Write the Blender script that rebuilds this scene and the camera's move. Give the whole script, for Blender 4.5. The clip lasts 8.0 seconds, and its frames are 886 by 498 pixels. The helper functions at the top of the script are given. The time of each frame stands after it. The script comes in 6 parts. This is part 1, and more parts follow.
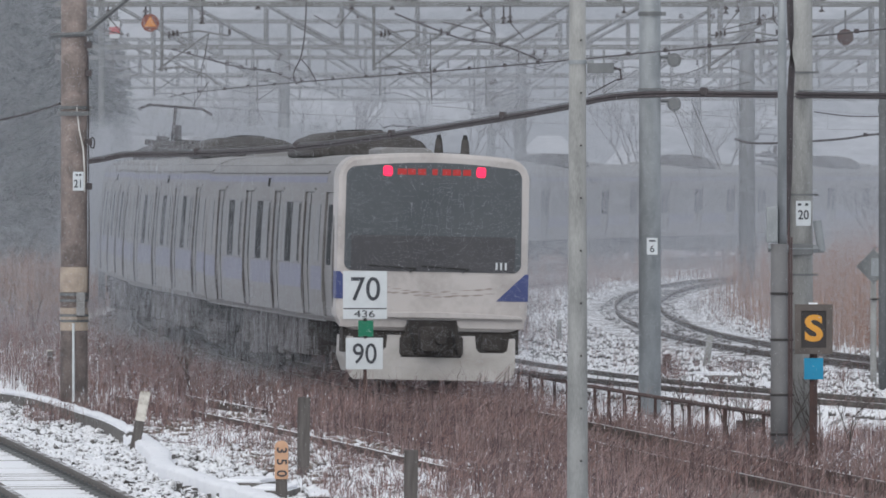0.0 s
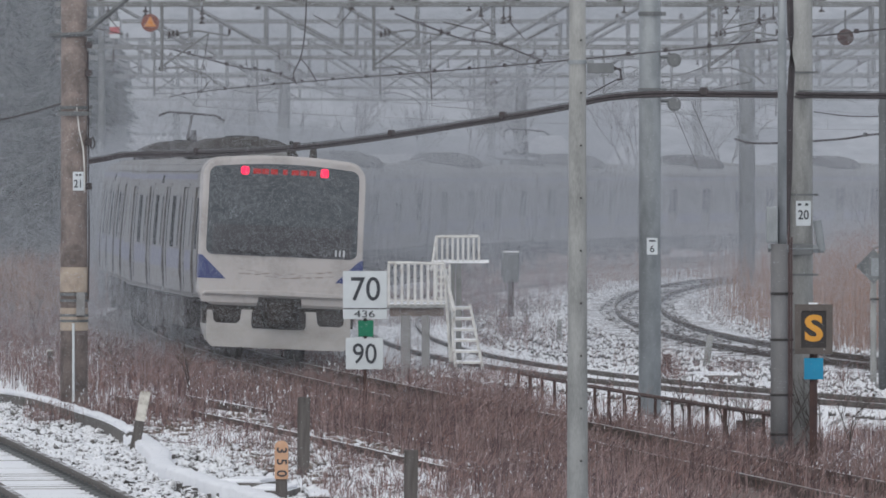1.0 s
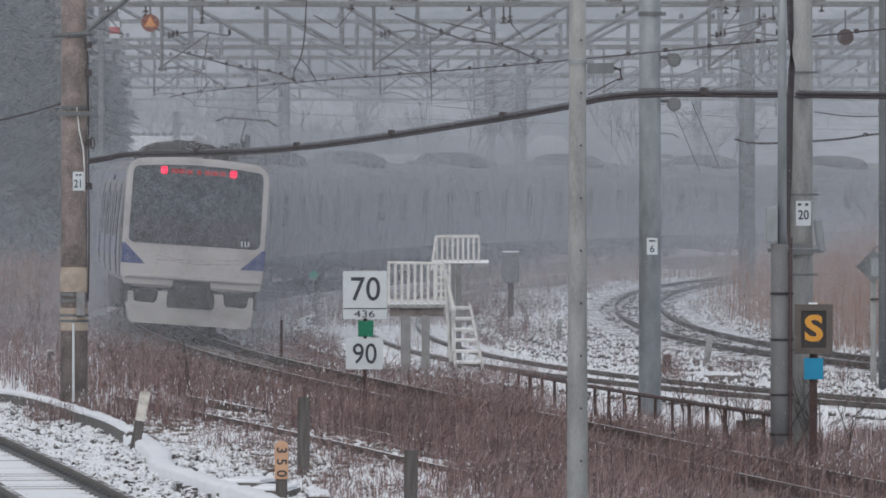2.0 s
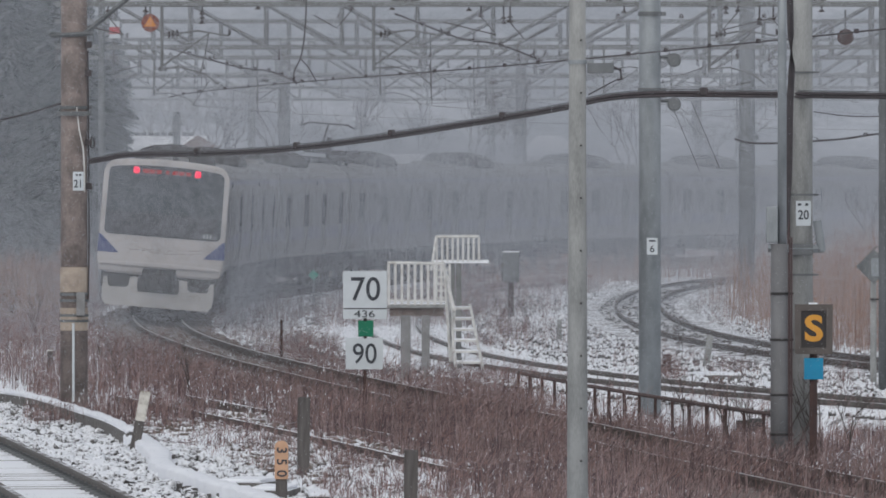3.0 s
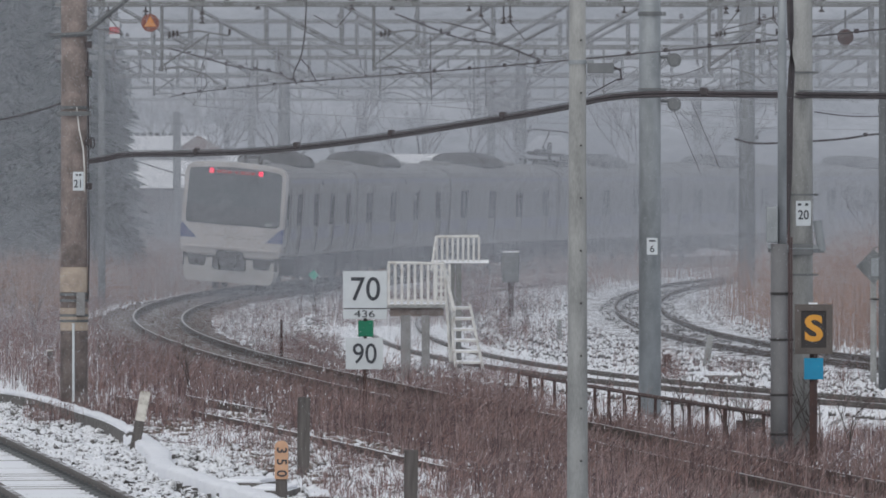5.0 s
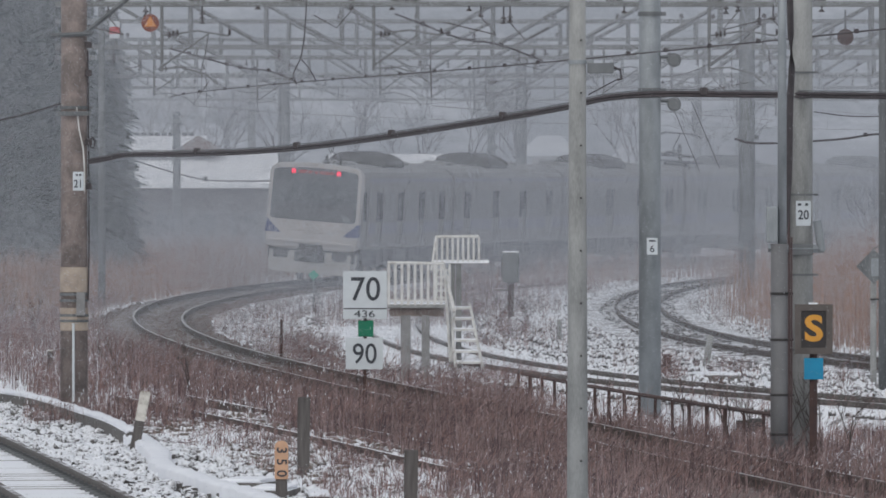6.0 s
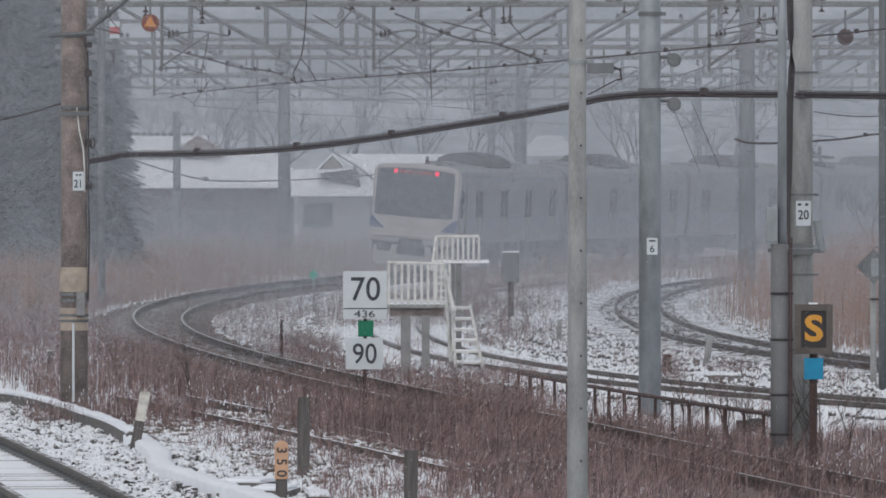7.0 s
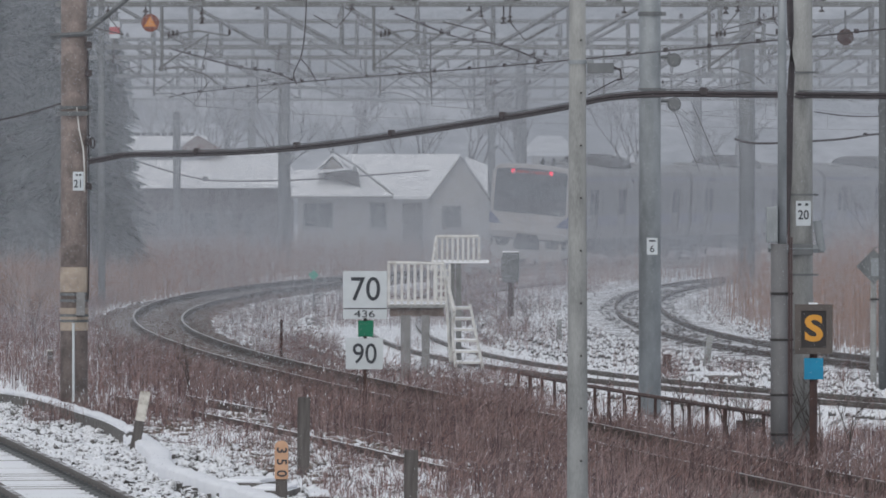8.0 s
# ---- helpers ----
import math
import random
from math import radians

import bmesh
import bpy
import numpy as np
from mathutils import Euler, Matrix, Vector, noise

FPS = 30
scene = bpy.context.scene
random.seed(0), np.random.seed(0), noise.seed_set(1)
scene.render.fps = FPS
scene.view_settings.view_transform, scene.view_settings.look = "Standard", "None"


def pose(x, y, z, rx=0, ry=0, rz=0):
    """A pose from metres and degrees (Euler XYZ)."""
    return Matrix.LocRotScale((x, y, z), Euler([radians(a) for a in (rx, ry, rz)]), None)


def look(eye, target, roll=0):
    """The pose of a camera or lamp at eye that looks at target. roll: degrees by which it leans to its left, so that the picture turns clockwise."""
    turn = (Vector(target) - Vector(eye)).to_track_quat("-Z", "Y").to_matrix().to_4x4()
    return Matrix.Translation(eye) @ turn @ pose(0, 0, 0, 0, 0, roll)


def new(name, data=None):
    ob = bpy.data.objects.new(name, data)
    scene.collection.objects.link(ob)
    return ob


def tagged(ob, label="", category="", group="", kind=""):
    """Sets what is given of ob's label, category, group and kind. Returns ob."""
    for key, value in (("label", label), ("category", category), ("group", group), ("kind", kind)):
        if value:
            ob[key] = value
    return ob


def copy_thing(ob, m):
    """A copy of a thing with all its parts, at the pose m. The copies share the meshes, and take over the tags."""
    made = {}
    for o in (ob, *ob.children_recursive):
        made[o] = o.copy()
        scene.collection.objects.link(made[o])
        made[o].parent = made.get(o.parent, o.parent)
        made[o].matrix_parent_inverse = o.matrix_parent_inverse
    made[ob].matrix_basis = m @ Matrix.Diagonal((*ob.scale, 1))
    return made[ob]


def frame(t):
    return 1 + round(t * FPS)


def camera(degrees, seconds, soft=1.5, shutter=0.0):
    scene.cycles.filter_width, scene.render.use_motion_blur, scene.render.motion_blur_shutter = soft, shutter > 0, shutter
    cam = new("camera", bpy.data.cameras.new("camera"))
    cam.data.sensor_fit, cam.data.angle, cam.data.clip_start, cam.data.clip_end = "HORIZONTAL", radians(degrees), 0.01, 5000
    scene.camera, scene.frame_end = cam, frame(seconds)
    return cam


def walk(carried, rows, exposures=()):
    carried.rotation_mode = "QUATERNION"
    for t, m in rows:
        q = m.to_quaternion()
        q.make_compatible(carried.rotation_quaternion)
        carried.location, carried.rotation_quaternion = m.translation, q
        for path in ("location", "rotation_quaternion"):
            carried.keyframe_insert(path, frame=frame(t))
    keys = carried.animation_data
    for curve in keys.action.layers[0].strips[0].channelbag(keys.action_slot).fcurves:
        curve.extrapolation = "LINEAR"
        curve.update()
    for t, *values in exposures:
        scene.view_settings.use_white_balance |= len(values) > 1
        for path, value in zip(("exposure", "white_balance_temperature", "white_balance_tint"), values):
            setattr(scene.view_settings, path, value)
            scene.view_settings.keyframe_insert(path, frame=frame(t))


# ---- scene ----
# The camera stands still on a bank beside the line, three metres over the rails.
cam = camera(6.4104, 8.0, soft=1.7)
EYE = pose(0.0, 0.0, 3.38, 90 - 0.5566, 0, 0)
walk(cam, [(0.0, EYE), (8.0, EYE)], exposures=[(0.0, 0.34), (0.5, 0.28), (1.0, 0.17), (1.5, 0.10), (3.0, 0.05), (8.0, 0.03)])

# ---- light: a dull overcast sky during snowfall ----
world = bpy.data.worlds.new("overcast")
scene.world = world
world.use_nodes = True
wn, wl = world.node_tree.nodes, world.node_tree.links
sky = wn.new("ShaderNodeTexSky")
sky.sky_type, sky.sun_disc = "NISHITA", False
sky.sun_elevation, sky.sun_rotation = radians(38), radians(200)
sky.air_density, sky.dust_density, sky.ozone_density = 1.0, 4.0, 1.0
grey = wn.new("ShaderNodeHueSaturation")
grey.inputs["Saturation"].default_value = 0.22
wl.new(sky.outputs[0], grey.inputs["Color"])
cloud = wn.new("ShaderNodeMix")  # an even cloud deck in front of most of the sky
cloud.data_type = "RGBA"
cloud.inputs["Factor"].default_value = 0.7
cloud.inputs["B"].default_value = (5.45, 5.75, 6.45, 1)
wl.new(grey.outputs[0], cloud.inputs["A"])
wl.new(cloud.outputs["Result"], wn["Background"].inputs[0])
wn["Background"].inputs[1].default_value = 0.104
sun_data = bpy.data.lights.new("sun", "SUN")
sun_data.energy, sun_data.angle, sun_data.color = 0.8, radians(60), (1.0, 0.97, 0.94)
sun = new("sun", sun_data)
sun.matrix_world = look((-20, -50, 60), (0, 20, 0))


# ---- materials ----
def mat(name, a, b=None, rough=0.7, metal=0.0, scale=6.0, fine=60.0, bump=0.15, stretch=(1, 1, 1), island=0.0, emit=None, power=0.0, coat=0.0, sep=(0.3, 0.7)):
    """Two colours mixed by noise at two scales, with fine relief."""
    m = bpy.data.materials.new(name)
    m.use_nodes = True
    n, l = m.node_tree.nodes, m.node_tree.links
    p = n["Principled BSDF"]
    b = b or tuple(0.7 * c for c in a)
    geo = n.new("ShaderNodeTexCoord")
    mp = n.new("ShaderNodeMapping")
    mp.inputs["Scale"].default_value = stretch
    l.new(geo.outputs["Object"], mp.inputs[0])
    n1, n2 = n.new("ShaderNodeTexNoise"), n.new("ShaderNodeTexNoise")
    n1.inputs["Scale"].default_value, n2.inputs["Scale"].default_value = scale, fine
    n1.inputs["Detail"].default_value, n2.inputs["Detail"].default_value = 4, 2
    l.new(mp.outputs[0], n1.inputs["Vector"]), l.new(mp.outputs[0], n2.inputs["Vector"])
    add = n.new("ShaderNodeMath")
    add.operation = "MULTIPLY_ADD"
    l.new(n2.outputs[0], add.inputs[0])
    add.inputs[1].default_value = 0.35
    l.new(n1.outputs[0], add.inputs[2])
    rng = n.new("ShaderNodeMapRange")
    l.new(add.outputs[0], rng.inputs[0])
    rng.inputs[1].default_value, rng.inputs[2].default_value = sep[0] + 0.17, sep[1] + 0.17
    mix = n.new("ShaderNodeMix")
    mix.data_type = "RGBA"
    mix.inputs["A"].default_value, mix.inputs["B"].default_value = (*a, 1), (*b, 1)
    l.new(rng.outputs[0], mix.inputs["Factor"])
    out = mix.outputs["Result"]
    if island:
        g = n.new("ShaderNodeNewGeometry")
        r2 = n.new("ShaderNodeMapRange")
        l.new(g.outputs["Random Per Island"], r2.inputs[0])
        r2.inputs[3].default_value, r2.inputs[4].default_value = 1 - island, 1 + island
        mul = n.new("ShaderNodeMix")
        mul.data_type, mul.blend_type = "RGBA", "MULTIPLY"
        mul.inputs["Factor"].default_value = 1
        l.new(out, mul.inputs["A"]), l.new(r2.outputs[0], mul.inputs["B"])
        out = mul.outputs["Result"]
    l.new(out, p.inputs["Base Color"])
    p.inputs["Roughness"].default_value, p.inputs["Metallic"].default_value = rough, metal
    p.inputs["Coat Weight"].default_value = coat
    if bump:
        bp = n.new("ShaderNodeBump")
        bp.inputs["Strength"].default_value, bp.inputs["Distance"].default_value = bump, 0.01
        l.new(add.outputs[0], bp.inputs["Height"]), l.new(bp.outputs[0], p.inputs["Normal"])
    if emit:
        p.inputs["Emission Color"].default_value, p.inputs["Emission Strength"].default_value = (*emit, 1), power
    return m


def snowed(name, a, b, amount=0.5, edge=0.25, scale=2.0, fine=25.0, **kw):
    """A surface with snow lying on whatever faces up; amount: how much of it is white."""
    m = mat(name, a, b, **kw)
    n, l = m.node_tree.nodes, m.node_tree.links
    p = n["Principled BSDF"]
    under = p.inputs["Base Color"].links[0].from_socket
    g = n.new("ShaderNodeNewGeometry")
    xyz = n.new("ShaderNodeSeparateXYZ")
    l.new(g.outputs["Normal"], xyz.inputs[0])
    n1, n2 = n.new("ShaderNodeTexNoise"), n.new("ShaderNodeTexNoise")
    n1.inputs["Scale"].default_value, n2.inputs["Scale"].default_value = scale, fine
    l.new(g.outputs["Position"], n1.inputs["Vector"]), l.new(g.outputs["Position"], n2.inputs["Vector"])
    s1 = n.new("ShaderNodeMath")
    s1.operation = "MULTIPLY_ADD"
    l.new(n1.outputs[0], s1.inputs[0])
    s1.inputs[1].default_value = 0.8
    l.new(xyz.outputs["Z"], s1.inputs[2])
    s2 = n.new("ShaderNodeMath")
    s2.operation = "MULTIPLY_ADD"
    l.new(n2.outputs[0], s2.inputs[0])
    s2.inputs[1].default_value = 0.5
    l.new(s1.outputs[0], s2.inputs[2])
    r = n.new("ShaderNodeMapRange")
    l.new(s2.outputs[0], r.inputs[0])
    at = 1.65 - amount * 0.9
    r.inputs[1].default_value, r.inputs[2].default_value = at - edge / 2, at + edge / 2
    mx = n.new("ShaderNodeMix")
    mx.data_type = "RGBA"
    l.new(r.outputs[0], mx.inputs["Factor"])
    l.new(under, mx.inputs["A"])
    mx.inputs["B"].default_value = (0.80, 0.82, 0.85, 1)
    l.new(mx.outputs["Result"], p.inputs["Base Color"])
    return m


SNOW = mat("snow", (0.82, 0.84, 0.87), (0.74, 0.76, 0.80), rough=0.6, scale=3, fine=40, bump=0.4)
GROUND = snowed("snowy_ground", (0.13, 0.105, 0.09), (0.20, 0.165, 0.14), amount=0.42, edge=0.16, rough=0.95)
STONE = snowed("ballast_stone", (0.10, 0.095, 0.09), (0.05, 0.047, 0.045), amount=0.33, edge=0.22, rough=0.95, island=0.35)
SNOW_BED = snowed("snowy_ballast", (0.12, 0.11, 0.10), (0.07, 0.065, 0.06), amount=0.3, edge=0.2, rough=0.95)
CLOD = snowed("frozen_clod", (0.15, 0.12, 0.10), (0.095, 0.078, 0.068), amount=0.22, edge=0.2, rough=0.95, island=0.35)
STONE_BARE = snowed("bare_ballast_stone", (0.18, 0.145, 0.13), (0.11, 0.09, 0.082), amount=-0.2, edge=0.25, rough=0.95, island=0.35)
RAIL = snowed("rusty_rail", (0.10, 0.075, 0.06), (0.06, 0.05, 0.045), amount=-0.2, rough=0.7, metal=0.3)
RAIL_GREY = snowed("grey_rusty_rail", (0.15, 0.14, 0.128), (0.09, 0.078, 0.07), amount=-0.05, rough=0.7, metal=0.3)
RAIL_TOP = mat("worn_rail_head", (0.45, 0.44, 0.43), (0.33, 0.32, 0.31), rough=0.3, metal=0.9, stretch=(1, 0.05, 1))
RAIL_OLD = snowed("old_snowy_rail", (0.09, 0.065, 0.055), (0.05, 0.04, 0.035), amount=0.75, rough=0.9)
SLEEPER = snowed("concrete_sleeper", (0.30, 0.29, 0.27), (0.20, 0.19, 0.18), amount=0.66, rough=0.9)
SLEEPER_OLD = snowed("timber_sleeper", (0.10, 0.075, 0.06), (0.06, 0.045, 0.04), amount=0.85, rough=0.95)
CONCRETE = mat("weathered_concrete", (0.33, 0.335, 0.325), (0.19, 0.195, 0.19), rough=0.9, scale=2.2, fine=30, stretch=(2.5, 2.5, 0.7), sep=(0.35, 0.7))
CONCRETE_BROWN = mat("mossy_brown_concrete", (0.285, 0.238, 0.218), (0.155, 0.132, 0.124), rough=0.95, scale=3.2, fine=22, stretch=(1.2, 1.2, 1.0), sep=(0.35, 0.65))
CONCRETE_SNOW = snowed("snow_topped_concrete", (0.17, 0.16, 0.15), (0.10, 0.095, 0.09), amount=0.6, edge=0.15, rough=0.9)
GALV = mat("galvanised_steel", (0.315, 0.338, 0.35), (0.215, 0.235, 0.245), rough=0.6, metal=0.4, scale=3.5, stretch=(1.6, 1.6, 0.7), sep=(0.35, 0.7))
GALV_DARK = mat("dull_galvanised_steel", (0.185, 0.195, 0.20), (0.115, 0.122, 0.125), rough=0.65, metal=0.3, scale=2, stretch=(2, 2, 0.4))
TUBE_DARK = mat("dark_weathered_tube", (0.20, 0.202, 0.206), (0.135, 0.136, 0.14), rough=0.7, metal=0.2, scale=3, stretch=(1.6, 1.6, 0.6))
TRUSS = mat("truss_steel", (0.215, 0.222, 0.222), (0.14, 0.142, 0.14), rough=0.7, metal=0.2, scale=1.5)
CABLE = mat("black_cable", (0.04, 0.035, 0.038), (0.065, 0.055, 0.058), rough=0.6, scale=8)
CABLE_BROWN = mat("brown_cable_sheath", (0.055, 0.035, 0.035), (0.09, 0.06, 0.06), rough=0.6, scale=8)
WIRE = mat("copper_wire", (0.07, 0.065, 0.062), (0.11, 0.10, 0.095), rough=0.6, metal=0.5)
PORCELAIN = mat("brown_insulator", (0.035, 0.027, 0.026), (0.06, 0.046, 0.043), rough=0.35)
WHITE_BOARD = mat("white_board", (0.58, 0.62, 0.64), (0.51, 0.55, 0.57), rough=0.5, scale=4, bump=0.03)
INK = mat("black_lettering", (0.03, 0.035, 0.045), (0.045, 0.05, 0.06), rough=0.6, bump=0)
GREEN = mat("green_reflector", (0.0, 0.17, 0.09), (0.0, 0.13, 0.07), rough=0.5, bump=0.05)
BLUE = mat("blue_plate", (0.002, 0.235, 0.41), (0.003, 0.195, 0.35), rough=0.5, bump=0.05)
ORANGE = mat("amber_lettering", (0.66, 0.32, 0.04), (0.56, 0.26, 0.035), rough=0.5, bump=0)
DARK = mat("dark_panel", (0.02, 0.018, 0.018), (0.035, 0.03, 0.03), rough=0.5)
SIGN_FRAME = mat("weathered_sign_frame", (0.115, 0.10, 0.092), (0.075, 0.066, 0.06), rough=0.7, scale=6)
STONE_SNOWY = snowed("snowy_ballast_stone", (0.10, 0.095, 0.09), (0.05, 0.047, 0.045), amount=0.49, edge=0.2, rough=0.95, island=0.35)
STONE_DARK = snowed("sooty_siding_stone", (0.13, 0.12, 0.115), (0.075, 0.068, 0.065), amount=0.02, edge=0.2, rough=0.95, island=0.35)
GREY_PAINT = mat("grey_paint", (0.26, 0.26, 0.26), (0.19, 0.19, 0.19), rough=0.6, scale=5)
WHITE_PAINT = mat("chipped_white_paint", (0.62, 0.62, 0.60), (0.45, 0.43, 0.40), rough=0.6, scale=7, sep=(0.45, 0.75))
WHITE_WORN = mat("stained_white_paint", (0.60, 0.58, 0.53), (0.30, 0.27, 0.23), rough=0.8, scale=9, sep=(0.45, 0.7))
RED_PAINT = mat("red_paint", (0.45, 0.05, 0.05), (0.38, 0.05, 0.05), rough=0.6)
ORANGE_PAINT = mat("orange_disc_paint", (0.20, 0.07, 0.05), (0.16, 0.06, 0.045), rough=0.6)
ORANGE_LIGHT = mat("orange_arrow_paint", (0.58, 0.24, 0.07), (0.50, 0.21, 0.06), rough=0.6)
SALMON = mat("salmon_post_paint", (0.62, 0.38, 0.24), (0.50, 0.30, 0.19), rough=0.7)
RUST = mat("rusty_angle_iron", (0.085, 0.05, 0.044), (0.05, 0.034, 0.032), rough=0.9)
WOOD = mat("grey_weathered_timber", (0.13, 0.12, 0.115), (0.075, 0.068, 0.065), rough=0.95, scale=4, stretch=(6, 6, 0.6), bump=0.5)
# train
STAINLESS = mat("dull_stainless", (0.205, 0.20, 0.198), (0.145, 0.14, 0.138), rough=0.42, metal=0.5, scale=0.8, fine=14, stretch=(1, 0.3, 2.0), bump=0.04)
MASK_WHITE = mat("grimy_white_panel", (0.455, 0.432, 0.42), (0.29, 0.27, 0.258), rough=0.45, scale=1.6, fine=12, bump=0.04, sep=(0.42, 0.85))
BAND_BLUE = mat("violet_blue_band", (0.145, 0.155, 0.235), (0.12, 0.125, 0.185), rough=0.4, metal=0.3, scale=2, bump=0.03)
MASK_BLUE = mat("deep_blue_corner", (0.05, 0.07, 0.20), (0.04, 0.055, 0.16), rough=0.45, scale=2, bump=0.03)
GRIME = mat("brown_grime", (0.36, 0.325, 0.305), (0.25, 0.22, 0.20), rough=0.9, scale=9, bump=0)
FRAME_GREY = mat("dull_window_frame", (0.20, 0.20, 0.205), (0.15, 0.15, 0.155), rough=0.5, metal=0.4)
GLASS_DARK = mat("unreflecting_glass", (0.062, 0.066, 0.07), (0.08, 0.084, 0.088), rough=0.16, scale=1, bump=0.0)
GLASS_DARK.node_tree.nodes["Principled BSDF"].inputs["Specular IOR Level"].default_value = 0.0
GLASS_SIDE = mat("side_window_glass", (0.045, 0.049, 0.054), (0.06, 0.064, 0.07), rough=0.3, scale=1, bump=0.0)
# base colour lightened to hold the haze before the windscreen
SCREEN = mat("hazed_windscreen", (0.066, 0.076, 0.084), (0.084, 0.094, 0.102), rough=0.18, scale=0.9, fine=6, bump=0)
RUBBER = mat("black_rubber", (0.02, 0.02, 0.02), (0.03, 0.03, 0.03), rough=0.8)
ROOF_GREY = mat("dirty_roof_paint", (0.26, 0.26, 0.26), (0.18, 0.18, 0.18), rough=0.8, scale=0.8, stretch=(1, 0.4, 1))
AC_GREY = mat("sooty_air_conditioner", (0.075, 0.07, 0.068), (0.045, 0.042, 0.04), rough=0.8)
UNDER = mat("brake_dust_and_recess_shade", (0.062, 0.057, 0.058), (0.088, 0.08, 0.08), rough=0.9)
UNDERSIDE = mat("oily_black_iron", (0.034, 0.031, 0.030), (0.054, 0.049, 0.046), rough=0.95, scale=5, bump=0.3)
LOWER_GLASS = mat("painted_dark_glass", (0.046, 0.047, 0.053), (0.06, 0.061, 0.067), rough=0.6, scale=1.2, bump=0)
SKIRT = mat("grimy_skirt", (0.48, 0.47, 0.455), (0.31, 0.295, 0.275), rough=0.6, scale=1.8, sep=(0.35, 0.75), stretch=(1, 1, 1.5))
TAIL = mat("red_tail_lamp", (0.3, 0.01, 0.02), (0.25, 0.01, 0.02), rough=0.3, bump=0, emit=(1.0, 0.02, 0.09), power=1.25)
LED = mat("red_display", (0.2, 0.01, 0.01), (0.15, 0.01, 0.01), rough=0.5, bump=0, emit=(1.0, 0.05, 0.05), power=0.18)
# plants
GRASS = mat("dry_red_brown_weed", (0.29, 0.215, 0.205), (0.20, 0.15, 0.145), rough=0.95, scale=0.5, fine=4, bump=0, island=0.55)
GRASS_RUST = mat("rust_red_weed", (0.28, 0.175, 0.155), (0.20, 0.125, 0.115), rough=0.95, scale=0.5, fine=4, bump=0, island=0.4)
GRASS_DARK = mat("dead_weed_stalk", (0.118, 0.080, 0.083), (0.078, 0.054, 0.057), rough=0.95, scale=0.5, fine=4, bump=0, island=0.4)
REED = mat("dry_tan_reed", (0.315, 0.203, 0.16), (0.228, 0.15, 0.122), rough=0.95, scale=0.3, fine=3, bump=0, island=0.3)
TWIG = mat("bare_twig", (0.085, 0.072, 0.065), (0.06, 0.05, 0.046), rough=0.95, bump=0, island=0.25)
TWIG_SNOW = mat("snow_laden_twig", (0.42, 0.43, 0.44), (0.25, 0.25, 0.25), rough=0.95, bump=0, island=0.3)
BARK = mat("dark_bark", (0.07, 0.058, 0.05), (0.045, 0.038, 0.034), rough=0.95, bump=0.4)
NEEDLE = snowed("snow_dusted_needles", (0.052, 0.068, 0.062), (0.038, 0.052, 0.047), amount=-0.4, rough=0.95, island=0.12)
# houses and distance
ROOF_SNOW = mat("snow_covered_roof", (0.90, 0.91, 0.92), (0.86, 0.87, 0.89), rough=0.7, scale=0.6, fine=8, bump=0.05)
FAR_ROOF = mat("haze_greyed_roof_snow", (0.66, 0.68, 0.71), (0.50, 0.52, 0.55), rough=0.8, scale=0.4, bump=0)
PLASTER = mat("grey_plaster", (0.42, 0.41, 0.40), (0.34, 0.335, 0.33), rough=0.9, scale=1)
PLASTER_WARM = mat("beige_gable_plaster", (0.46, 0.42, 0.38), (0.38, 0.345, 0.31), rough=0.9, scale=1)
TIMBER_WALL = mat("dark_timber_wall", (0.085, 0.07, 0.062), (0.06, 0.05, 0.046), rough=0.9, scale=1, stretch=(4, 4, 0.4))
GABLE_BROWN = mat("brown_gable_board", (0.20, 0.13, 0.105), (0.15, 0.10, 0.08), rough=0.9)
WINDOW_DARK = mat("house_window_glass", (0.03, 0.033, 0.036), (0.045, 0.05, 0.05), rough=0.15, bump=0)
FLAKE = bpy.data.materials.new("snowflake")
FLAKE.use_nodes = True
fn, fl = FLAKE.node_tree.nodes, FLAKE.node_tree.links
fd, ft, fm = fn.new("ShaderNodeBsdfDiffuse"), fn.new("ShaderNodeBsdfTranslucent"), fn.new("ShaderNodeMixShader")
for q in (fd, ft):
    q.inputs["Color"].default_value = (0.472, 0.496, 0.531, 1)
fl.new(fd.outputs[0], fm.inputs[1]), fl.new(ft.outputs[0], fm.inputs[2])
fl.new(fm.outputs[0], fn["Material Output"].inputs["Surface"])
# pale blue-grey base colour carries the distance haze
HILL = mat("haze_painted_hill", (0.27, 0.29, 0.32), (0.54, 0.565, 0.60), rough=1.0, scale=0.07, fine=0.6, bump=0, stretch=(1, 0.3, 2.2), sep=(0.47, 0.64))


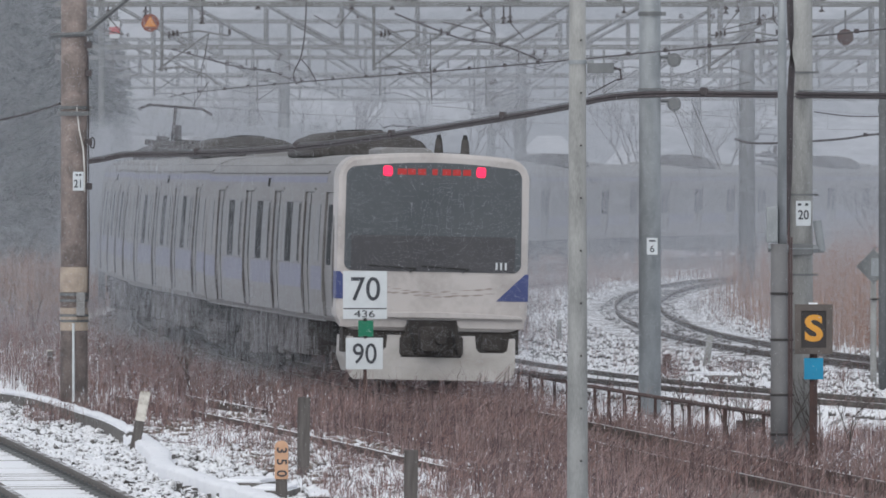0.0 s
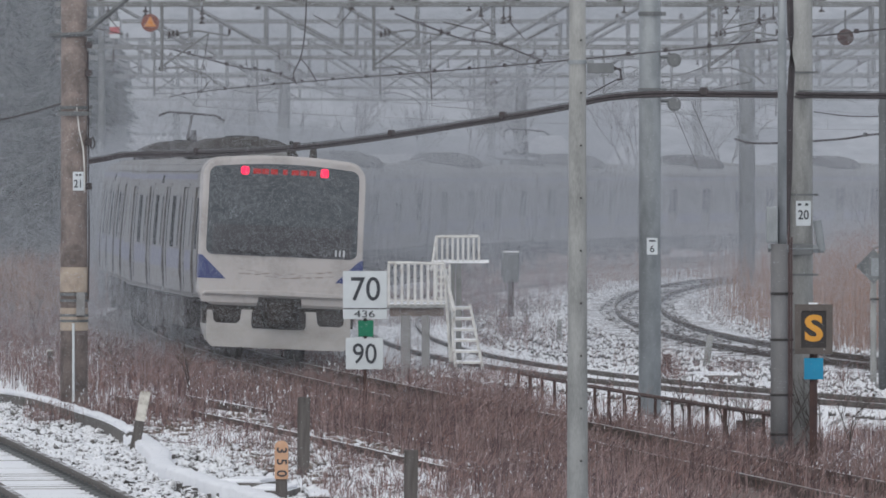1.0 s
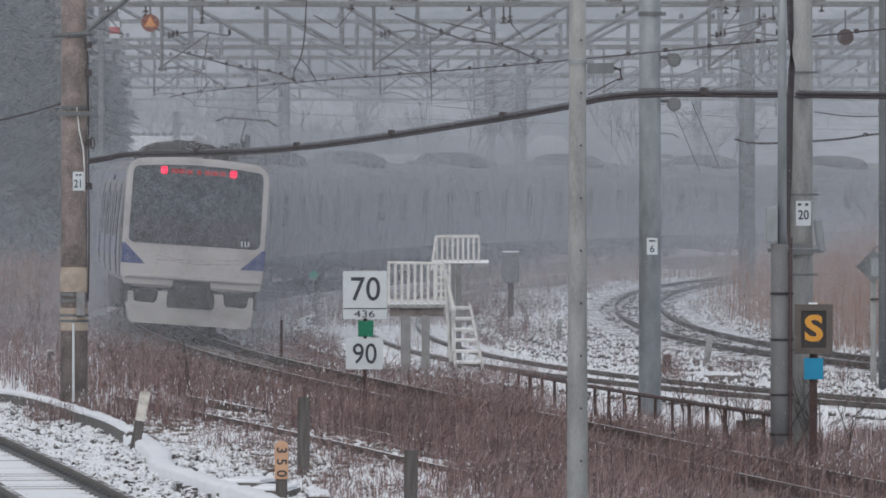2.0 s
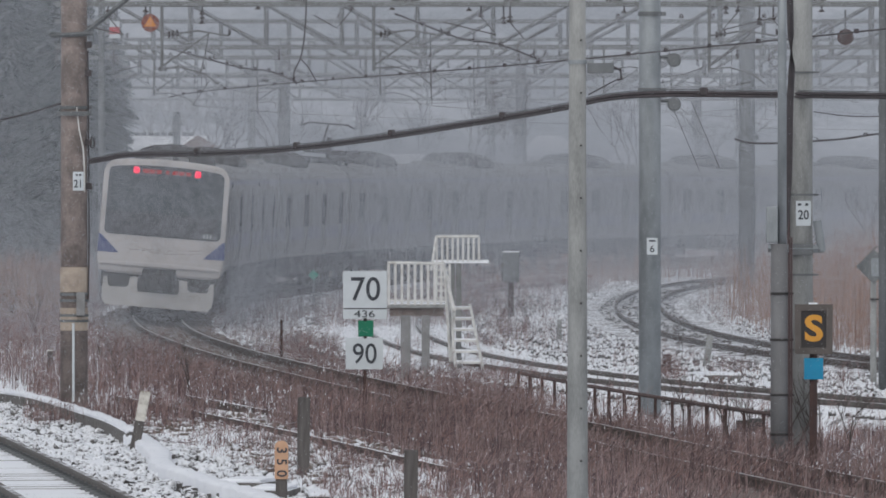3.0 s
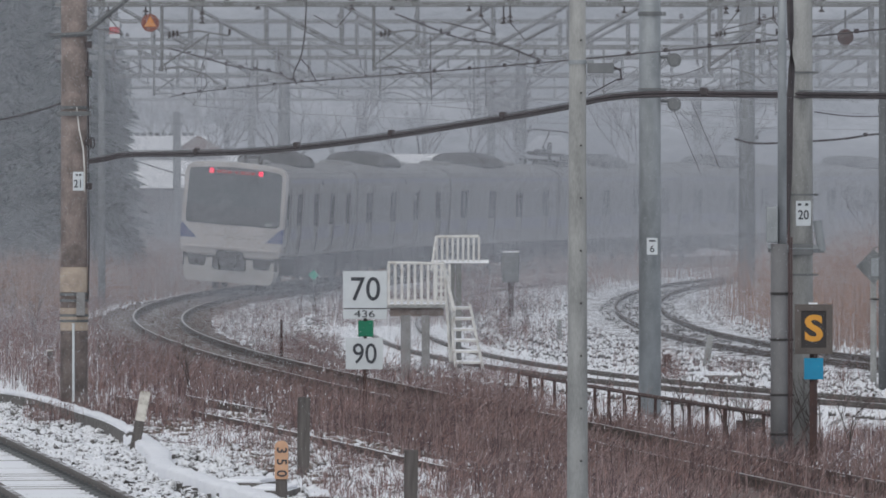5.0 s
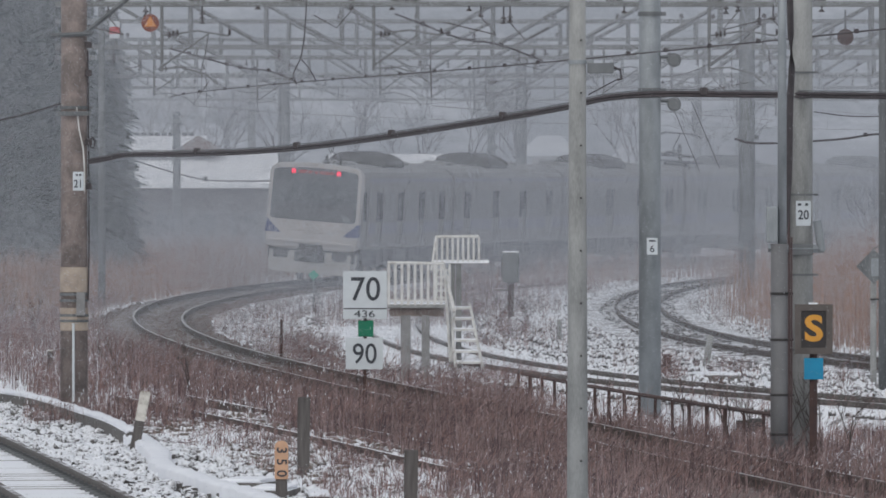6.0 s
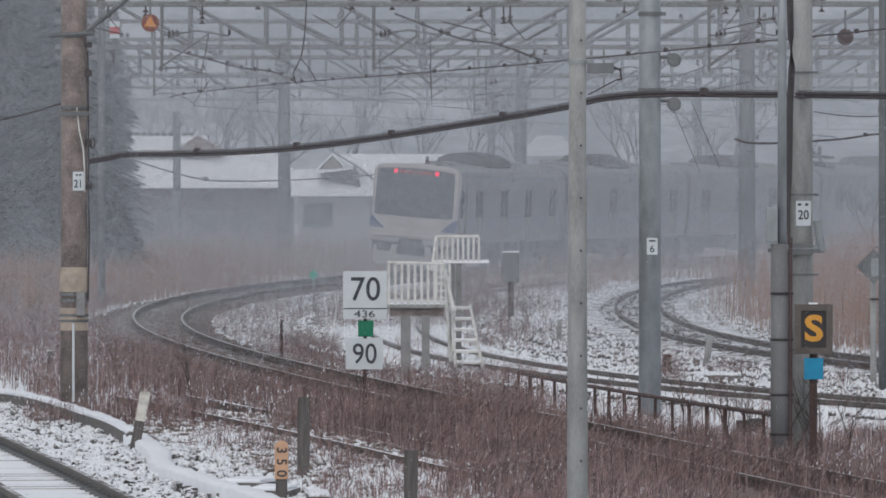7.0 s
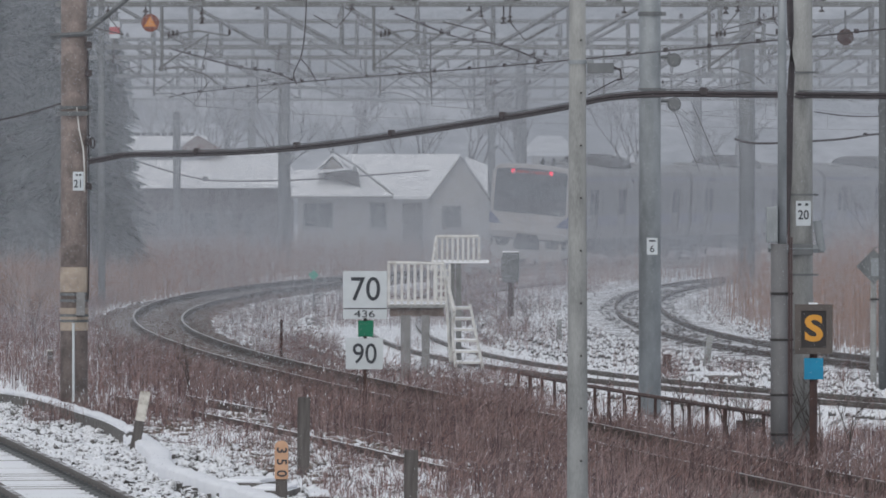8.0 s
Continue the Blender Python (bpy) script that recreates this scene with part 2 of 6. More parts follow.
# ---- mesh helpers ----
class Shape:
    """Collects vertices and faces of one mesh."""

    def __init__(self):
        self.v, self.f = [], []

    def add(self, vs, fs):
        o = len(self.v)
        self.v += [tuple(p) for p in vs]
        self.f += [tuple(i + o for i in q) for q in fs]
        return self

    def box(self, x0, x1, y0, y1, z0, z1):
        vs = [(x, y, z) for z in (z0, z1) for y in (y0, y1) for x in (x0, x1)]
        return self.add(vs, [(0, 2, 3, 1), (4, 5, 7, 6), (0, 1, 5, 4), (2, 6, 7, 3), (0, 4, 6, 2), (1, 3, 7, 5)])

    def rod(self, p, q, r0, r1=None, n=8):
        p, q = Vector(p), Vector(q)
        r1 = r0 if r1 is None else r1
        d = (q - p).normalized()
        u = d.orthogonal().normalized()
        w = d.cross(u)
        vs = []
        for c, r in ((p, r0), (q, r1)):
            vs += [c + (u * math.cos(2 * math.pi * i / n) + w * math.sin(2 * math.pi * i / n)) * r for i in range(n)]
        fs = [(i, (i + 1) % n, n + (i + 1) % n, n + i) for i in range(n)]
        return self.add(vs, fs + [tuple(range(n))[::-1], tuple(range(n, 2 * n))])

    def tube(self, pts, r, n=6):
        pts = [Vector(p) for p in pts]
        vs, fs = [], []
        for k, p in enumerate(pts):
            d = (pts[min(k + 1, len(pts) - 1)] - pts[max(k - 1, 0)]).normalized()
            u = d.cross(Vector((0, 0, 1)))
            u = u.normalized() if u.length > 1e-4 else Vector((1, 0, 0))
            w = u.cross(d)
            vs += [p + (u * math.cos(2 * math.pi * i / n) + w * math.sin(2 * math.pi * i / n)) * r for i in range(n)]
        for k in range(len(pts) - 1):
            fs += [(k * n + i, k * n + (i + 1) % n, (k + 1) * n + (i + 1) % n, (k + 1) * n + i) for i in range(n)]
        e = (len(pts) - 1) * n
        return self.add(vs, fs + [tuple(range(n))[::-1], tuple(range(e, e + n))])

    def beam(self, p, q, a, b=None):
        """A square bar from p to q."""
        return self.tube([p, q], a * 0.707, 4) if b is None else self.rod(p, q, a, b, 4)

    def prism(self, outline, y0, y1):
        """An outline of (x, z) extruded along y."""
        n = len(outline)
        vs = [(x, y0, z) for x, z in outline] + [(x, y1, z) for x, z in outline]
        fs = [(i, (i + 1) % n, n + (i + 1) % n, n + i) for i in range(n)]
        return self.add(vs, fs + [tuple(range(n))[::-1], tuple(range(n, 2 * n))])

    def mesh(self, name, material, bevel=0.0, smooth=False):
        me = bpy.data.meshes.new(name)
        me.from_pydata(self.v, [], self.f)
        bm = bmesh.new()
        bm.from_mesh(me)
        bmesh.ops.recalc_face_normals(bm, faces=bm.faces)
        if bevel:
            sharp = [e for e in bm.edges if len(e.link_faces) == 2 and e.calc_face_angle(0) > 0.5]
            bmesh.ops.bevel(bm, geom=sharp, offset=bevel, segments=2, affect="EDGES", profile=0.6, clamp_overlap=True)
        for q in bm.faces:
            q.smooth = smooth
        bm.to_mesh(me)
        bm.free()
        me.materials.append(material)
        return me


def part(name, shape, material, parent, label="", bevel=0.0, smooth=False):
    ob = new(name, shape.mesh(name, material, bevel, smooth))
    ob.parent = parent
    return tagged(ob, label) if label else ob


def thing(name, x, y, z, label, category, group="", rz=0.0, rx=0.0, ry=0.0):
    ob = new(name)
    ob.empty_display_size = 0.2
    ob.matrix_world = pose(x, y, z, rx, ry, rz)
    return tagged(ob, label, category, group)


def solid(name, shape, material, label="", category="", group="", kind="", bevel=0.0, smooth=False):
    return tagged(new(name, shape.mesh(name, material, bevel, smooth)), label, category, group, kind)


def lettering(text, size, material, parent, m, name="lettering", thick=0.004, wide=1.0, bold=0.012):
    """Characters cut as thin solid letters from the built-in font, as a mesh."""
    cu = bpy.data.curves.new(name, "FONT")
    cu.body, cu.size, cu.extrude = text, size, thick
    cu.align_x, cu.align_y, cu.resolution_u = "CENTER", "CENTER", 4
    cu.offset = size * bold
    tmp = new("tmp", cu)
    bpy.context.view_layer.update()
    me = bpy.data.meshes.new_from_object(tmp.evaluated_get(bpy.context.evaluated_depsgraph_get()))
    bpy.data.objects.remove(tmp)
    me.materials.clear()
    me.materials.append(material)
    ob = new(name, me)
    ob.parent = parent
    ob.matrix_local = m @ Matrix.Diagonal((wide, 1, 1, 1))
    return ob


# ---- the line: straight, easing into a right-hand curve of 382 m, banked ----
RADIUS, EASE_0, EASE_1, BANK = 381.6, -8.97, 65.39, radians(4.68)
STEP = 0.5
arc = np.arange(-90.0, 520.0, STEP)
curve_k = np.clip((arc - EASE_0) / (EASE_1 - EASE_0), 0, 1) / RADIUS
head = np.cumsum(curve_k) * STEP
head += -0.13482 - np.interp(0, arc, head)
line_x = np.cumsum(np.sin(head)) * STEP
line_y = np.cumsum(np.cos(head)) * STEP
line_x += -0.1823 - np.interp(0, arc, line_x)
line_y += 118.653 - np.interp(0, arc, line_y)


def on_line(s, side=0.0):
    """Place, heading (clockwise from +y) and bank of the main line at s metres along it."""
    h = float(np.interp(s, arc, head))
    x, y = float(np.interp(s, arc, line_x)), float(np.interp(s, arc, line_y))
    bank = float(np.interp(s, arc, curve_k)) * RADIUS * BANK
    return Vector((x + side * math.cos(h), y - side * math.sin(h), -side * math.sin(bank))), h, bank


# ---- ground ----
def ground_height(x, y):
    return -0.30 + 0.10 * noise.noise((x * 0.35, y * 0.06, 0)) + 0.04 * noise.noise((x * 1.7, y * 0.4, 3))


def build_ground():
    xs = sorted(set([-3000, -900, -300, -120, -60, -40] + [i * 0.6 for i in range(-50, 51)] + [40, 60, 120, 300, 900, 3000]))
    ys = sorted(set([-500, -100, 0, 30, 50] + [60 + i * 1.6 for i in range(0, 180)] + [360, 400, 500, 700, 1000, 2000, 4000]))
    sh = Shape()
    sh.v = [(x, y, ground_height(x, y) if abs(x) < 60 and 20 < y < 480 else -0.3) for y in ys for x in xs]
    n = len(xs)
    sh.f = [(j * n + i, j * n + i + 1, (j + 1) * n + i + 1, (j + 1) * n + i) for j in range(len(ys) - 1) for i in range(n - 1)]
    solid("ground", sh, GROUND, "frozen brown earth patched with thin snow", "ground", kind="structure", smooth=True)


def strip(points, half, z0, z1, material, name, label):
    """A low bank of ballast along a track: crown between the shoulders, sloping to the ground."""
    sh = Shape()
    rows = []
    for p, h, bank in points:
        r = Vector((math.cos(h), -math.sin(h), 0))
        row = []
        for d, z in ((-half - 0.55, z0), (-half, z1), (half, z1), (half + 0.55, z0)):
            q = p + r * d
            row.append((q.x, q.y, z - d * math.sin(bank) * (0.9 if abs(d) <= half else 0.6)))
        rows.append(row)
    sh.v = [v for row in rows for v in row]
    sh.f = [(k * 4 + i, k * 4 + i + 1, k * 4 + 5 + i, k * 4 + 4 + i) for k in range(len(rows) - 1) for i in range(3)]
    return solid(name, sh, material, label, "ballast bed", kind="structure")


RAIL_FORM = [(-0.0325, 0.0), (0.0325, 0.0), (0.0325, -0.035), (0.009, -0.05), (0.009, -0.13), (0.062, -0.145), (0.062, -0.153), (-0.062, -0.153), (-0.062, -0.145), (-0.009, -0.13), (-0.009, -0.05), (-0.0325, -0.035)]


def rail_mesh(points, side):
    sh = Shape()
    n = len(RAIL_FORM)
    for p, h, bank in points:
        r = Vector((math.cos(h), -math.sin(h), 0))
        for a, z in RAIL_FORM:
            q = p + r * (side + a)
            sh.v.append((q.x, q.y, p.z + z - side * math.sin(bank)))
    for k in range(len(points) - 1):
        sh.f += [(k * n + i, k * n + (i + 1) % n, (k + 1) * n + (i + 1) % n, (k + 1) * n + i) for i in range(n)]
    return sh


def head_mesh(points, side):
    sh = Shape()
    for p, h, bank in points:
        r = Vector((math.cos(h), -math.sin(h), 0))
        for a in (-0.024, 0.024):
            q = p + r * (side + a)
            sh.v.append((q.x, q.y, p.z + 0.002 - side * math.sin(bank)))
    sh.f = [(2 * k, 2 * k + 1, 2 * k + 3, 2 * k + 2) for k in range(len(points) - 1)]
    return sh


def sleeper_shape():
    return Shape().prism([(-1.0, -0.30), (1.0, -0.30), (1.0, -0.165), (0.55, -0.15), (0.3, -0.16), (-0.3, -0.16), (-0.55, -0.15), (-1.0, -0.165)], -0.12, 0.12)


def build_track(points, label, bed_label, stone, sleeper, rail, worn=True, bed=True, gap=0.62, sleepers=True, crown=-0.20, lift=0.0, half=1.45):
    """points: (place, heading, bank) every metre or so along the centre line."""
    tr = tagged(new("railway_track"), label, "railway track", kind="structure")
    for side in (-0.5655, 0.5655):
        rl = part("rail", rail_mesh(points, side), rail, tr)
        if worn:
            part("rail_head", head_mesh(points, side), RAIL_TOP, rl, "worn shiny rail head")
    if bed:
        strip(points, half, -0.42, crown, stone, "ballast_bed", bed_label)
    if sleepers:
        me = sleeper_shape().mesh("sleeper", sleeper)
        run, rnd = 0.0, random.Random(4)
        for k in range(len(points) - 1):
            p, h, bank = points[k]
            seg = (points[k + 1][0] - p).length
            while run < seg:
                q = p.lerp(points[k + 1][0], run / seg)
                ob = new("sleeper", me)
                ob.parent = tr
                ob.matrix_world = Matrix.Translation((q.x, q.y, q.z + lift + (rnd.uniform(-0.012, 0.006) if lift else 0.0))) @ Matrix.Rotation(-h, 4, "Z") @ Matrix.Rotation(bank, 4, "Y")
                run += gap
            run -= seg
    return tr


def smooth_line(knots, step=1.5, z=0.0):
    """A smooth centre line through (x, y) knots ordered by y: places and headings."""
    ys = np.array([k[1] for k in knots])
    xs = np.array([k[0] for k in knots])
    deg = min(len(knots) - 1, 4)
    c = np.polyfit(ys - ys.mean(), xs, deg)
    out = []
    for y in np.arange(ys[0], ys[-1], step):
        x = float(np.polyval(c, y - ys.mean()))
        h = math.atan(float(np.polyval(np.polyder(c), y - ys.mean())))
        out.append((Vector((x, float(y), z)), h, 0.0))
    return out


build_ground()
MAIN = [on_line(s) for s in np.arange(-60, 330, 1.5)]
build_track(MAIN, "curved single track with worn rails on brown ballast", "brown ballast bank under the curved track", STONE_BARE, SLEEPER, RAIL, sleepers=False, crown=-0.15, half=1.0)
SECOND = smooth_line([(9.1, 110.0), (6.55, 117.0), (5.14, 120.7), (3.70, 126.2), (2.65, 132.2), (2.0, 135.6), (1.1, 141.2), (0.14, 148.8), (-0.38, 155.1), (-0.9, 166.0), (-1.15, 175.0), (-1.2, 185.5), (-0.4, 210.3), (2.9, 242.7)])
build_track(SECOND, "snow-edged track running beside the main line", "snow-dusted ballast bank beside the main line", SNOW_BED, SLEEPER, RAIL_GREY, worn=False, sleepers=False, crown=-0.085)
THIRD = smooth_line([(9.4, 133.0), (8.65, 137.0), (7.95, 141.0), (7.55, 144.0), (6.85, 149.0), (6.0, 157.0), (5.5, 162.0), (5.15, 168.0), (4.8, 177.0), (4.78, 185.0), (5.0, 200.0), (5.45, 213.0), (6.45, 231.0), (8.2, 247.0), (10.2, 258.0), (13.2, 270.0)])
build_track(THIRD, "dark siding track bending away through snow", "sooty ballast bank of the siding", STONE_DARK, SLEEPER, RAIL, worn=False, sleepers=False, crown=-0.115)
NEAR = smooth_line([(-2.08, 68.086), (-3.78, 82.01), (-6.13, 100.681), (-8.42, 116.84), (-11.58, 137.159)])
build_track(NEAR, "near track with brown rails and snow between the sleepers", "snow-covered ballast bank of the near track", SNOW_BED, SLEEPER, RAIL_GREY, worn=False, crown=-0.135, lift=0.029)
OLD = smooth_line([(1.75, 89.0), (0.70, 95.5), (-0.02, 99.9), (-0.67, 103.7), (-1.47, 108.9), (-2.2, 113.05), (-2.98, 117.3), (-3.98, 122.8), (-4.75, 127.0)], z=-0.19)
build_track(OLD, "disused overgrown track with snow lying on its rails", "", STONE, SLEEPER_OLD, RAIL_OLD, worn=False, bed=False)


# ---- the train ----
SECTION = [(1.38, 1.10), (1.43, 1.16), (1.465, 1.45), (1.475, 1.60), (1.475, 2.10), (1.45, 2.70), (1.428, 3.06), (1.42, 3.16), (1.39, 3.32), (1.28, 3.46), (1.05, 3.56), (0.55, 3.63), (0.0, 3.655)]


def side_x(z):
    zs = [p[1] for p in SECTION]
    return float(np.interp(z, zs, [p[0] for p in SECTION]))


DOORS = (-7.41, -2.47, 2.47, 7.41)
HALF_CAR = 9.75


def ring(inset):
    right = [(side_x(1.101), 1.10)]
    zs = [1.16, 1.17, 1.45, 1.60, 2.10, 2.70, 3.04, 3.05, 3.16, 3.32, 3.46, 3.56, 3.63, 3.655]
    for z in zs:
        cut = inset if 1.165 < z < 3.045 else 0.0
        right.append((side_x(z) - cut if z < 3.65 else 0.0, z))
    return right + [(-x, z) for x, z in right[::-1][1:]]


def car_shell(y0, y1, doors):
    sh = Shape()
    st = [(y0, 0.0)]
    for d in sorted(doors):
        st += [(d - 0.66, 0.0), (d - 0.66, 0.045), (d + 0.66, 0.045), (d + 0.66, 0.0)]
    st.append((y1, 0.0))
    n = 0
    for y, cut in st:
        rg = ring(cut)
        n = len(rg)
        sh.v += [(x, y, z) for x, z in rg]
    for k in range(len(st) - 1):
        sh.f += [(k * n + i, k * n + i + 1, (k + 1) * n + i + 1, (k + 1) * n + i) for i in range(n - 1)]
        sh.f.append((k * n + n - 1, k * n, (k + 1) * n, (k + 1) * n + n - 1))
    sh.f += [tuple(range(n)), tuple(range((len(st) - 1) * n, len(st) * n))]
    return sh


def side_panel(sgn, y0, y1, z0, z1, out, thick=0.02):
    """A thin panel lying on the car side, following its lean."""
    vs = []
    zs = np.linspace(z0, z1, 4)
    for y in (y0, y1):
        for o in (out - thick, out):
            vs += [(sgn * (side_x(z) + o), y, z) for z in zs]
    sh = Shape()
    fs = []
    for i in range(3):
        fs += [(4 + i, 5 + i, 13 + i, 12 + i), (i, 8 + i, 9 + i, i + 1), (i, i + 1, 5 + i, 4 + i), (8 + i, 12 + i, 13 + i, 9 + i)]
    fs += [(0, 4, 12, 8), (3, 11, 15, 7)]
    return sh.add(vs, fs)


def add_side_fittings(car, doors, y0, y1):
    for sgn in (-1, 1):
        for d in doors:
            for lo, hi in ((d - 0.645, d - 0.005), (d + 0.005, d + 0.645)):
                leaf = part("door", side_panel(sgn, lo, hi, 1.18, 3.03, -0.028, 0.02), STAINLESS, car)
                part("door_window", side_panel(sgn, lo + 0.12, hi - 0.10, 1.95, 2.86, -0.024, 0.012), GLASS_SIDE if sgn < 0 else GLASS_DARK, leaf, "dark door window")
                part("door_seal", side_panel(sgn, hi - 0.015 if lo < d - 0.1 else lo, hi if lo < d - 0.1 else lo + 0.015, 1.18, 3.03, -0.022, 0.01), RUBBER, leaf)
            # dark strips put the recess's shade along the door's far edge
            part("door_jamb", side_panel(sgn, d + 0.632, d + 0.657, 1.93, 2.92, -0.008, 0.036), UNDER, car, "dark strip painting the shade of the door recess")
            part("lower_jamb", side_panel(sgn, d + 0.638, d + 0.657, 1.18, 1.93, -0.012, 0.032), UNDER, car)
            part("door_gutter", side_panel(sgn, d - 0.8, d + 0.8, 3.08, 3.11, 0.02, 0.03), STAINLESS, car)
        edges = [y0] + [e for d in sorted(doors) for e in (d - 0.66, d + 0.66)] + [y1]
        for a, b in zip(edges[::2], edges[1::2]):
            if b - a < 0.3:
                continue
            part("lower_band", side_panel(sgn, a + 0.01, b - 0.01, 1.56, 1.92, 0.004, 0.003), BAND_BLUE, car, "violet-blue waist band")
            if b - a > 2.0:
                w = min(b - a - 0.7, 2.9)
                c = (a + b) / 2
                fr = part("window_frame", side_panel(sgn, c - w / 2, c + w / 2, 1.93, 2.90, 0.006, 0.012), FRAME_GREY, car)
                # left side: the middle pane's dark colour paints a gap in the sky reflection
                for q0, q1, glass in ((c - w / 2 + 0.04, c - 0.12, GLASS_SIDE), (c + 0.0, c + 0.78, GLASS_DARK if sgn < 0 else GLASS_SIDE), (c + 0.86, c + w / 2 - 0.04, GLASS_SIDE)):
                    part("window_pane", side_panel(sgn, q0, q1, 1.95, 2.88, 0.010, 0.006), glass, fr)
                if sgn < 0:
                    part("window_post", side_panel(sgn, c - 1.12, c - 0.96, 1.97, 2.86, 0.013, 0.004), RUBBER, fr)
            elif b - a > 0.7:
                c = (a + b) / 2
                part("window_pane", side_panel(sgn, c - 0.28, c + 0.28, 2.0, 2.86, 0.008, 0.012), GLASS_SIDE, car)
        part("upper_band", side_panel(sgn, y0, y1, 3.19, 3.29, 0.004, 0.003), BAND_BLUE, car, "thin violet-blue line under the roof")
        part("gutter", side_panel(sgn, y0, y1, 3.34, 3.37, 0.025, 0.035), STAINLESS, car)
        part("side_sill", side_panel(sgn, y0, y1, 1.08, 1.13, 0.012, 0.03), STAINLESS, car)
        part("lamp_box", side_panel(sgn, -0.06, 0.06, 3.12, 3.26, 0.03, 0.03), RUBBER, car)


def wheel_shape():
    sh = Shape()
    for sx in (-1, 1):
        sh.rod((sx * 0.50, 0, 0.43), (sx * 0.62, 0, 0.43), 0.43, 0.42, 20)
    return sh.rod((-0.62, 0, 0.43), (0.62, 0, 0.43), 0.08, 0.08, 8)


def add_running_gear(car):
    for yc in (-6.9, 6.9):
        bogie = part("bogie", Shape().box(-1.0, -0.86, yc - 1.5, yc + 1.5, 0.45, 0.68).box(0.86, 1.0, yc - 1.5, yc + 1.5, 0.45, 0.68).box(-1.0, 1.0, yc - 0.3, yc + 0.3, 0.5, 0.9), UNDER, car, bevel=0.02)
        for dy in (-1.05, 1.05):
            w = part("wheelset", wheel_shape(), UNDER, bogie)
            w.location = (0, yc + dy, 0)
        for sx in (-0.93, 0.93):
            for dy in (-1.05, 1.05):
                part("axle_box", Shape().box(sx - 0.13, sx + 0.13, yc + dy - 0.17, yc + dy + 0.17, 0.3, 0.58), UNDER, bogie, bevel=0.02)
            part("air_spring", Shape().rod((sx, yc, 0.75), (sx, yc, 1.1), 0.25, 0.23, 14), RUBBER, bogie)
    rnd = random.Random(5)
    y = -4.6
    while y < 4.4:
        ln = rnd.uniform(0.8, 2.0)
        for sx in (-1, 1):
            z0 = rnd.uniform(0.35, 0.55)
            part("equipment_box", Shape().box(min(sx * 0.45, sx * 1.28), max(sx * 0.45, sx * 1.28), y, y + ln - 0.18, z0, 1.08), UNDER, car, bevel=0.02)
        y += ln


def add_roof(car, pantograph=False):
    for yc in ((0.0,) if not pantograph else (1.2,)):
        out = [(-0.96, 3.60), (0.96, 3.60), (0.95, 3.74), (0.82, 3.89), (0.55, 4.0), (0.0, 4.06), (-0.55, 4.0), (-0.82, 3.89), (-0.95, 3.74)]
        ac = part("air_conditioner", Shape().prism(out, yc - 1.8, yc + 1.8), AC_GREY, car, "dark sooty roof air conditioner", bevel=0.12, smooth=True)
        for k in range(6):
            part("vent_slot", Shape().box(-0.2, 0.2, yc - 1.6 + k * 0.55, yc - 1.4 + k * 0.55, 4.0, 4.062), RUBBER, ac)
    for yy in (-5.6, 5.6):
        part("roof_vent", Shape().prism([(-0.4, 3.6), (0.4, 3.6), (0.4, 3.72), (0.3, 3.76), (-0.3, 3.76), (-0.4, 3.72)], yy - 0.8, yy + 0.8), ROOF_GREY, car, bevel=0.02)
    if pantograph:
        py = -6.4
        pan = part("pantograph", Shape().box(-0.8, 0.8, py - 0.9, py + 0.9, 3.78, 3.84), UNDER, car, "raised single-arm pantograph")
        for sx in (-0.6, 0.6):
            for dy in (-0.7, 0.7):
                part("insulator", Shape().rod((sx, py + dy, 3.56), (sx, py + dy, 3.78), 0.07, 0.05, 10), PORCELAIN, pan)
        part("base_frame", Shape().box(-0.64, 0.64, py - 0.35, py + 0.35, 3.97, 4.10), UNDER, pan, bevel=0.015)
        part("raising_motor", Shape().box(-0.38, -0.08, py - 0.3, py + 0.2, 4.10, 4.2), UNDER, pan, bevel=0.02)
        part("main_pivot", Shape().rod((0.1, py, 4.08), (0.1, py, 4.48), 0.11, 0.07, 12), UNDER, pan)
        part("lower_arm", Shape().tube([(0, py + 0.7, 3.85), (0, py - 0.6, 4.3)], 0.05), UNDER, pan)
        part("upper_arm", Shape().tube([(0, py - 0.6, 4.3), (0, py + 0.3, 4.88)], 0.035), UNDER, pan)
        part("collector", Shape().tube([(-0.85, py + 0.3, 4.78), (-0.6, py + 0.3, 4.9), (0.6, py + 0.3, 4.9), (0.85, py + 0.3, 4.78)], 0.035), UNDER, pan)


def middle_car(pantograph):
    car = thing("train_car", 0, 400, 0, "stainless commuter train carriage with a violet-blue waist band", "train carriage", "carriages of the commuter train")
    part("body", car_shell(-HALF_CAR, HALF_CAR, DOORS), STAINLESS, car)
    add_side_fittings(car, DOORS, -HALF_CAR, HALF_CAR)
    add_running_gear(car)
    add_roof(car, pantograph)
    for sgn in (-1, 1):
        part("gangway_bellows", Shape().prism([(-0.6, 1.1), (0.6, 1.1), (0.6, 3.2), (-0.6, 3.2)], min(sgn * 9.75, sgn * 10.0), max(sgn * 9.75, sgn * 10.0)), RUBBER, car, bevel=0.05)
    part("roof_skin", roof_skin(-HALF_CAR, HALF_CAR), ROOF_GREY, car, "dirty grey roof")
    return car


def roof_skin(y0, y1):
    pts = [(x, z) for x, z in SECTION if z > 3.45]
    outer = [(x, z + 0.012) for x, z in pts] + [(-x, z + 0.012) for x, z in pts[::-1][1:]]
    inner = [(x, z - 0.02) for x, z in outer[::-1]]
    return Shape().prism(outer + inner, y0, y1)


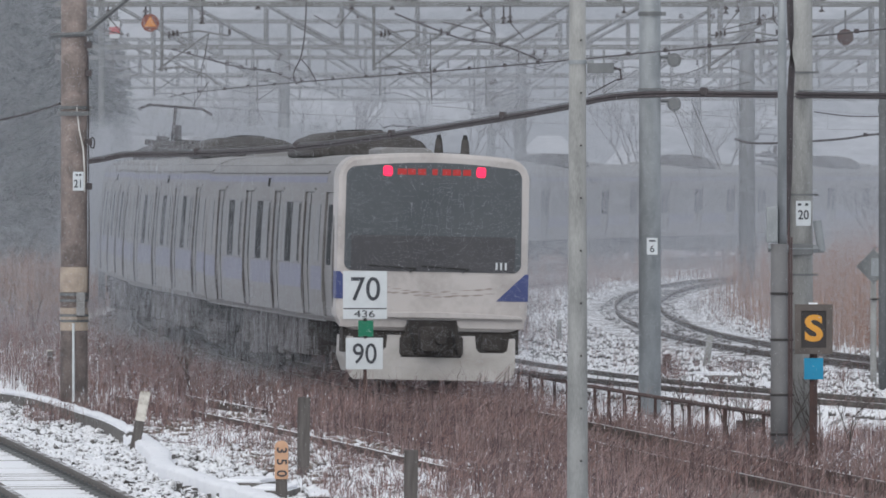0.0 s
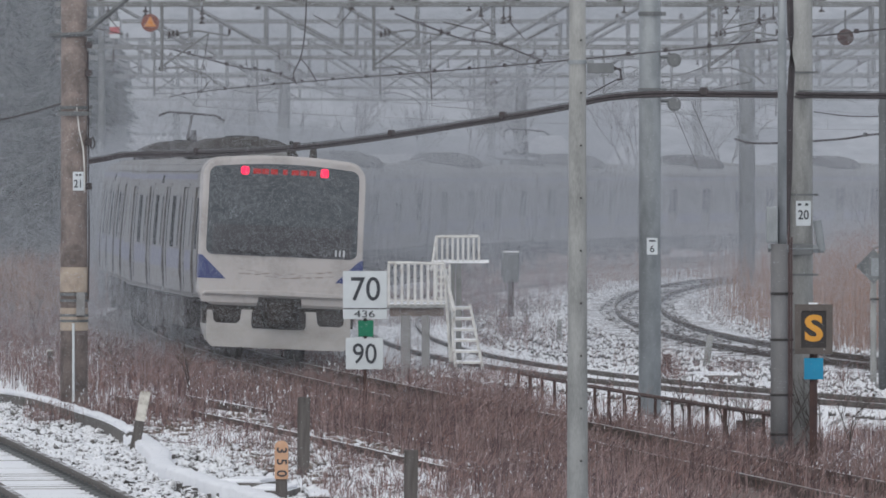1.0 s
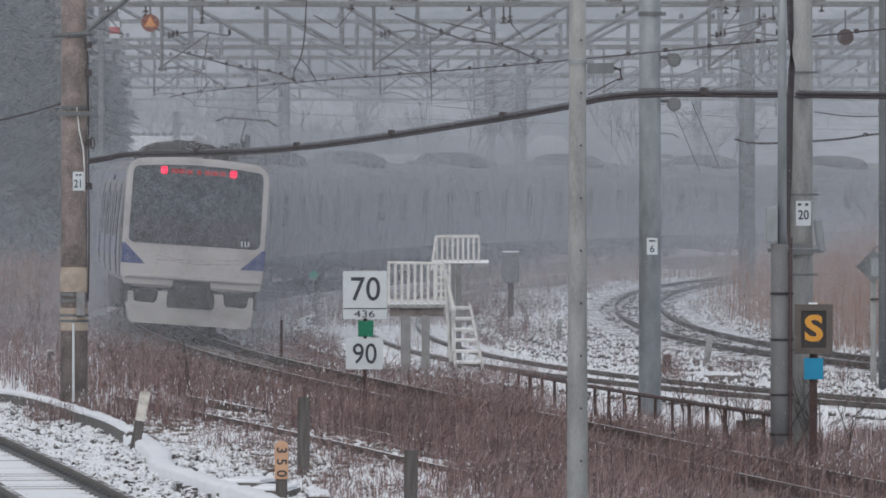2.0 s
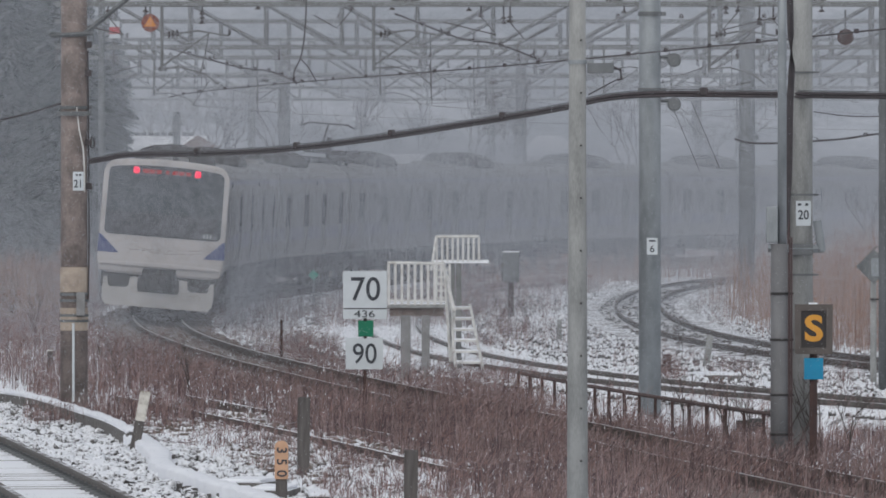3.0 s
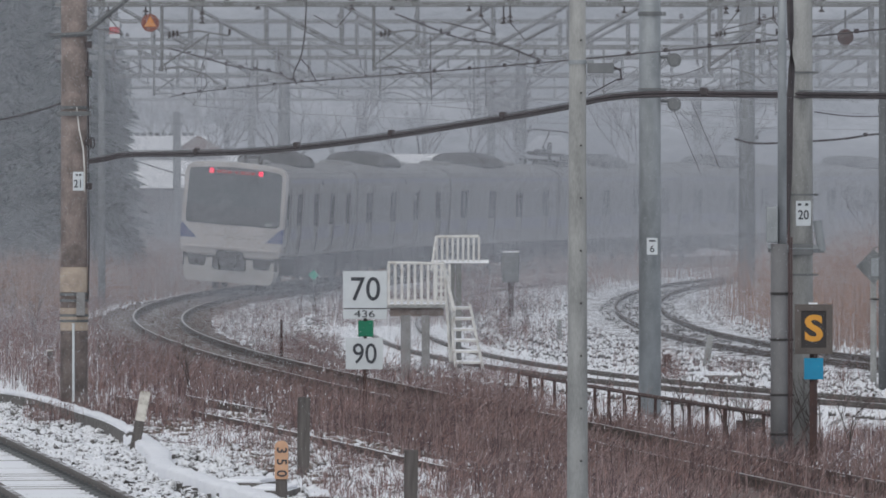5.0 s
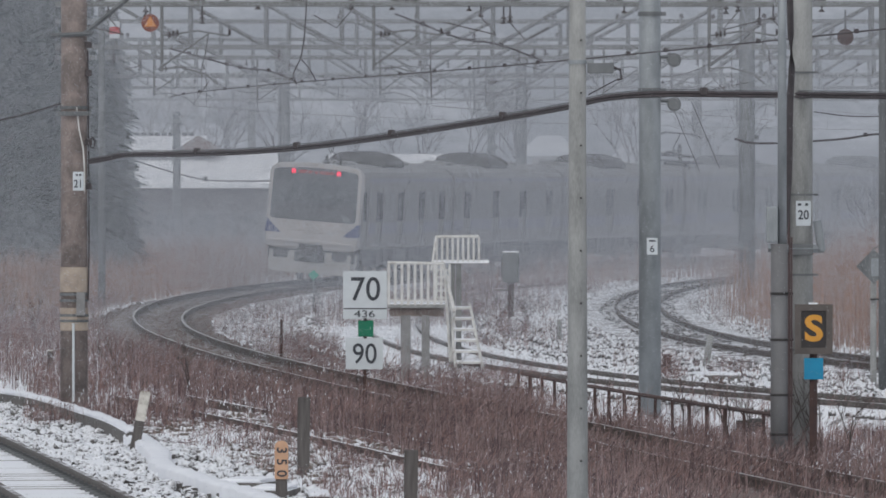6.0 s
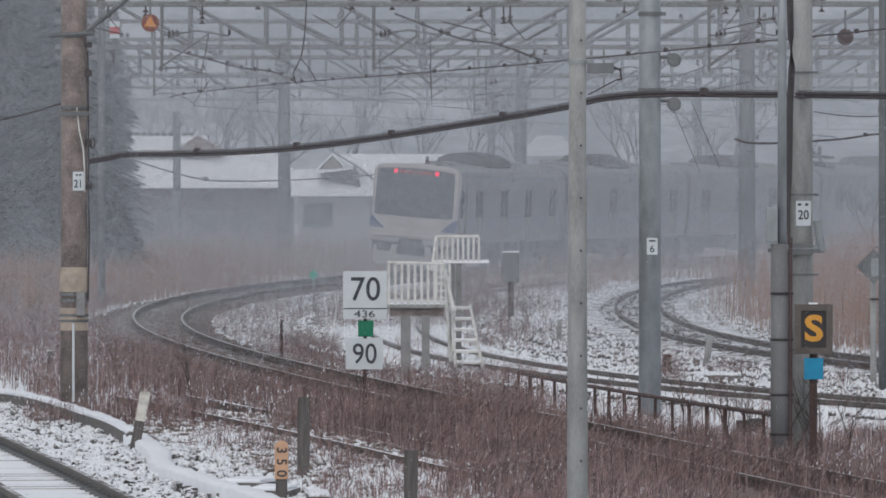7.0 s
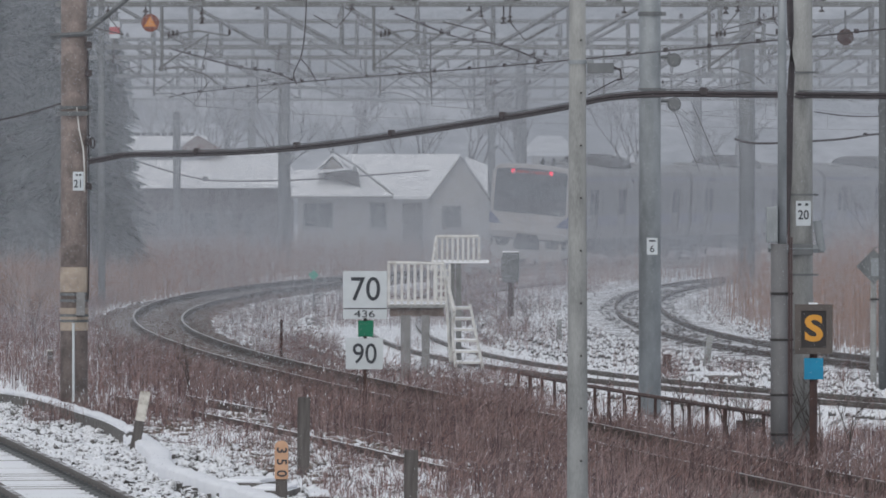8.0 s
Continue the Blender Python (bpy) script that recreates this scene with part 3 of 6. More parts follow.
def round_outline(x0, x1, z0, z1, r, n=5, taper=0.0, arch=0.0):
    """A rounded upright panel outline; taper widens the foot, arch lifts the middle of the head."""
    pts = []
    for cx, cz, a0 in ((x1 - r, z0 + r, -90), (x1 - r, z1 - r, 0), (x0 + r, z1 - r, 90), (x0 + r, z0 + r, 180)):
        for i in range(n + 1):
            a = radians(a0 + 90 * i / n)
            pts.append((cx + r * math.cos(a), cz + r * math.sin(a)))
    mid, half = (x0 + x1) / 2, (x1 - x0) / 2
    out = []
    for x, z in pts:
        k = (x - mid) / half
        t = (z - z0) / (z1 - z0)
        out.append((mid + (x - mid) * (1 + taper * (1 - t)), z + (arch * (1 - k * k) if t > 0.5 else 0)))
    i = n + 1 + n  # points along the head between the two upper corners
    xa, xb = out[i][0], out[i + 1][0]
    za = z1
    head_pts = [(xa + (xb - xa) * q / 6, za + arch * (1 - ((xa + (xb - xa) * q / 6 - mid) / half) ** 2)) for q in range(1, 6)]
    return out[: i + 1] + head_pts + out[i + 1:]


def end_car():
    car = thing("train_cab_car", 0, 400, 0, "rear cab car of a stainless commuter train, red tail lamps lit", "train carriage", "carriages of the commuter train")
    doors = (-5.9, -1.5, 2.9, 7.41)
    part("body", car_shell(-9.2, HALF_CAR, (*doors, -8.75)), STAINLESS, car)
    add_side_fittings(car, doors, -8.0, HALF_CAR)
    for sgn in (-1, 1):
        part("cab_door", side_panel(sgn, -9.2, -8.12, 1.18, 3.03, -0.03, 0.012), STAINLESS, car)
        part("cab_door_window", side_panel(sgn, -9.0, -8.4, 1.95, 2.86, -0.022, 0.012), GLASS_DARK, car)
    add_running_gear(car)
    add_roof(car)
    part("roof_skin", roof_skin(-9.3, HALF_CAR), ROOF_GREY, car, "dirty grey roof")
    part("gangway_bellows", Shape().prism([(-0.6, 1.1), (0.6, 1.1), (0.6, 3.2), (-0.6, 3.2)], 9.75, 10.0), RUBBER, car, bevel=0.05)
    yf = -9.80
    # moulded end: a thick white surround with rounded shoulders, the screen sunk in it
    outer = round_outline(-1.45, 1.45, 0.99, 3.57, 0.30, 7, 0.0, 0.10)
    part("end_moulding", Shape().prism(outer, yf, yf + 0.65), MASK_WHITE, car, "grimy white moulded cab end", bevel=0.06, smooth=False)
    scr = part("windscreen", Shape().prism(round_outline(-1.325, 1.325, 1.885, 3.43, 0.13, 6, 0.012, 0.09), yf - 0.012, yf + 0.05), SCREEN, car, "dark full-width windscreen")
    for sx in (-0.705, 0.705):
        part("tail_lamp", Shape().prism(round_outline(sx - 0.072, sx + 0.072, 3.31, 3.465, 0.045), yf - 0.024, yf), TAIL, scr, "lit red tail lamp", bevel=0.008)
    for k, w in enumerate((0.14, 0.12, 0.12, 0.08, 0.13, 0.12, 0.12)):
        x = -0.56 + k * 0.155 + (0.06 if k > 2 else 0.0)
        part("display_bar", Shape().box(x, x + w, yf - 0.018, yf, 3.335, 3.425), LED, scr, "dim red destination display")
    # dark band laid on the glass, painting in where the sky's reflection ends
    part("cab_shelf", Shape().box(-1.24, 1.24, yf - 0.016, yf, 1.89, 2.42), LOWER_GLASS, scr, "dark band painted where the windscreen reflects less sky")
    for x in (-0.35, 0.45):
        part("wiper", Shape().tube([(x, yf - 0.025, 1.87), (x + 0.10, yf - 0.03, 1.93), (x - 0.62, yf - 0.028, 1.97)], 0.009), RUBBER, scr)
    for x in (0.95, 1.02, 1.09):
        part("emblem_bar", Shape().box(x, x + 0.03, yf - 0.02, yf, 1.93, 2.04), WHITE_BOARD, scr, "pale bar of the operator emblem")
    for sx in (-1, 1):
        tri = [(sx * 1.454, 1.46), (sx * 1.454, 1.87), (sx * 1.40, 1.87), (sx * 0.97, 1.46)]
        part("corner_panel", Shape().prism(tri, yf - 0.006, yf + 0.60), MASK_BLUE, car, "deep blue corner panel")
    rnd = random.Random(2)
    for k in range(22):
        x = -0.72 + 0.155 * (k % 11) + rnd.uniform(-0.05, 0.05)
        z = 1.63 - 0.05 * (k // 11) - 0.06 * math.sin(math.pi * (k % 11) / 10) + rnd.uniform(-0.02, 0.02)
        w, t = rnd.uniform(0.05, 0.12), rnd.uniform(0.006, 0.018)
        part("grime_smear", Shape().prism([(x - w, z), (x - w * 0.3, z - t), (x + w * 0.4, z - t * 0.6), (x + w, z + t * 0.3), (x + w * 0.2, z + t)], yf - 0.002, yf + 0.02), GRIME, car, "smear of brown grime")
    part("end_step", Shape().prism([(-1.36, 1.19), (1.36, 1.19), (1.33, 1.24), (0.75, 1.27), (0.0, 1.285), (-0.75, 1.27), (-1.33, 1.24)], yf - 0.14, yf + 0.1), MASK_WHITE, car, bevel=0.015)
    part("lower_valance", Shape().prism([(-1.40, 1.20), (1.40, 1.20), (1.39, 1.04), (0.42, 1.04), (0.36, 1.13), (-0.36, 1.13), (-0.42, 1.04), (-1.39, 1.04)], yf - 0.05, yf + 0.06), MASK_WHITE, car, bevel=0.012)
    part("buffer_beam", Shape().box(-1.33, 1.33, yf + 0.05, yf + 0.5, 0.66, 1.06), UNDERSIDE, car)
    part("coupler_pocket", Shape().prism([(-0.40, 0.94), (-0.38, 1.16), (0.38, 1.16), (0.40, 0.94), (0.48, 0.90), (0.48, 0.66), (0.44, 0.62), (-0.44, 0.62), (-0.48, 0.66), (-0.48, 0.90)], yf - 0.06, yf + 0.35), UNDERSIDE, car, bevel=0.015)
    cp = part("coupler", Shape().prism(round_outline(-0.20, 0.20, 0.70, 1.06, 0.06), yf - 0.32, yf - 0.02), UNDERSIDE, car, "black tight-lock coupler", bevel=0.02)
    part("coupler_pin", Shape().rod((0.09, yf - 0.42, 0.88), (0.09, yf - 0.3, 0.88), 0.07, 0.09, 12), UNDERSIDE, cp)
    for x in (-0.33, 0.30):
        part("air_hose", Shape().tube([(x, yf - 0.05, 1.02), (x + 0.02, yf - 0.16, 0.92), (x + 0.05, yf - 0.14, 0.74), (x + 0.09, yf - 0.06, 0.66)], 0.024), RUBBER, cp)
    plough = [(-1.27, 0.90), (-1.28, 0.48), (-1.25, 0.34), (-1.17, 0.26), (1.17, 0.26), (1.25, 0.34), (1.28, 0.48), (1.27, 0.90), (1.18, 0.90), (1.15, 0.72), (1.10, 0.68), (0.74, 0.68), (0.68, 0.74), (0.66, 0.93), (0.46, 0.93), (0.46, 0.60), (-0.46, 0.60), (-0.46, 0.93), (-0.66, 0.93), (-0.68, 0.74), (-0.74, 0.68), (-1.10, 0.68), (-1.15, 0.72), (-1.18, 0.90)]
    part("skirt", Shape().prism(plough, yf - 0.02, yf + 0.05), SKIRT, car, "grimy white obstacle skirt")
    for sx in (-1, 1):
        part("skirt_side", Shape().prism([(sx * 1.20, 0.36), (sx * 1.28, 0.60), (sx * 1.27, 0.90), (sx * 1.23, 0.90), (sx * 1.24, 0.6), (sx * 1.15, 0.36)], yf + 0.05, yf + 1.3), SKIRT, car)
        part("jumper_socket", Shape().box(sx * 0.92 - 0.14, sx * 0.92 + 0.14, yf + 0.0, yf + 0.3, 0.72, 0.95), UNDERSIDE, car)
    for x in (0.16, 0.56):
        an = part("antenna", Shape().rod((x, -9.0, 3.62), (x, -9.0, 3.88), 0.075, 0.05, 12), AC_GREY, car, "stubby roof antenna")
        part("antenna_cap", Shape().rod((x, -9.0, 3.88), (x, -9.0, 3.95), 0.042, 0.03, 12), RUBBER, an)
    return car


TRAIN = [end_car()]
FIRST_MIDDLE, FIRST_POWER = middle_car(False), middle_car(True)
for k in range(1, 13):
    if k == 3:
        TRAIN.append(FIRST_POWER)
    elif k == 1:
        TRAIN.append(FIRST_MIDDLE)
    else:
        TRAIN.append(copy_thing(FIRST_POWER if k in (7, 10) else FIRST_MIDDLE, pose(0, 400, 0)))


def car_pose(s_rear_end):
    """The pose of a 20 m car whose rear end is at s, its bogies on the line."""
    a, _, bank_a = on_line(s_rear_end + 2.9)
    b, _, bank_b = on_line(s_rear_end + 16.7)
    c = (a + b) / 2
    d = b - a
    h = math.atan2(d.x, d.y)
    return Matrix.Translation(c) @ Matrix.Rotation(-h, 4, "Z") @ Matrix.Rotation((bank_a + bank_b) / 2, 4, "Y")


def travelled(t):
    return 21.323 * t - 0.0586 * t * t


# ---- poles and lineside posts ----
def pole(x, y, z_top, r0, r1, material, label, name="utility_pole", z0=-0.6, n=20):
    p = thing(name, x, y, 0, label, "pole", "poles beside the line")
    sh = Shape().rod((0, 0, z0), (0, 0, z_top), r0, r1, n)
    part("shaft", sh, material, p, smooth=True)
    return p


def band(p, z, r, h, material, name="steel_band"):
    sh = Shape().rod((0, 0, z - h / 2), (0, 0, z + h / 2), r, r, 20)
    b = part(name, sh, material, p, smooth=False)
    part("band_bolt", Shape().box(r - 0.01, r + 0.06, -0.03, 0.03, z - h / 2, z + h / 2), material, b)
    return b


def face_plate(parent, x, y, z, w, h, material, name, label="", t=0.012):
    return part(name, Shape().box(x - w / 2, x + w / 2, y - t, y, z - h / 2, z + h / 2), material, parent, label, bevel=0.003)


UP = Euler((radians(90), 0, 0)).to_matrix().to_4x4()


def words(text, parent, x, y, z, size, material=INK, wide=1.0, turn=0.0, name="lettering", bold=0.012):
    return lettering(text, size, material, parent, Matrix.Translation((x, y, z)) @ UP @ Matrix.Rotation(radians(turn), 4, "Z"), name, 0.003, wide, bold)


def build_brown_pole():
    x, y = (-5.684, 121.871)
    p = pole(x, y, 10.5, 0.212, 0.19, CONCRETE_BROWN, "mossy brown concrete pole with a beige band", n=24)
    band(p, 4.375, 0.225, 0.05, GALV_DARK)
    part("cross_arm", Shape().box(-0.25, 0.27, -0.29, -0.23, 4.245, 4.315), GALV_DARK, p, bevel=0.005)
    part("beige_band", Shape().rod((0, 0, 1.534), (0, 0, 1.917), 0.216, 0.216, 24), SALMON_PALE, p, "peeling beige painted band")
    part("beige_patch", Shape().rod((0, 0, 0.942), (0, 0, 1.29), 0.216, 0.216, 24), SALMON_PALE, p, "peeling beige painted band")
    for v in (1.499, 1.403, 1.177, 1.09):
        part("steel_strap", Shape().rod((0, 0, v - 0.02), (0, 0, v + 0.02), 0.224, 0.224, 24), GALV_DARK, p)
    part("junction_box", Shape().box(0.05, 0.18, -0.33, -0.2, 1.177, 1.534), GREY_PAINT, p, "small grey junction box", bevel=0.01)
    part("conduit", Shape().tube([(0.0, -0.235, -0.199), (0.0, -0.235, 1.055)], 0.02), WHITE_BOARD, p, "pale plastic conduit")
    pts = [(0.05, -0.21, 4.381), (0.09, -0.22, 4.033), (0.15, -0.2, 3.754), (0.17, -0.2, 3.424), (0.17, -0.2, 3.075)]
    part("hanging_lead", Shape().tube(pts, 0.012), WHITE_PAINT, p, "pale hanging lead")
    part("side_lead", Shape().tube([(0.215, -0.05, 5.252), (0.225, -0.05, 3.772), (0.235, -0.05, 2.379), (0.22, -0.05, 1.421)], 0.014), CABLE, p)
    for v in (5.339, 4.904, 3.841, 3.162):
        part("cable_clip", Shape().box(0.18, 0.28, -0.12, 0.0, v - 0.05, v + 0.05), CABLE, p, bevel=0.01)
    ring_pts = [(0.285 + 0.035 * math.cos(a * 0.7), -0.05, 3.83 + 0.085 * math.sin(a * 0.7)) for a in range(0, 19)]
    part("cable_loop", Shape().tube(ring_pts, 0.013), CABLE, p, "loop of black cable")
    pl = face_plate(p, 0.075, -0.225, 3.241, 0.165, 0.29, WHITE_BOARD, "number_plate", "white enamel pole number plate")
    words("21", pl, 0.075, -0.24, 3.197, 0.17, wide=0.8)
    for a in (0.035, 0.09):
        part("plate_bar", Shape().box(a, a + 0.035, -0.242, -0.236, 3.322, 3.352), INK, pl)
    part("top_stay", Shape().beam((0.15, -0.2, 5.496), (0.95, -0.2, 6.14), 0.05), GALV_DARK, p)
    part("top_arm", Shape().beam((-0.35, -0.22, 5.478), (0.3, -0.22, 5.513), 0.05), GALV_DARK, p)
    return p


def build_slim_pole():
    D = 72.0
    x = 1.224
    p = pole(x, D, 6.2, 0.102, 0.068, CONCRETE, "slim pale concrete pole with step holes", n=20, z0=-0.5)
    for k in range(9):
        z = 4.578 - k * 0.478
        part("step_hole", Shape().rod((0.03, -0.12, z), (0.03, -0.06, z), 0.010, 0.010, 10), DARK, p)
    band(p, 4.383, 0.088, 0.035, GALV)
    part("bracket_box", Shape().box(0.09, 0.33, -0.05, 0.04, 4.28, 4.373), GALV_DARK, p, bevel=0.008)
    part("hook", Shape().tube([(0.33, 0, 4.331), (0.39, 0, 4.311), (0.40, 0, 4.229), (0.36, 0, 4.218)], 0.014), CABLE, p)
    part("tie", Shape().tube([(0.37, 0, 4.229), (0.1, 0, 4.085)], 0.007), CABLE, p)


def build_tube_pole():
    x, y = (3.09, 118.186)
    p = pole(x, y, 10.5, 0.168, 0.155, GALV, "bluish grey steel tube pole", n=24)
    pl = face_plate(p, 0.03, -0.17, 2.274, 0.16, 0.25, WHITE_BOARD, "number_plate", "white enamel pole number plate")
    words("6", pl, 0.03, -0.185, 2.232, 0.15)
    part("plate_bar", Shape().box(-0.02, 0.08, -0.187, -0.181, 2.342, 2.367), INK, pl)
    for v in (5.052, 4.393):
        lamp = part("round_fitting", Shape().rod((0.36, -0.12, v), (0.36, 0.1, v), 0.105, 0.08, 20), GALV_DARK, p, "round weathered fitting on a bracket")
        part("fitting_face", Shape().rod((0.36, -0.135, v), (0.36, -0.12, v), 0.08, 0.09, 20), GALV_DARK, lamp)
        part("fitting_bracket", Shape().beam((0.1, 0, v + 0.05), (0.36, 0.0, v + 0.05), 0.035), GALV_DARK, lamp)
    for v in (5.744, 4.604, 4.52):
        band(p, v, 0.18, 0.06, GALV_DARK)
    for a, b in (((0.36, 0.0, 4.309), (0.75, 0.0, 3.38)), ((0.62, 0.0, 4.435), (1.05, 0.0, 3.422))):
        part("stay_wire", Shape().tube([a, b], 0.005), WIRE, p)


def build_twin_poles():
    x, y = (4.13, 97.17)
    p = pole(x, y, 2.5, 0.108, 0.105, TUBE_DARK, "dark steel tube post with strapped conduits", z0=-0.6)
    part("upper_tube", Shape().rod((0.035, 0, 2.445), (0.035, 0, 7.5), 0.056, 0.052, 16), GALV, p, smooth=True)
    part("switch_box", Shape().box(-0.16, -0.02, -0.1, 0.1, 2.514, 2.957), GALV, p, "grey switch box", bevel=0.015)
    for v in (1.89, 1.322, 0.643, 0.158):
        band(p, v, 0.114, 0.03, DARK)
    for dx in (0.125, 0.15):
        part("conduit", Shape().tube([(dx, -0.05, -0.4), (dx, -0.05, 2.583)], 0.011), CABLE_BROWN, p)
    x, y = (4.451, 98.298)
    q = pole(x, y, 8.0, 0.152, 0.132, CONCRETE, "pale concrete pole wound with dead creeper at its foot", z0=-0.6, n=24)
    pl = face_plate(q, 0.02, -0.15, 2.869, 0.185, 0.31, WHITE_BOARD, "number_plate", "white enamel pole number plate")
    words("20", pl, 0.02, -0.165, 2.845, 0.165, wide=0.85)
    for a, b, zz in ((-0.05, -0.005, 2.978), (0.04, 0.08, 2.978)):
        part("plate_bar", Shape().box(a, b, -0.168, -0.16, zz - 0.014, zz + 0.014), INK, pl)
    part("bracket_bar", Shape().beam((-0.42, -0.16, 2.435), (0.28, -0.16, 2.428), 0.07), GALV, q)
    part("bracket_block", Shape().box(-0.16, 0.14, -0.2, -0.14, 2.351, 2.491), GALV_DARK, q, bevel=0.01)
    part("cable_end", Shape().rod((0.25, -0.16, 2.4), (0.19, -0.16, 2.78), 0.05, 0.055, 14), GALV, q, "grey cable sealing end")
    for v in (4.619, 2.106, 1.175, 3.1):
        band(q, v, 0.153, 0.025, GALV_DARK)
    c = [(4.273, 97.6, 5.646), (4.287, 97.6, 5.088), (4.301, 97.6, 4.67), (4.28, 97.6, 4.251), (4.267, 97.6, 3.415), (4.239, 97.6, 2.927), (4.19, 97.6, 2.509)]
    part("riser_cable", Shape().tube([(a - x, b - y - 0.05, z) for a, b, z in c], 0.043, 10), CABLE, q, "thick dark brown riser cable", smooth=True)
    part("riser_pipe", Shape().tube([(-0.16, -0.1, 0.0), (-0.16, -0.1, 3.415)], 0.018), CABLE_BROWN, q)
    rnd = random.Random(3)
    for k in range(7):
        a = rnd.uniform(0, 6)
        pts = [(0.17 * math.cos(a + i * 0.5), -0.05 - abs(0.15 * math.sin(a + i * 0.5)), -0.3 + i * 0.11 * (1 + 0.2 * k)) for i in range(8)]
        part("creeper", Shape().tube(pts, 0.006, 4), TWIG, q)


SALMON_PALE = mat("peeling_beige_paint", (0.42, 0.355, 0.29), (0.26, 0.215, 0.185), rough=0.9, scale=4, sep=(0.4, 0.75))
build_brown_pole()
build_slim_pole()
build_tube_pole()
build_twin_poles()
for px, D, r, top in ((8.915, 232, 0.25, 9.0), (-6.021, 300, 0.24, 8.3), (-11.102, 330, 0.17, 5.9), (3.109, 320, 0.19, 8.2), (2.058, 335, 0.17, 8.3), (7.122, 128, 0.075, 8.0), (-9.103, 211, 0.10, 8.0)):
    far = pole(px, D, top, r, r * 0.92, GALV_DARK, "grey overhead line mast standing in the haze", "line_mast", n=14)
    band(far, top - 0.5, r * 1.1, 0.12, GALV_DARK)
    band(far, 4.4, r * 1.1, 0.12, GALV_DARK)


# ---- signs ----
def speed_sign():
    x, y = (-1.139, 115.5)
    s = thing("speed_sign", x, y, 0, "white speed restriction boards with black figures on a thin post", "railway sign")
    part("post", Shape().rod((0, 0.03, -0.5), (0, 0.03, 1.903), 0.028, 0.028, 12), RUST, s)
    b = face_plate(s, 0.0, 0.0, 1.586, 0.643, 0.701, WHITE_BOARD, "upper_board", t=0.02)
    words("70", b, 0.005, -0.023, 1.656, 0.49, wide=0.93, bold=0.006)
    words("436", b, -0.005, -0.023, 1.305, 0.145, wide=1.45, bold=0.0)
    part("rule", Shape().box(-0.314, 0.314, -0.024, -0.018, 1.379, 1.396), INK, b)
    g = face_plate(s, 0.012, 0.0, 1.095, 0.223, 0.239, GREEN, "green_plate", "small green reflective plate", t=0.02)
    part("clamp", Shape().box(-0.02, 0.03, -0.02, 0.02, 1.202, 1.252), DARK, g)
    part("clamp", Shape().box(-0.02, 0.03, -0.02, 0.02, 0.946, 0.987), DARK, g)
    c = face_plate(s, -0.01, 0.0, 0.732, 0.544, 0.462, WHITE_BOARD, "lower_board", t=0.02)
    words("90", c, -0.005, -0.023, 0.715, 0.42, wide=0.88, bold=0.006)


def amber_sign():
    x, y = (4.369, 93.248)
    s = thing("letter_sign", x, y, 0, "black panel with an amber letter, dull frame and blue plate", "railway sign")
    part("post", Shape().beam((0.0, 0.04, -0.5), (0.0, 0.04, 1.682), 0.065), RUST, s)
    w, h = 0.446, 0.586
    z = 1.529
    f = 0.075
    fr = Shape().box(-w / 2, -w / 2 + f, -0.06, 0.02, z - h / 2, z + h / 2).box(w / 2 - f, w / 2, -0.06, 0.02, z - h / 2, z + h / 2)
    fr.box(-w / 2 + f, w / 2 - f, -0.06, 0.02, z + h / 2 - f, z + h / 2).box(-w / 2 + f, w / 2 - f, -0.06, 0.02, z - h / 2, z - h / 2 + f)
    part("frame", fr, SIGN_FRAME, s, "weathered brown-grey frame")
    pn = part("panel", Shape().box(-w / 2 + f, w / 2 - f, -0.035, 0.0, z - h / 2 + f, z + h / 2 - f), DARK, s, "black panel")
    words("S", pn, 0.0, -0.04, z - 0.005, 0.42, ORANGE, 1.15, bold=0.03)
    part("snow_cap", Shape().box(-0.06, 0.05, -0.05, 0.01, z + h / 2, z + h / 2 + 0.02), SNOW, s, bevel=0.008)
    face_plate(s, 0.0, -0.01, 1.063, 0.226, 0.253, BLUE, "blue_plate", "plain blue square plate", t=0.02)
    return s


def diamond_sign():
    x, y = (7.185, 132.0)
    s = thing("diamond_sign", x, y, 0, "dark diamond board on a pale post between the tracks", "railway sign")
    part("post", Shape().rod((0, 0.03, -0.4), (0, 0.03, 1.636), 0.055, 0.05, 14), CONCRETE, s)
    z, r = 1.805, 0.29
    d = part("board", Shape().prism([(0, z - r), (r, z), (0, z + r), (-r, z)], -0.02, 0.0), GALV_DARK, s, "dark back of a diamond board")
    part("stiffener", Shape().box(-0.04, 0.09, -0.035, -0.02, z - 0.16, z + 0.14), GALV, d)
    part("hood", Shape().tube([(-0.02, -0.02, z + 0.29), (0.06, -0.02, z + 0.33), (0.16, -0.02, z + 0.30)], 0.012), GALV_DARK, d)
    band(s, 1.259, 0.06, 0.03, DARK)


speed_sign()
amber_sign()
diamond_sign()


def short_post(x, y, z0, z1, w, material, label, name="marker_post", lean=0.0, round_top=False):
    p = thing(name, x, y, 0, label, "post", ry=lean)
    if round_top:
        out = [(-w / 2, z0), (w / 2, z0)] + [(w / 2 * math.cos(radians(a)), z1 - w / 2 + w / 2 * math.sin(radians(a))) for a in range(0, 181, 30)]
        part("shaft", Shape().prism(out, -w * 0.35, w * 0.35), material, p, bevel=0.006)
    else:
        part("shaft", Shape().box(-w / 2, w / 2, -w / 2, w / 2, z0, z1), material, p, bevel=0.012)
    return p


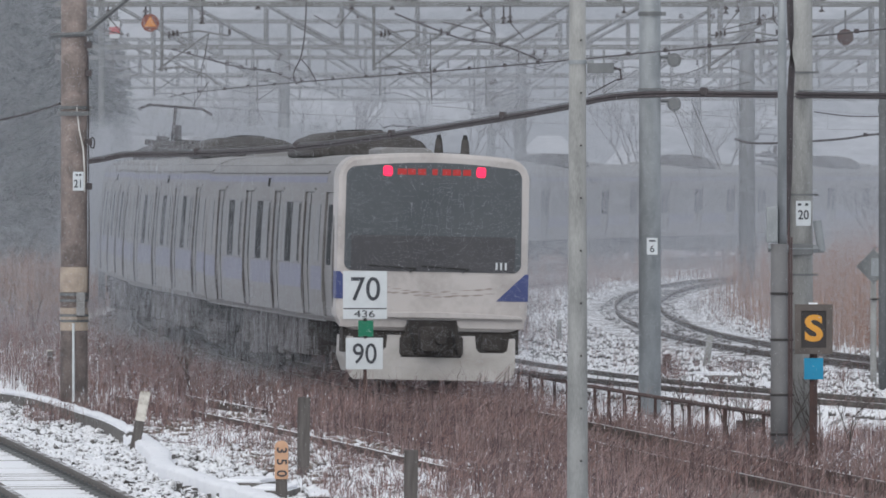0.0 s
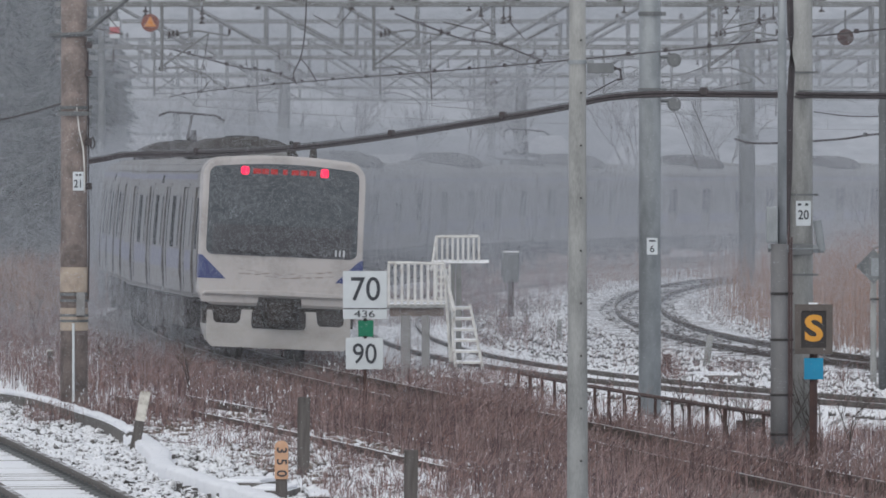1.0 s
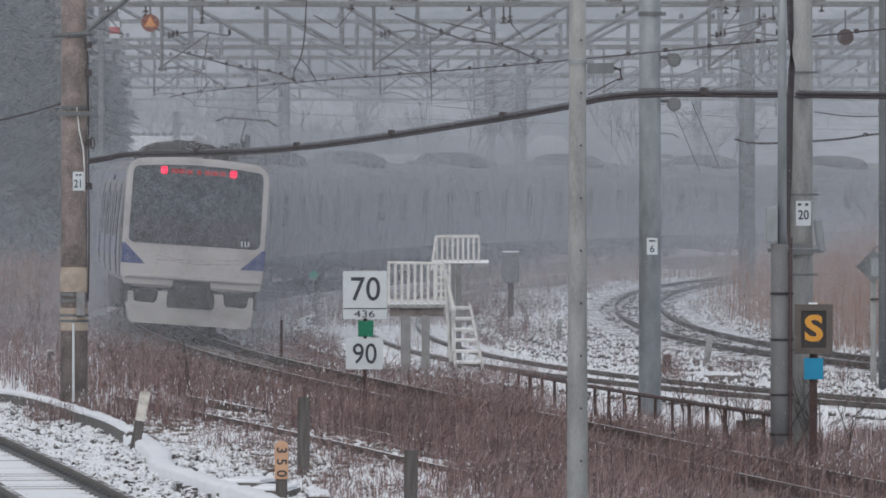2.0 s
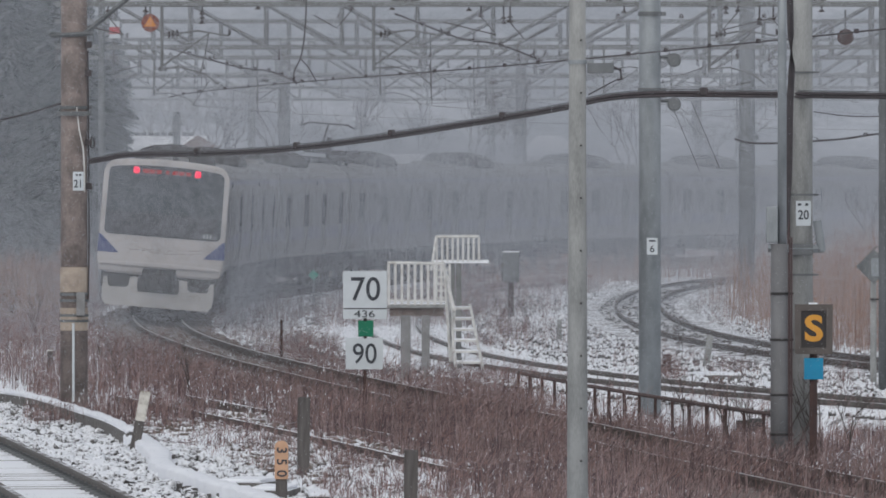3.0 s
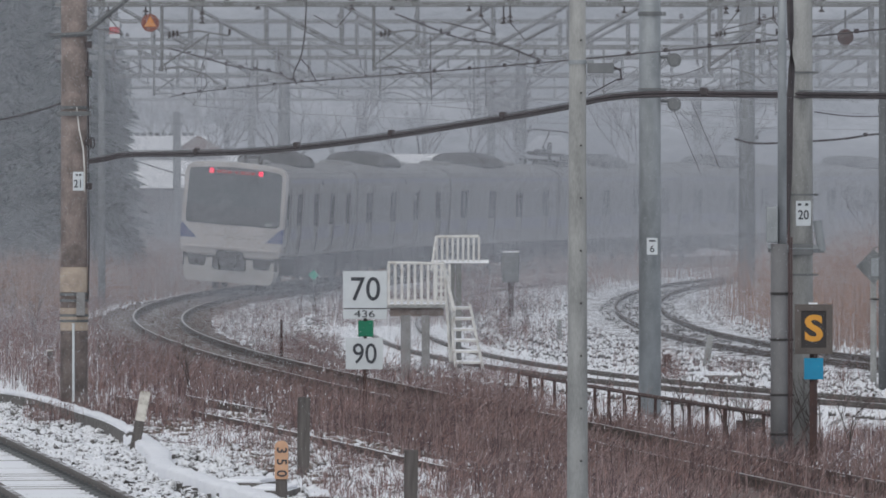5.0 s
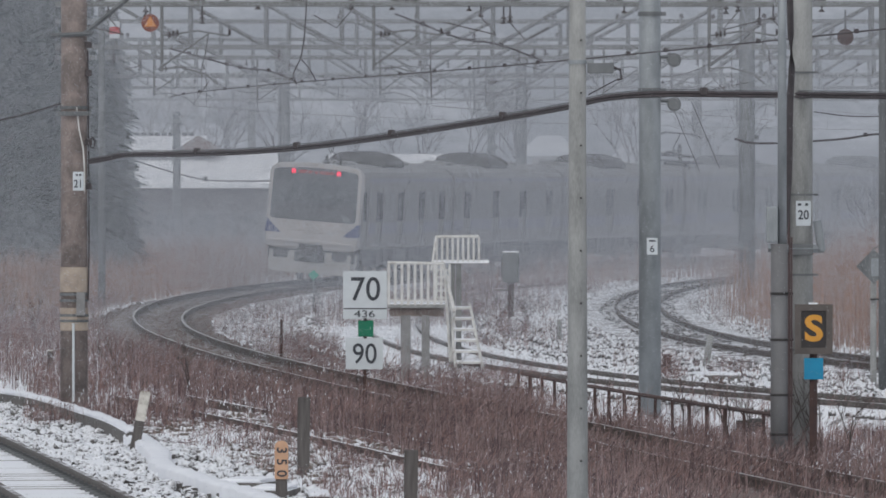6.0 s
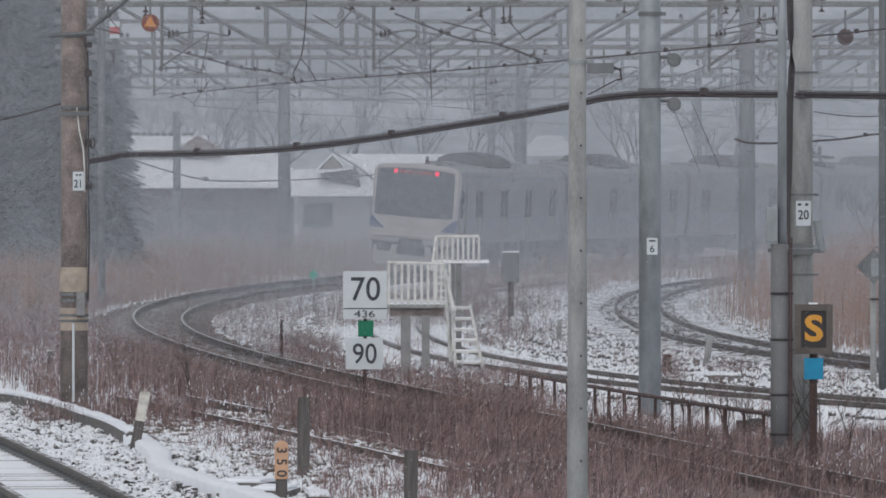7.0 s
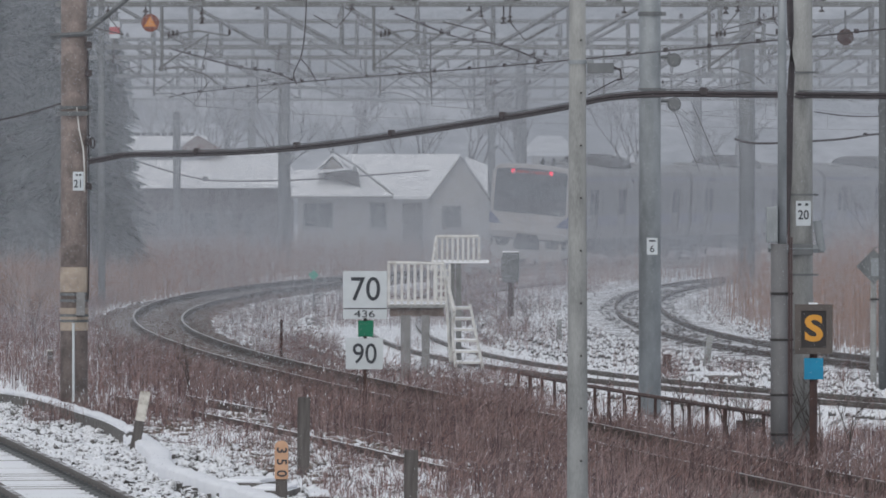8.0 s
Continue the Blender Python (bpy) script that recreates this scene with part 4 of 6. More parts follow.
def build_posts():
    # leaning white-headed marker beside the near track
    D = 103.0
    x = -3.973
    p = short_post(x, D, -0.3, 0.143, 0.125, WOOD, "leaning marker post with a white head and dark foot", lean=11)
    part("white_head", Shape().box(-0.066, 0.066, -0.066, 0.066, 0.143, 0.533), WHITE_WORN, p, "flaking white painted head", bevel=0.015)
    # distance post, figures running down it
    D = 86.0
    x = -1.757
    p = short_post(x, D, -0.5, 0.044, 0.125, WOOD, "salmon painted distance post with black figures", "distance_post")
    out = [(-0.073, 0.044), (0.073, 0.044)] + [(0.073 * math.cos(radians(a)), 0.401 + 0.06 * math.sin(radians(a))) for a in range(0, 181, 30)]
    hd = part("painted_head", Shape().prism(out, -0.072, 0.07), SALMON, p, "salmon painted head", bevel=0.004)
    for k, c in enumerate("350"):
        words(c, hd, 0.0, -0.078, 0.358 - k * 0.126, 0.155, turn=-90)
    for px, pd, zt, w in ((-1.692, 95.887, 0.654, 0.15), (-0.342, 84.0, 0.428, 0.15)):
        short_post(px, pd, -0.4, zt, w, WOOD, "grey weathered timber post", "timber_post", lean=0.6)
    short_post(-2.966, 145.2, -0.4, 0.673, 0.05, RUST, "thin dark iron post", "iron_post")
    short_post(2.436, 165.537, -0.3, 0.294, 0.10, CONCRETE, "small pale concrete post in snow", "concrete_post")
    short_post(3.948, 139.233, -0.3, 0.178, 0.14, RUST, "stubby rusty post in snow", "iron_post")
    p = short_post(4.854, 145.2, -0.3, 0.403, 0.12, CONCRETE, "leaning round-headed concrete marker", "concrete_marker", lean=8, round_top=True)
    p = short_post(-7.2, 145.0, -0.4, 0.10, 0.10, WOOD, "dark stub post with a white top among the weeds", "stub_post")
    part("white_top", Shape().box(-0.055, 0.055, -0.055, 0.055, 0.10, 0.122), WHITE_WORN, p, "flaking white top", bevel=0.008)
    # green diamond marker on a rod
    D = 199.294
    g = thing("rod_marker", -3.26, D, 0, "small green diamond marker on a thin rod", "railway sign")
    part("rod", Shape().rod((0, 0, -0.4), (0, 0, 0.69), 0.02, 0.02, 8), GALV, g)
    z = 0.789
    part("diamond", Shape().prism([(0, z - 0.13), (0.13, z), (0, z + 0.13), (-0.13, z)], -0.02, 0.0), GREEN_PALE, g, "pale green diamond")
    # relay box on a post
    D = 191.774
    b = thing("relay_box", 1.644, D, 0, "grey relay box with a snowy lid on a brown post", "relay box")
    part("post", Shape().rod((0, 0, -0.5), (0, 0, 0.75), 0.075, 0.07, 12), RUST, b)
    part("case", Shape().box(-0.20, 0.20, -0.18, 0.18, 0.709, 1.435), GALV_DARK, b, bevel=0.02)
    part("lid", Shape().box(-0.20, 0.20, -0.19, 0.19, 1.435, 1.465), ROOF_SNOW, b, "snow-covered lid", bevel=0.008)
    part("door_hinge", Shape().box(-0.235, -0.215, -0.19, -0.12, 0.846, 1.325), GALV_DARK, b)




def case_by_fence():
    c = thing("switch_case", 4.36, 113.0, 0, "low black switch case with snow on its lid behind the fence", "switch box")
    part("case", Shape().box(-0.17, 0.15, -0.2, 0.2, -0.4, -0.16), DARK, c, bevel=0.02)
    part("motor", Shape().rod((0.0, -0.25, -0.2), (0.22, -0.25, -0.2), 0.075, 0.07, 12), DARK, c)
    part("lid_snow", Shape().box(-0.15, 0.10, -0.16, 0.18, -0.16, -0.145), SNOW, c, "thin snow on the lid")


case_by_fence()
GREEN_PALE = mat("pale_green_enamel", (0.10, 0.38, 0.30), (0.08, 0.32, 0.25), rough=0.5, bump=0)
build_posts()
for px in (-9.262, -8.916):
    cb = thing("relay_cabinet", px, 285, 0, "small pale relay cabinet among the reeds", "relay box")
    part("case", Shape().box(-0.13, 0.13, -0.15, 0.15, -0.3, 0.326), PLASTER, cb, bevel=0.015)
    part("lid", Shape().box(-0.16, 0.16, -0.18, 0.18, 0.326, 0.387), ROOF_SNOW, cb)


# ---- low rusty fence beside the main line ----
def build_fence():
    tops = [(1.196, 125.0, 0.21), (1.766, 120.0, 0.217), (2.267, 115.0, 0.226), (2.994, 110.0, 0.261), (3.604, 106.0, 0.253), (4.213, 101.0, 0.278)]
    f = tagged(new("low_fence"), "low rusty angle-iron fence with slim posts", "fence")
    f.empty_display_size = 0.2
    ys = np.array([p[1] for p in tops])[::-1]
    fx = np.poly1d(np.polyfit(ys, [p[0] for p in tops][::-1], 2))
    fz = np.poly1d(np.polyfit(ys, [p[2] for p in tops][::-1], 2))
    for drop, mt in ((0.0, RUST), (0.46, RUST_SNOW)):
        pts = [(float(fx(y)), float(y), float(fz(y)) - drop) for y in np.linspace(100.4, 125, 14)]
        part("rail", Shape().tube(pts, 0.028, 4), mt, f, "snow-edged lower rail" if drop else "")
    rnd = random.Random(8)
    for k in range(-1, 17):
        y = 101.83 + 1.36 * k + 0.0053 * k * k
        x, z = float(fx(y)), float(fz(y))
        w = 0.030 + 0.012 * rnd.random()
        part("post", Shape().beam((x, y, z + 0.01), (x + rnd.uniform(-0.02, 0.02), y, -0.55), w), RUST, f)


RUST_SNOW = snowed("snow_edged_rust", (0.10, 0.06, 0.05), (0.07, 0.045, 0.04), amount=0.7, rough=0.9)
build_fence()


# ---- white maintenance stand with steps ----
def build_stand():
    D = 138.0
    w = thing("maintenance_stand", -0.453, D, 0, "white railed maintenance stand on concrete legs with open steps", "platform")
    u = 0.00986  # the stand is drawn on a grid of about a centimetre

    def lx(px):
        return (px - 738) * u

    def lz(py):
        return 3.38 - (py - 305) * u

    # deck and legs
    part("deck", Shape().box(lx(686), lx(790), -0.1, 1.5, lz(545), lz(539)), CONCRETE, w, bevel=0.01)
    part("deck_snow", Shape().box(lx(688), lx(788), -0.08, 1.45, lz(539), lz(536)), SNOW, w, "thin snow on the deck", bevel=0.01)
    part("deck_beam", Shape().box(lx(690), lx(785), 0.05, 0.25, lz(560), lz(545)), CONCRETE_BROWN, w)
    for a, b in ((709, 726), (746, 760)):
        part("leg", Shape().box(lx(a), lx(b), 0.0, 0.2, -0.5, lz(558)), GREY_PAINT, w, bevel=0.01)
        part("leg", Shape().box(lx(a), lx(b), 1.2, 1.4, -0.5, lz(545)), GREY_PAINT, w, bevel=0.01)
    # near guard rail
    part("top_rail", Shape().tube([(lx(686), -0.08, lz(465)), (lx(785), -0.08, lz(467))], 0.028, 8), WHITE_PAINT, w)
    part("mid_rail", Shape().tube([(lx(686), -0.08, lz(531)), (lx(790), -0.08, lz(533))], 0.02, 6), WHITE_PAINT, w)
    for k in range(9):
        px = 688 + k * 11.6
        part("baluster", Shape().box(lx(px) - 0.022, lx(px) + 0.022, -0.1, -0.06, lz(540), lz(466)), WHITE_PAINT, w)
    # higher landing behind
    y2 = 1.7
    part("rear_top_rail", Shape().tube([(lx(772), y2, lz(421)), (lx(848), y2, lz(420))], 0.028, 8), WHITE_PAINT, w)
    part("rear_deck_edge", Shape().box(lx(764), lx(866), y2, y2 + 0.9, lz(468), lz(463)), ROOF_SNOW, w, "snowy edge of the upper landing")
    for k in range(9):
        px = 773 + k * 9.4
        part("rear_baluster", Shape().box(lx(px) - 0.018, lx(px) + 0.018, y2 - 0.02, y2 + 0.02, lz(465), lz(421)), WHITE_PAINT, w)
    part("rear_sloping_rail", Shape().tube([(lx(772), y2, lz(421)), (lx(763), y2 - 0.6, lz(480))], 0.025, 8), WHITE_PAINT, w)
    for px in (800, 812):
        part("rear_leg", Shape().box(lx(px) - 0.05, lx(px) + 0.05, y2 + 0.2, y2 + 0.3, -0.5, lz(466)), CONCRETE, w)
    for k in range(5):
        py = 480 + k * 12
        part("rear_tread", Shape().box(lx(773), lx(796), y2 - 0.28 - 0.2 * k, y2 - 0.06 - 0.2 * k, lz(py) - 0.02, lz(py) + 0.015), WHITE_PAINT, w)
    for px in (773, 796):
        part("rear_stringer", Shape().beam((lx(px), y2 - 0.1, lz(470)), (lx(px), y2 - 1.1, lz(538)), 0.03), WHITE_PAINT, w)
    # front steps leading down to the right
    n = 8
    for k in range(n):
        py, a, b = 545 + k * 18.5, 797 + k * 1.8, 832 + k * 3.8
        t = part("tread", Shape().box(lx(a), lx(b), 0.5 - 0.32 * k, 0.78 - 0.32 * k, lz(py + 4), lz(py)), WHITE_PAINT, w, bevel=0.005)
        part("tread_snow", Shape().box(lx(a + 1), lx(b - 1), 0.52 - 0.32 * k, 0.76 - 0.32 * k, lz(py), lz(py - 1.6)), SNOW, t)
    for a, b in (((797, 541), (810, 685)), ((832, 541), (861, 685))):
        part("stringer", Shape().beam((lx(a[0]), 0.6, lz(a[1])), (lx(b[0]), -1.75, lz(b[1])), 0.04), WHITE_PAINT, w)
    part("handrail", Shape().tube([(lx(784), 0.5, lz(466)), (lx(792), 0.1, lz(500)), (lx(804), -0.5, lz(552))], 0.034, 8), WHITE_PAINT, w)
    for a, b in (((786, 468), (797, 640)), ((804, 550), (800, 640))):
        part("newel", Shape().beam((lx(a[0]), -0.1, lz(a[1])), (lx(b[0]), -0.1, lz(b[1])), 0.035), WHITE_PAINT, w)


build_stand()


# ---- cable trough under snow, and slabs ----
def ribbon(pts, half, z0, z1, jitter=0.0, seed=1):
    rnd = random.Random(seed)
    sh = Shape()
    n = 0
    for k, (x, y) in enumerate(pts):
        a, b = pts[max(k - 1, 0)], pts[min(k + 1, len(pts) - 1)]
        d = Vector((b[0] - a[0], b[1] - a[1], 0)).normalized()
        r = Vector((d.y, -d.x, 0))
        h = half * (1 + rnd.uniform(-jitter, jitter))
        dz = rnd.uniform(-jitter, jitter) * 0.08
        prof = [(-h, z0), (-h, z1 - 0.03 + dz), (-h * 0.7, z1 + dz), (h * 0.7, z1 + dz), (h, z1 - 0.03 + dz), (h, z0)]
        n = len(prof)
        sh.v += [(x + r.x * a2, y + r.y * a2, z) for a2, z in prof]
    for k in range(len(pts) - 1):
        sh.f += [(k * n + i, k * n + (i + 1) % n, (k + 1) * n + (i + 1) % n, (k + 1) * n + i) for i in range(n)]
    sh.f += [tuple(range(n)), tuple(range((len(pts) - 1) * n, len(pts) * n))]
    return sh


def dense(pts, step=0.5):
    """Round off a list of plan points by subdivision."""
    for _ in range(3):
        out = [pts[0]]
        for a, b in zip(pts, pts[1:]):
            out += [(a[0] * 0.75 + b[0] * 0.25, a[1] * 0.75 + b[1] * 0.25), (a[0] * 0.25 + b[0] * 0.75, a[1] * 0.25 + b[1] * 0.75)]
        pts = out + [pts[-1]]
    return pts


TROUGH = dense([(-9.5, 136.0), (-7.68, 127.4), (-6.97, 124.4), (-6.31, 121.9), (-5.66, 117.4), (-5.16, 113.8), (-4.59, 109.9), (-4.11, 104.9)])
RIDGE = dense([(-4.13, 105.6), (-3.78, 102.06), (-3.51, 98.4), (-3.42, 95.5), (-3.19, 93.3), (-2.82, 91.05), (-2.43, 88.7), (-2.06, 86.4), (-1.7, 83.7), (-1.42, 81.6), (-1.1, 79.0)])
tr = tagged(new("cable_trough"), "concrete cable trough buried under a smooth ridge of snow", "cable trough", kind="structure")
part("trough_wall", ribbon(TROUGH, 0.085, -0.5, -0.06), CONCRETE_SNOW, tr)
part("snow_ridge", ribbon(TROUGH, 0.078, -0.085, -0.03, 0.2), SNOW, tr, "smooth ridge of snow", smooth=True)
part("snow_ridge", ribbon(RIDGE, 0.135, -0.5, -0.10, 0.22, 4), SNOW, tr, "smooth ridge of snow", smooth=True)
for k, (a, b) in enumerate((((-2.20, 90.4), 0.27), ((-1.87, 88.2), 0.22), ((-1.36, 86.6), 0.12))):
    s = thing("concrete_slab", a[0], a[1], -0.2, "loose concrete trough lid with a cap of snow", "slab", "loose trough lids", rz=8 * k - 14)
    part("lid", Shape().box(-b, b, -0.5, 0.5, -0.08, 0.05), CONCRETE_SNOW, s, bevel=0.012)
    part("snow_cap", Shape().box(-b * 0.95, b * 0.9, -0.45, 0.45, 0.05, 0.09), SNOW, s, bevel=0.03)


# ---- overhead line: truss gantries ----
def gantry(y, zb, zt, x0, x1, panel, width=0.7, legs=(), c=0.06):
    """Two lattice faces; the diagonals fall towards mid-span from both ends."""
    g = thing("line_gantry", 0, y, 0, "grey lattice steel gantry carrying the overhead wires", "gantry", "lattice gantries over the tracks")
    for z in (zb, zt):
        for dy in (0.0, width):
            part("chord", Shape().box(x0, x1, dy - 0.05, dy + 0.05, z - c, z + c), TRUSS, g)
    first, mid = -6.74, -0.8
    x = first - panel * math.floor((first - x0) / panel)
    while x < x1 - panel:
        for dy in (0.0, width):
            part("upright", Shape().beam((x, dy, zb), (x, dy, zt), 0.085), TRUSS, g)
            a, b = (zt, zb) if x + panel / 2 < mid else (zb, zt)
            part("diagonal", Shape().beam((x, dy, a), (x + panel, dy, b), 0.075), TRUSS, g)
        part("tie_bar", Shape().beam((x, 0, zb), (x, width, zb), 0.04), TRUSS, g)
        part("cross_brace", Shape().beam((x, 0, zb), (x + panel, width, zb), 0.03), TRUSS, g)
        x += panel
    for lx in legs:
        part("leg", Shape().rod((lx, width / 2, -0.6), (lx, width / 2, zt + 0.2), 0.2, 0.18, 14), TRUSS, g)
    return g


def hanger(y, x, zb, z_wire, flip):
    """Drop post, insulator and curved steady arm that hold one wire."""
    h = thing("wire_hanger", x, y, 0, "hanging bracket with insulators and a curved steady arm", "wire hanger", "wire hangers under the gantries")
    part("drop_post", Shape().rod((0, 0, zb), (0, 0, z_wire + 0.25), 0.035, 0.03, 8), TRUSS, h)
    part("bracket", Shape().tube([(0, 0, z_wire + 0.95), (flip * 0.7, 0, z_wire + 1.05), (flip * 1.3, 0, z_wire + 0.95)], 0.022), TRUSS, h)
    part("strut", Shape().tube([(0, 0, z_wire + 0.35), (flip * 0.9, 0, z_wire + 0.98)], 0.02), TRUSS, h)
    part("steady_arm", Shape().tube([(0, 0, z_wire + 0.3), (flip * 0.4, 0, z_wire + 0.33), (flip * 0.85, 0, z_wire + 0.2), (flip * 1.1, 0, z_wire)], 0.016), TRUSS, h)
    for k, (dx, dz) in enumerate(((0.12, 1.0), (0.2, 1.02), (0.28, 1.03), (1.3, 1.05))):
        part("insulator", Shape().rod((flip * dx, 0, z_wire + dz - 0.03), (flip * (dx + 0.05), 0, z_wire + dz - 0.03), 0.08, 0.05, 10), PORCELAIN, h)


GANTRIES = [(155, 6.68, 7.7, 2.0), (211, 6.72, 7.86, 2.02), (240, 6.86, 7.96, 2.06), (280, 6.78, 8.08, 2.0), (320, 6.80, 8.0, 2.0), (372, 6.8, 8.0, 2.0)]
LEGS = {320: (-6.4, 3.2), 372: (-9.0, 12.0)}
for gy, zb, zt, pn in GANTRIES:
    gantry(gy, zb, zt, -0.049 * gy, 0.075 * gy, pn, legs=LEGS.get(gy, ()), c=0.045 if gy < 200 else 0.06)
rnd = random.Random(15)


def x_of(points, y):
    ys = [p[0].y for p in points]
    return float(np.interp(y, ys, [p[0].x for p in points]))


for gy, zb, zt, pn in GANTRIES:
    for pts in (MAIN, SECOND, THIRD):
        hanger(gy, x_of(pts, gy) + rnd.uniform(-1.3, -0.9), zb, 5.15 + rnd.uniform(-0.05, 0.05), 1)
    for k in range(16 if gy < 250 else 10):
        hx = rnd.uniform(-0.055, 0.055) * gy
        st = thing("hanging_insulator", hx, gy, zb, "small brown insulator hanging from a gantry", "insulator", "hanging insulators")
        ln = rnd.uniform(0.10, 0.42)
        part("link", Shape().rod((0, 0, 0), (0, 0, -ln), 0.018, 0.018, 6), CABLE, st)
        for q in range(rnd.choice((1, 1, 1, 2, 3))):
            part("disc", Shape().rod((0, 0, -ln + q * 0.09), (0, 0, -ln + q * 0.09 + 0.05), 0.07, 0.035, 10), PORCELAIN, st)
        if rnd.random() < 0.3:
            part("jumper", Shape().tube([(0, 0, -ln), (0.3 * rnd.choice((-1, 1)), 0, -ln - 0.35), (0.75 * rnd.choice((-1, 1)), 0, -ln - 0.1)], 0.014), WIRE, st)
    for k in range(9):
        hx = rnd.uniform(-0.055, 0.055) * gy
        st = thing("post_insulator", hx, gy, zt + 0.03, "brown post insulator standing on a gantry", "insulator", "post insulators")
        part("stem", Shape().rod((0, 0, 0), (0, 0, 0.16), 0.03, 0.03, 8), GALV_DARK, st)
        part("skirt_disc", Shape().rod((0, 0, 0.06), (0, 0, 0.2), 0.09, 0.05, 10), PORCELAIN, st)


def wire(pts, r, label, name="overhead_wire", material=None, n=5):
    return solid(name, Shape().tube(pts, r, n), material or WIRE, label, "wire", "overhead wires")


def span_points(line_pts, z, sag, y0, y1, off=0.0):
    out = []
    stations = [60, 105] + [g[0] for g in GANTRIES] + [430]
    for a, b in zip(stations, stations[1:]):
        for k in range(8):
            y = a + (b - a) * k / 8
            if y0 <= y <= y1:
                t = k / 8
                x = (1 - t) * x_of(line_pts, a) + t * x_of(line_pts, b) + off
                out.append((x, y, z - sag * 4 * t * (1 - t)))
    return out


for pts, off in ((MAIN, 0.0), (SECOND, 0.1), (THIRD, -0.1)):
    low, high = span_points(pts, 5.15, 0.0, 154, 400, off), span_points(pts, 6.1, 0.45, 154, 400, off)
    wire(low, 0.010, "grooved contact wire over the track")
    c = thing("catenary_wire", 0, 0, 0, "sagging catenary wire with thin droppers", "wire", "overhead wires")
    part("cable", Shape().tube(high, 0.011, 5), WIRE, c)
    for a, b in list(zip(low, high))[1::2]:
        part("dropper", Shape().tube([a, b], 0.005, 4), WIRE, c)

# line-side feeder with clips, and the two thick communication cables hung on a messenger


def dense3(pts, rounds=3):
    for _ in range(rounds):
        out = [pts[0]]
        for a, b in zip(pts, pts[1:]):
            out += [tuple(u * 0.75 + v * 0.25 for u, v in zip(a, b)), tuple(u * 0.25 + v * 0.75 for u, v in zip(a, b))]
        pts = out + [pts[-1]]
    return pts


def clipped_cable(pts, r, label, material, clip_every, clip_r, twin=0.0, rounds=3):
    pts = dense3(pts, rounds)
    c = thing("cable", 0, 0, 0, label, "cable", "lineside cables")
    part("strand", Shape().tube(pts, r, 8), material, c, smooth=True)
    if twin:
        part("strand", Shape().tube([(x, y - 0.01, z - twin) for x, y, z in pts], r * 0.85, 8), material, c, smooth=True)
        part("messenger", Shape().tube([(x, y, z + r + 0.012) for x, y, z in pts], r * 0.35, 6), GALV_DARK, c)
    run = 0.0
    for a, b in zip(pts, pts[1:]):
        run += (Vector(a) - Vector(b)).length
        if run > clip_every:
            run = 0.0
            part("clip", Shape().box(b[0] - clip_r, b[0] + clip_r, b[1] - clip_r, b[1] + clip_r, b[2] - clip_r * 0.6, b[2] + clip_r * 1.3), CABLE, c, bevel=clip_r * 0.3)
    return c


clipped_cable([(-5.877, 170.0, 4.995), (-5.174, 165.0, 5.054), (-2.829, 150.0, 5.084), (-0.228, 133.0, 5.061), (1.905, 118.0, 5.049), (3.008, 112.0, 5.084), (4.415, 102.0, 5.092), (5.673, 95.0, 5.138)], 0.011, "thin feeder wire with small clips", CABLE, 2.8, 0.03)
clipped_cable([(-5.419, 121.0, 3.561), (-5.113, 120.5, 3.604), (-4.817, 120.0, 3.671), (-3.794, 117.0, 3.664), (-2.534, 113.0, 3.695), (-1.277, 109.0, 3.808), (0.267, 104.0, 4.019), (1.63, 101.0, 4.231), (1.971, 100.0, 4.33), (2.637, 99.5, 4.389), (3.649, 99.0, 4.37), (4.592, 98.0, 4.353), (5.87, 96.0, 4.313)], 0.022, "thick black communication cables slung below a messenger wire", CABLE, 4.4, 0.05, twin=0.04, rounds=2)
clipped_cable([(-7.357, 125.0, 4.139), (-6.59, 124.0, 4.266), (-5.908, 122.0, 4.434)], 0.016, "black cable running to the brown pole", CABLE, 9, 0.03)
clipped_cable([(5.529, 150.0, 4.012), (5.85, 150.0, 3.905), (7.029, 150.0, 3.969), (7.671, 150.0, 4.012), (8.154, 150.0, 4.109), (8.957, 150.0, 4.119)], 0.02, "black cable sagging between far posts", CABLE, 1.2, 0.04)
clipped_cable([(7.497, 160.0, 4.603), (8.297, 160.0, 4.489), (9.554, 160.0, 4.534)], 0.012, "thin black cable between posts", CABLE, 9, 0.03)
clipped_cable([(-2.41, 140.0, 6.53), (-2.44, 140.0, 5.83), (-2.51, 140.0, 5.38), (-2.67, 140.0, 5.13), (-2.59, 140.0, 4.93)], 0.012, "looping black jumper lead overhead", CABLE, 9, 0.03)
clipped_cable([(-2.51, 140.0, 5.38), (-2.36, 140.0, 5.21), (-2.24, 140.0, 4.98)], 0.010, "looping black jumper lead overhead", CABLE, 9, 0.03)
clipped_cable([(-6.569, 190.0, 6.352), (-5.425, 188.0, 6.025), (-4.703, 186.0, 5.811), (-3.995, 184.0, 5.746), (-3.432, 182.0, 5.486)], 0.022, "drooping black feeder lead", CABLE, 1.0, 0.05)
clipped_cable([(-1.05, 175.0, 6.88), (-0.298, 174.0, 6.574), (0.445, 173.0, 6.259), (1.179, 172.0, 6.193), (2.15, 171.0, 5.786)], 0.022, "drooping black feeder lead", CABLE, 0.9, 0.05)
clipped_cable([(-14.709, 330.0, 4.488), (-10.466, 330.0, 3.074), (-8.58, 330.0, 2.979), (-5.28, 330.0, 3.074), (-0.566, 330.0, 3.451)], 0.03, "dark cable sagging before the houses", CABLE, 5.0, 0.1)


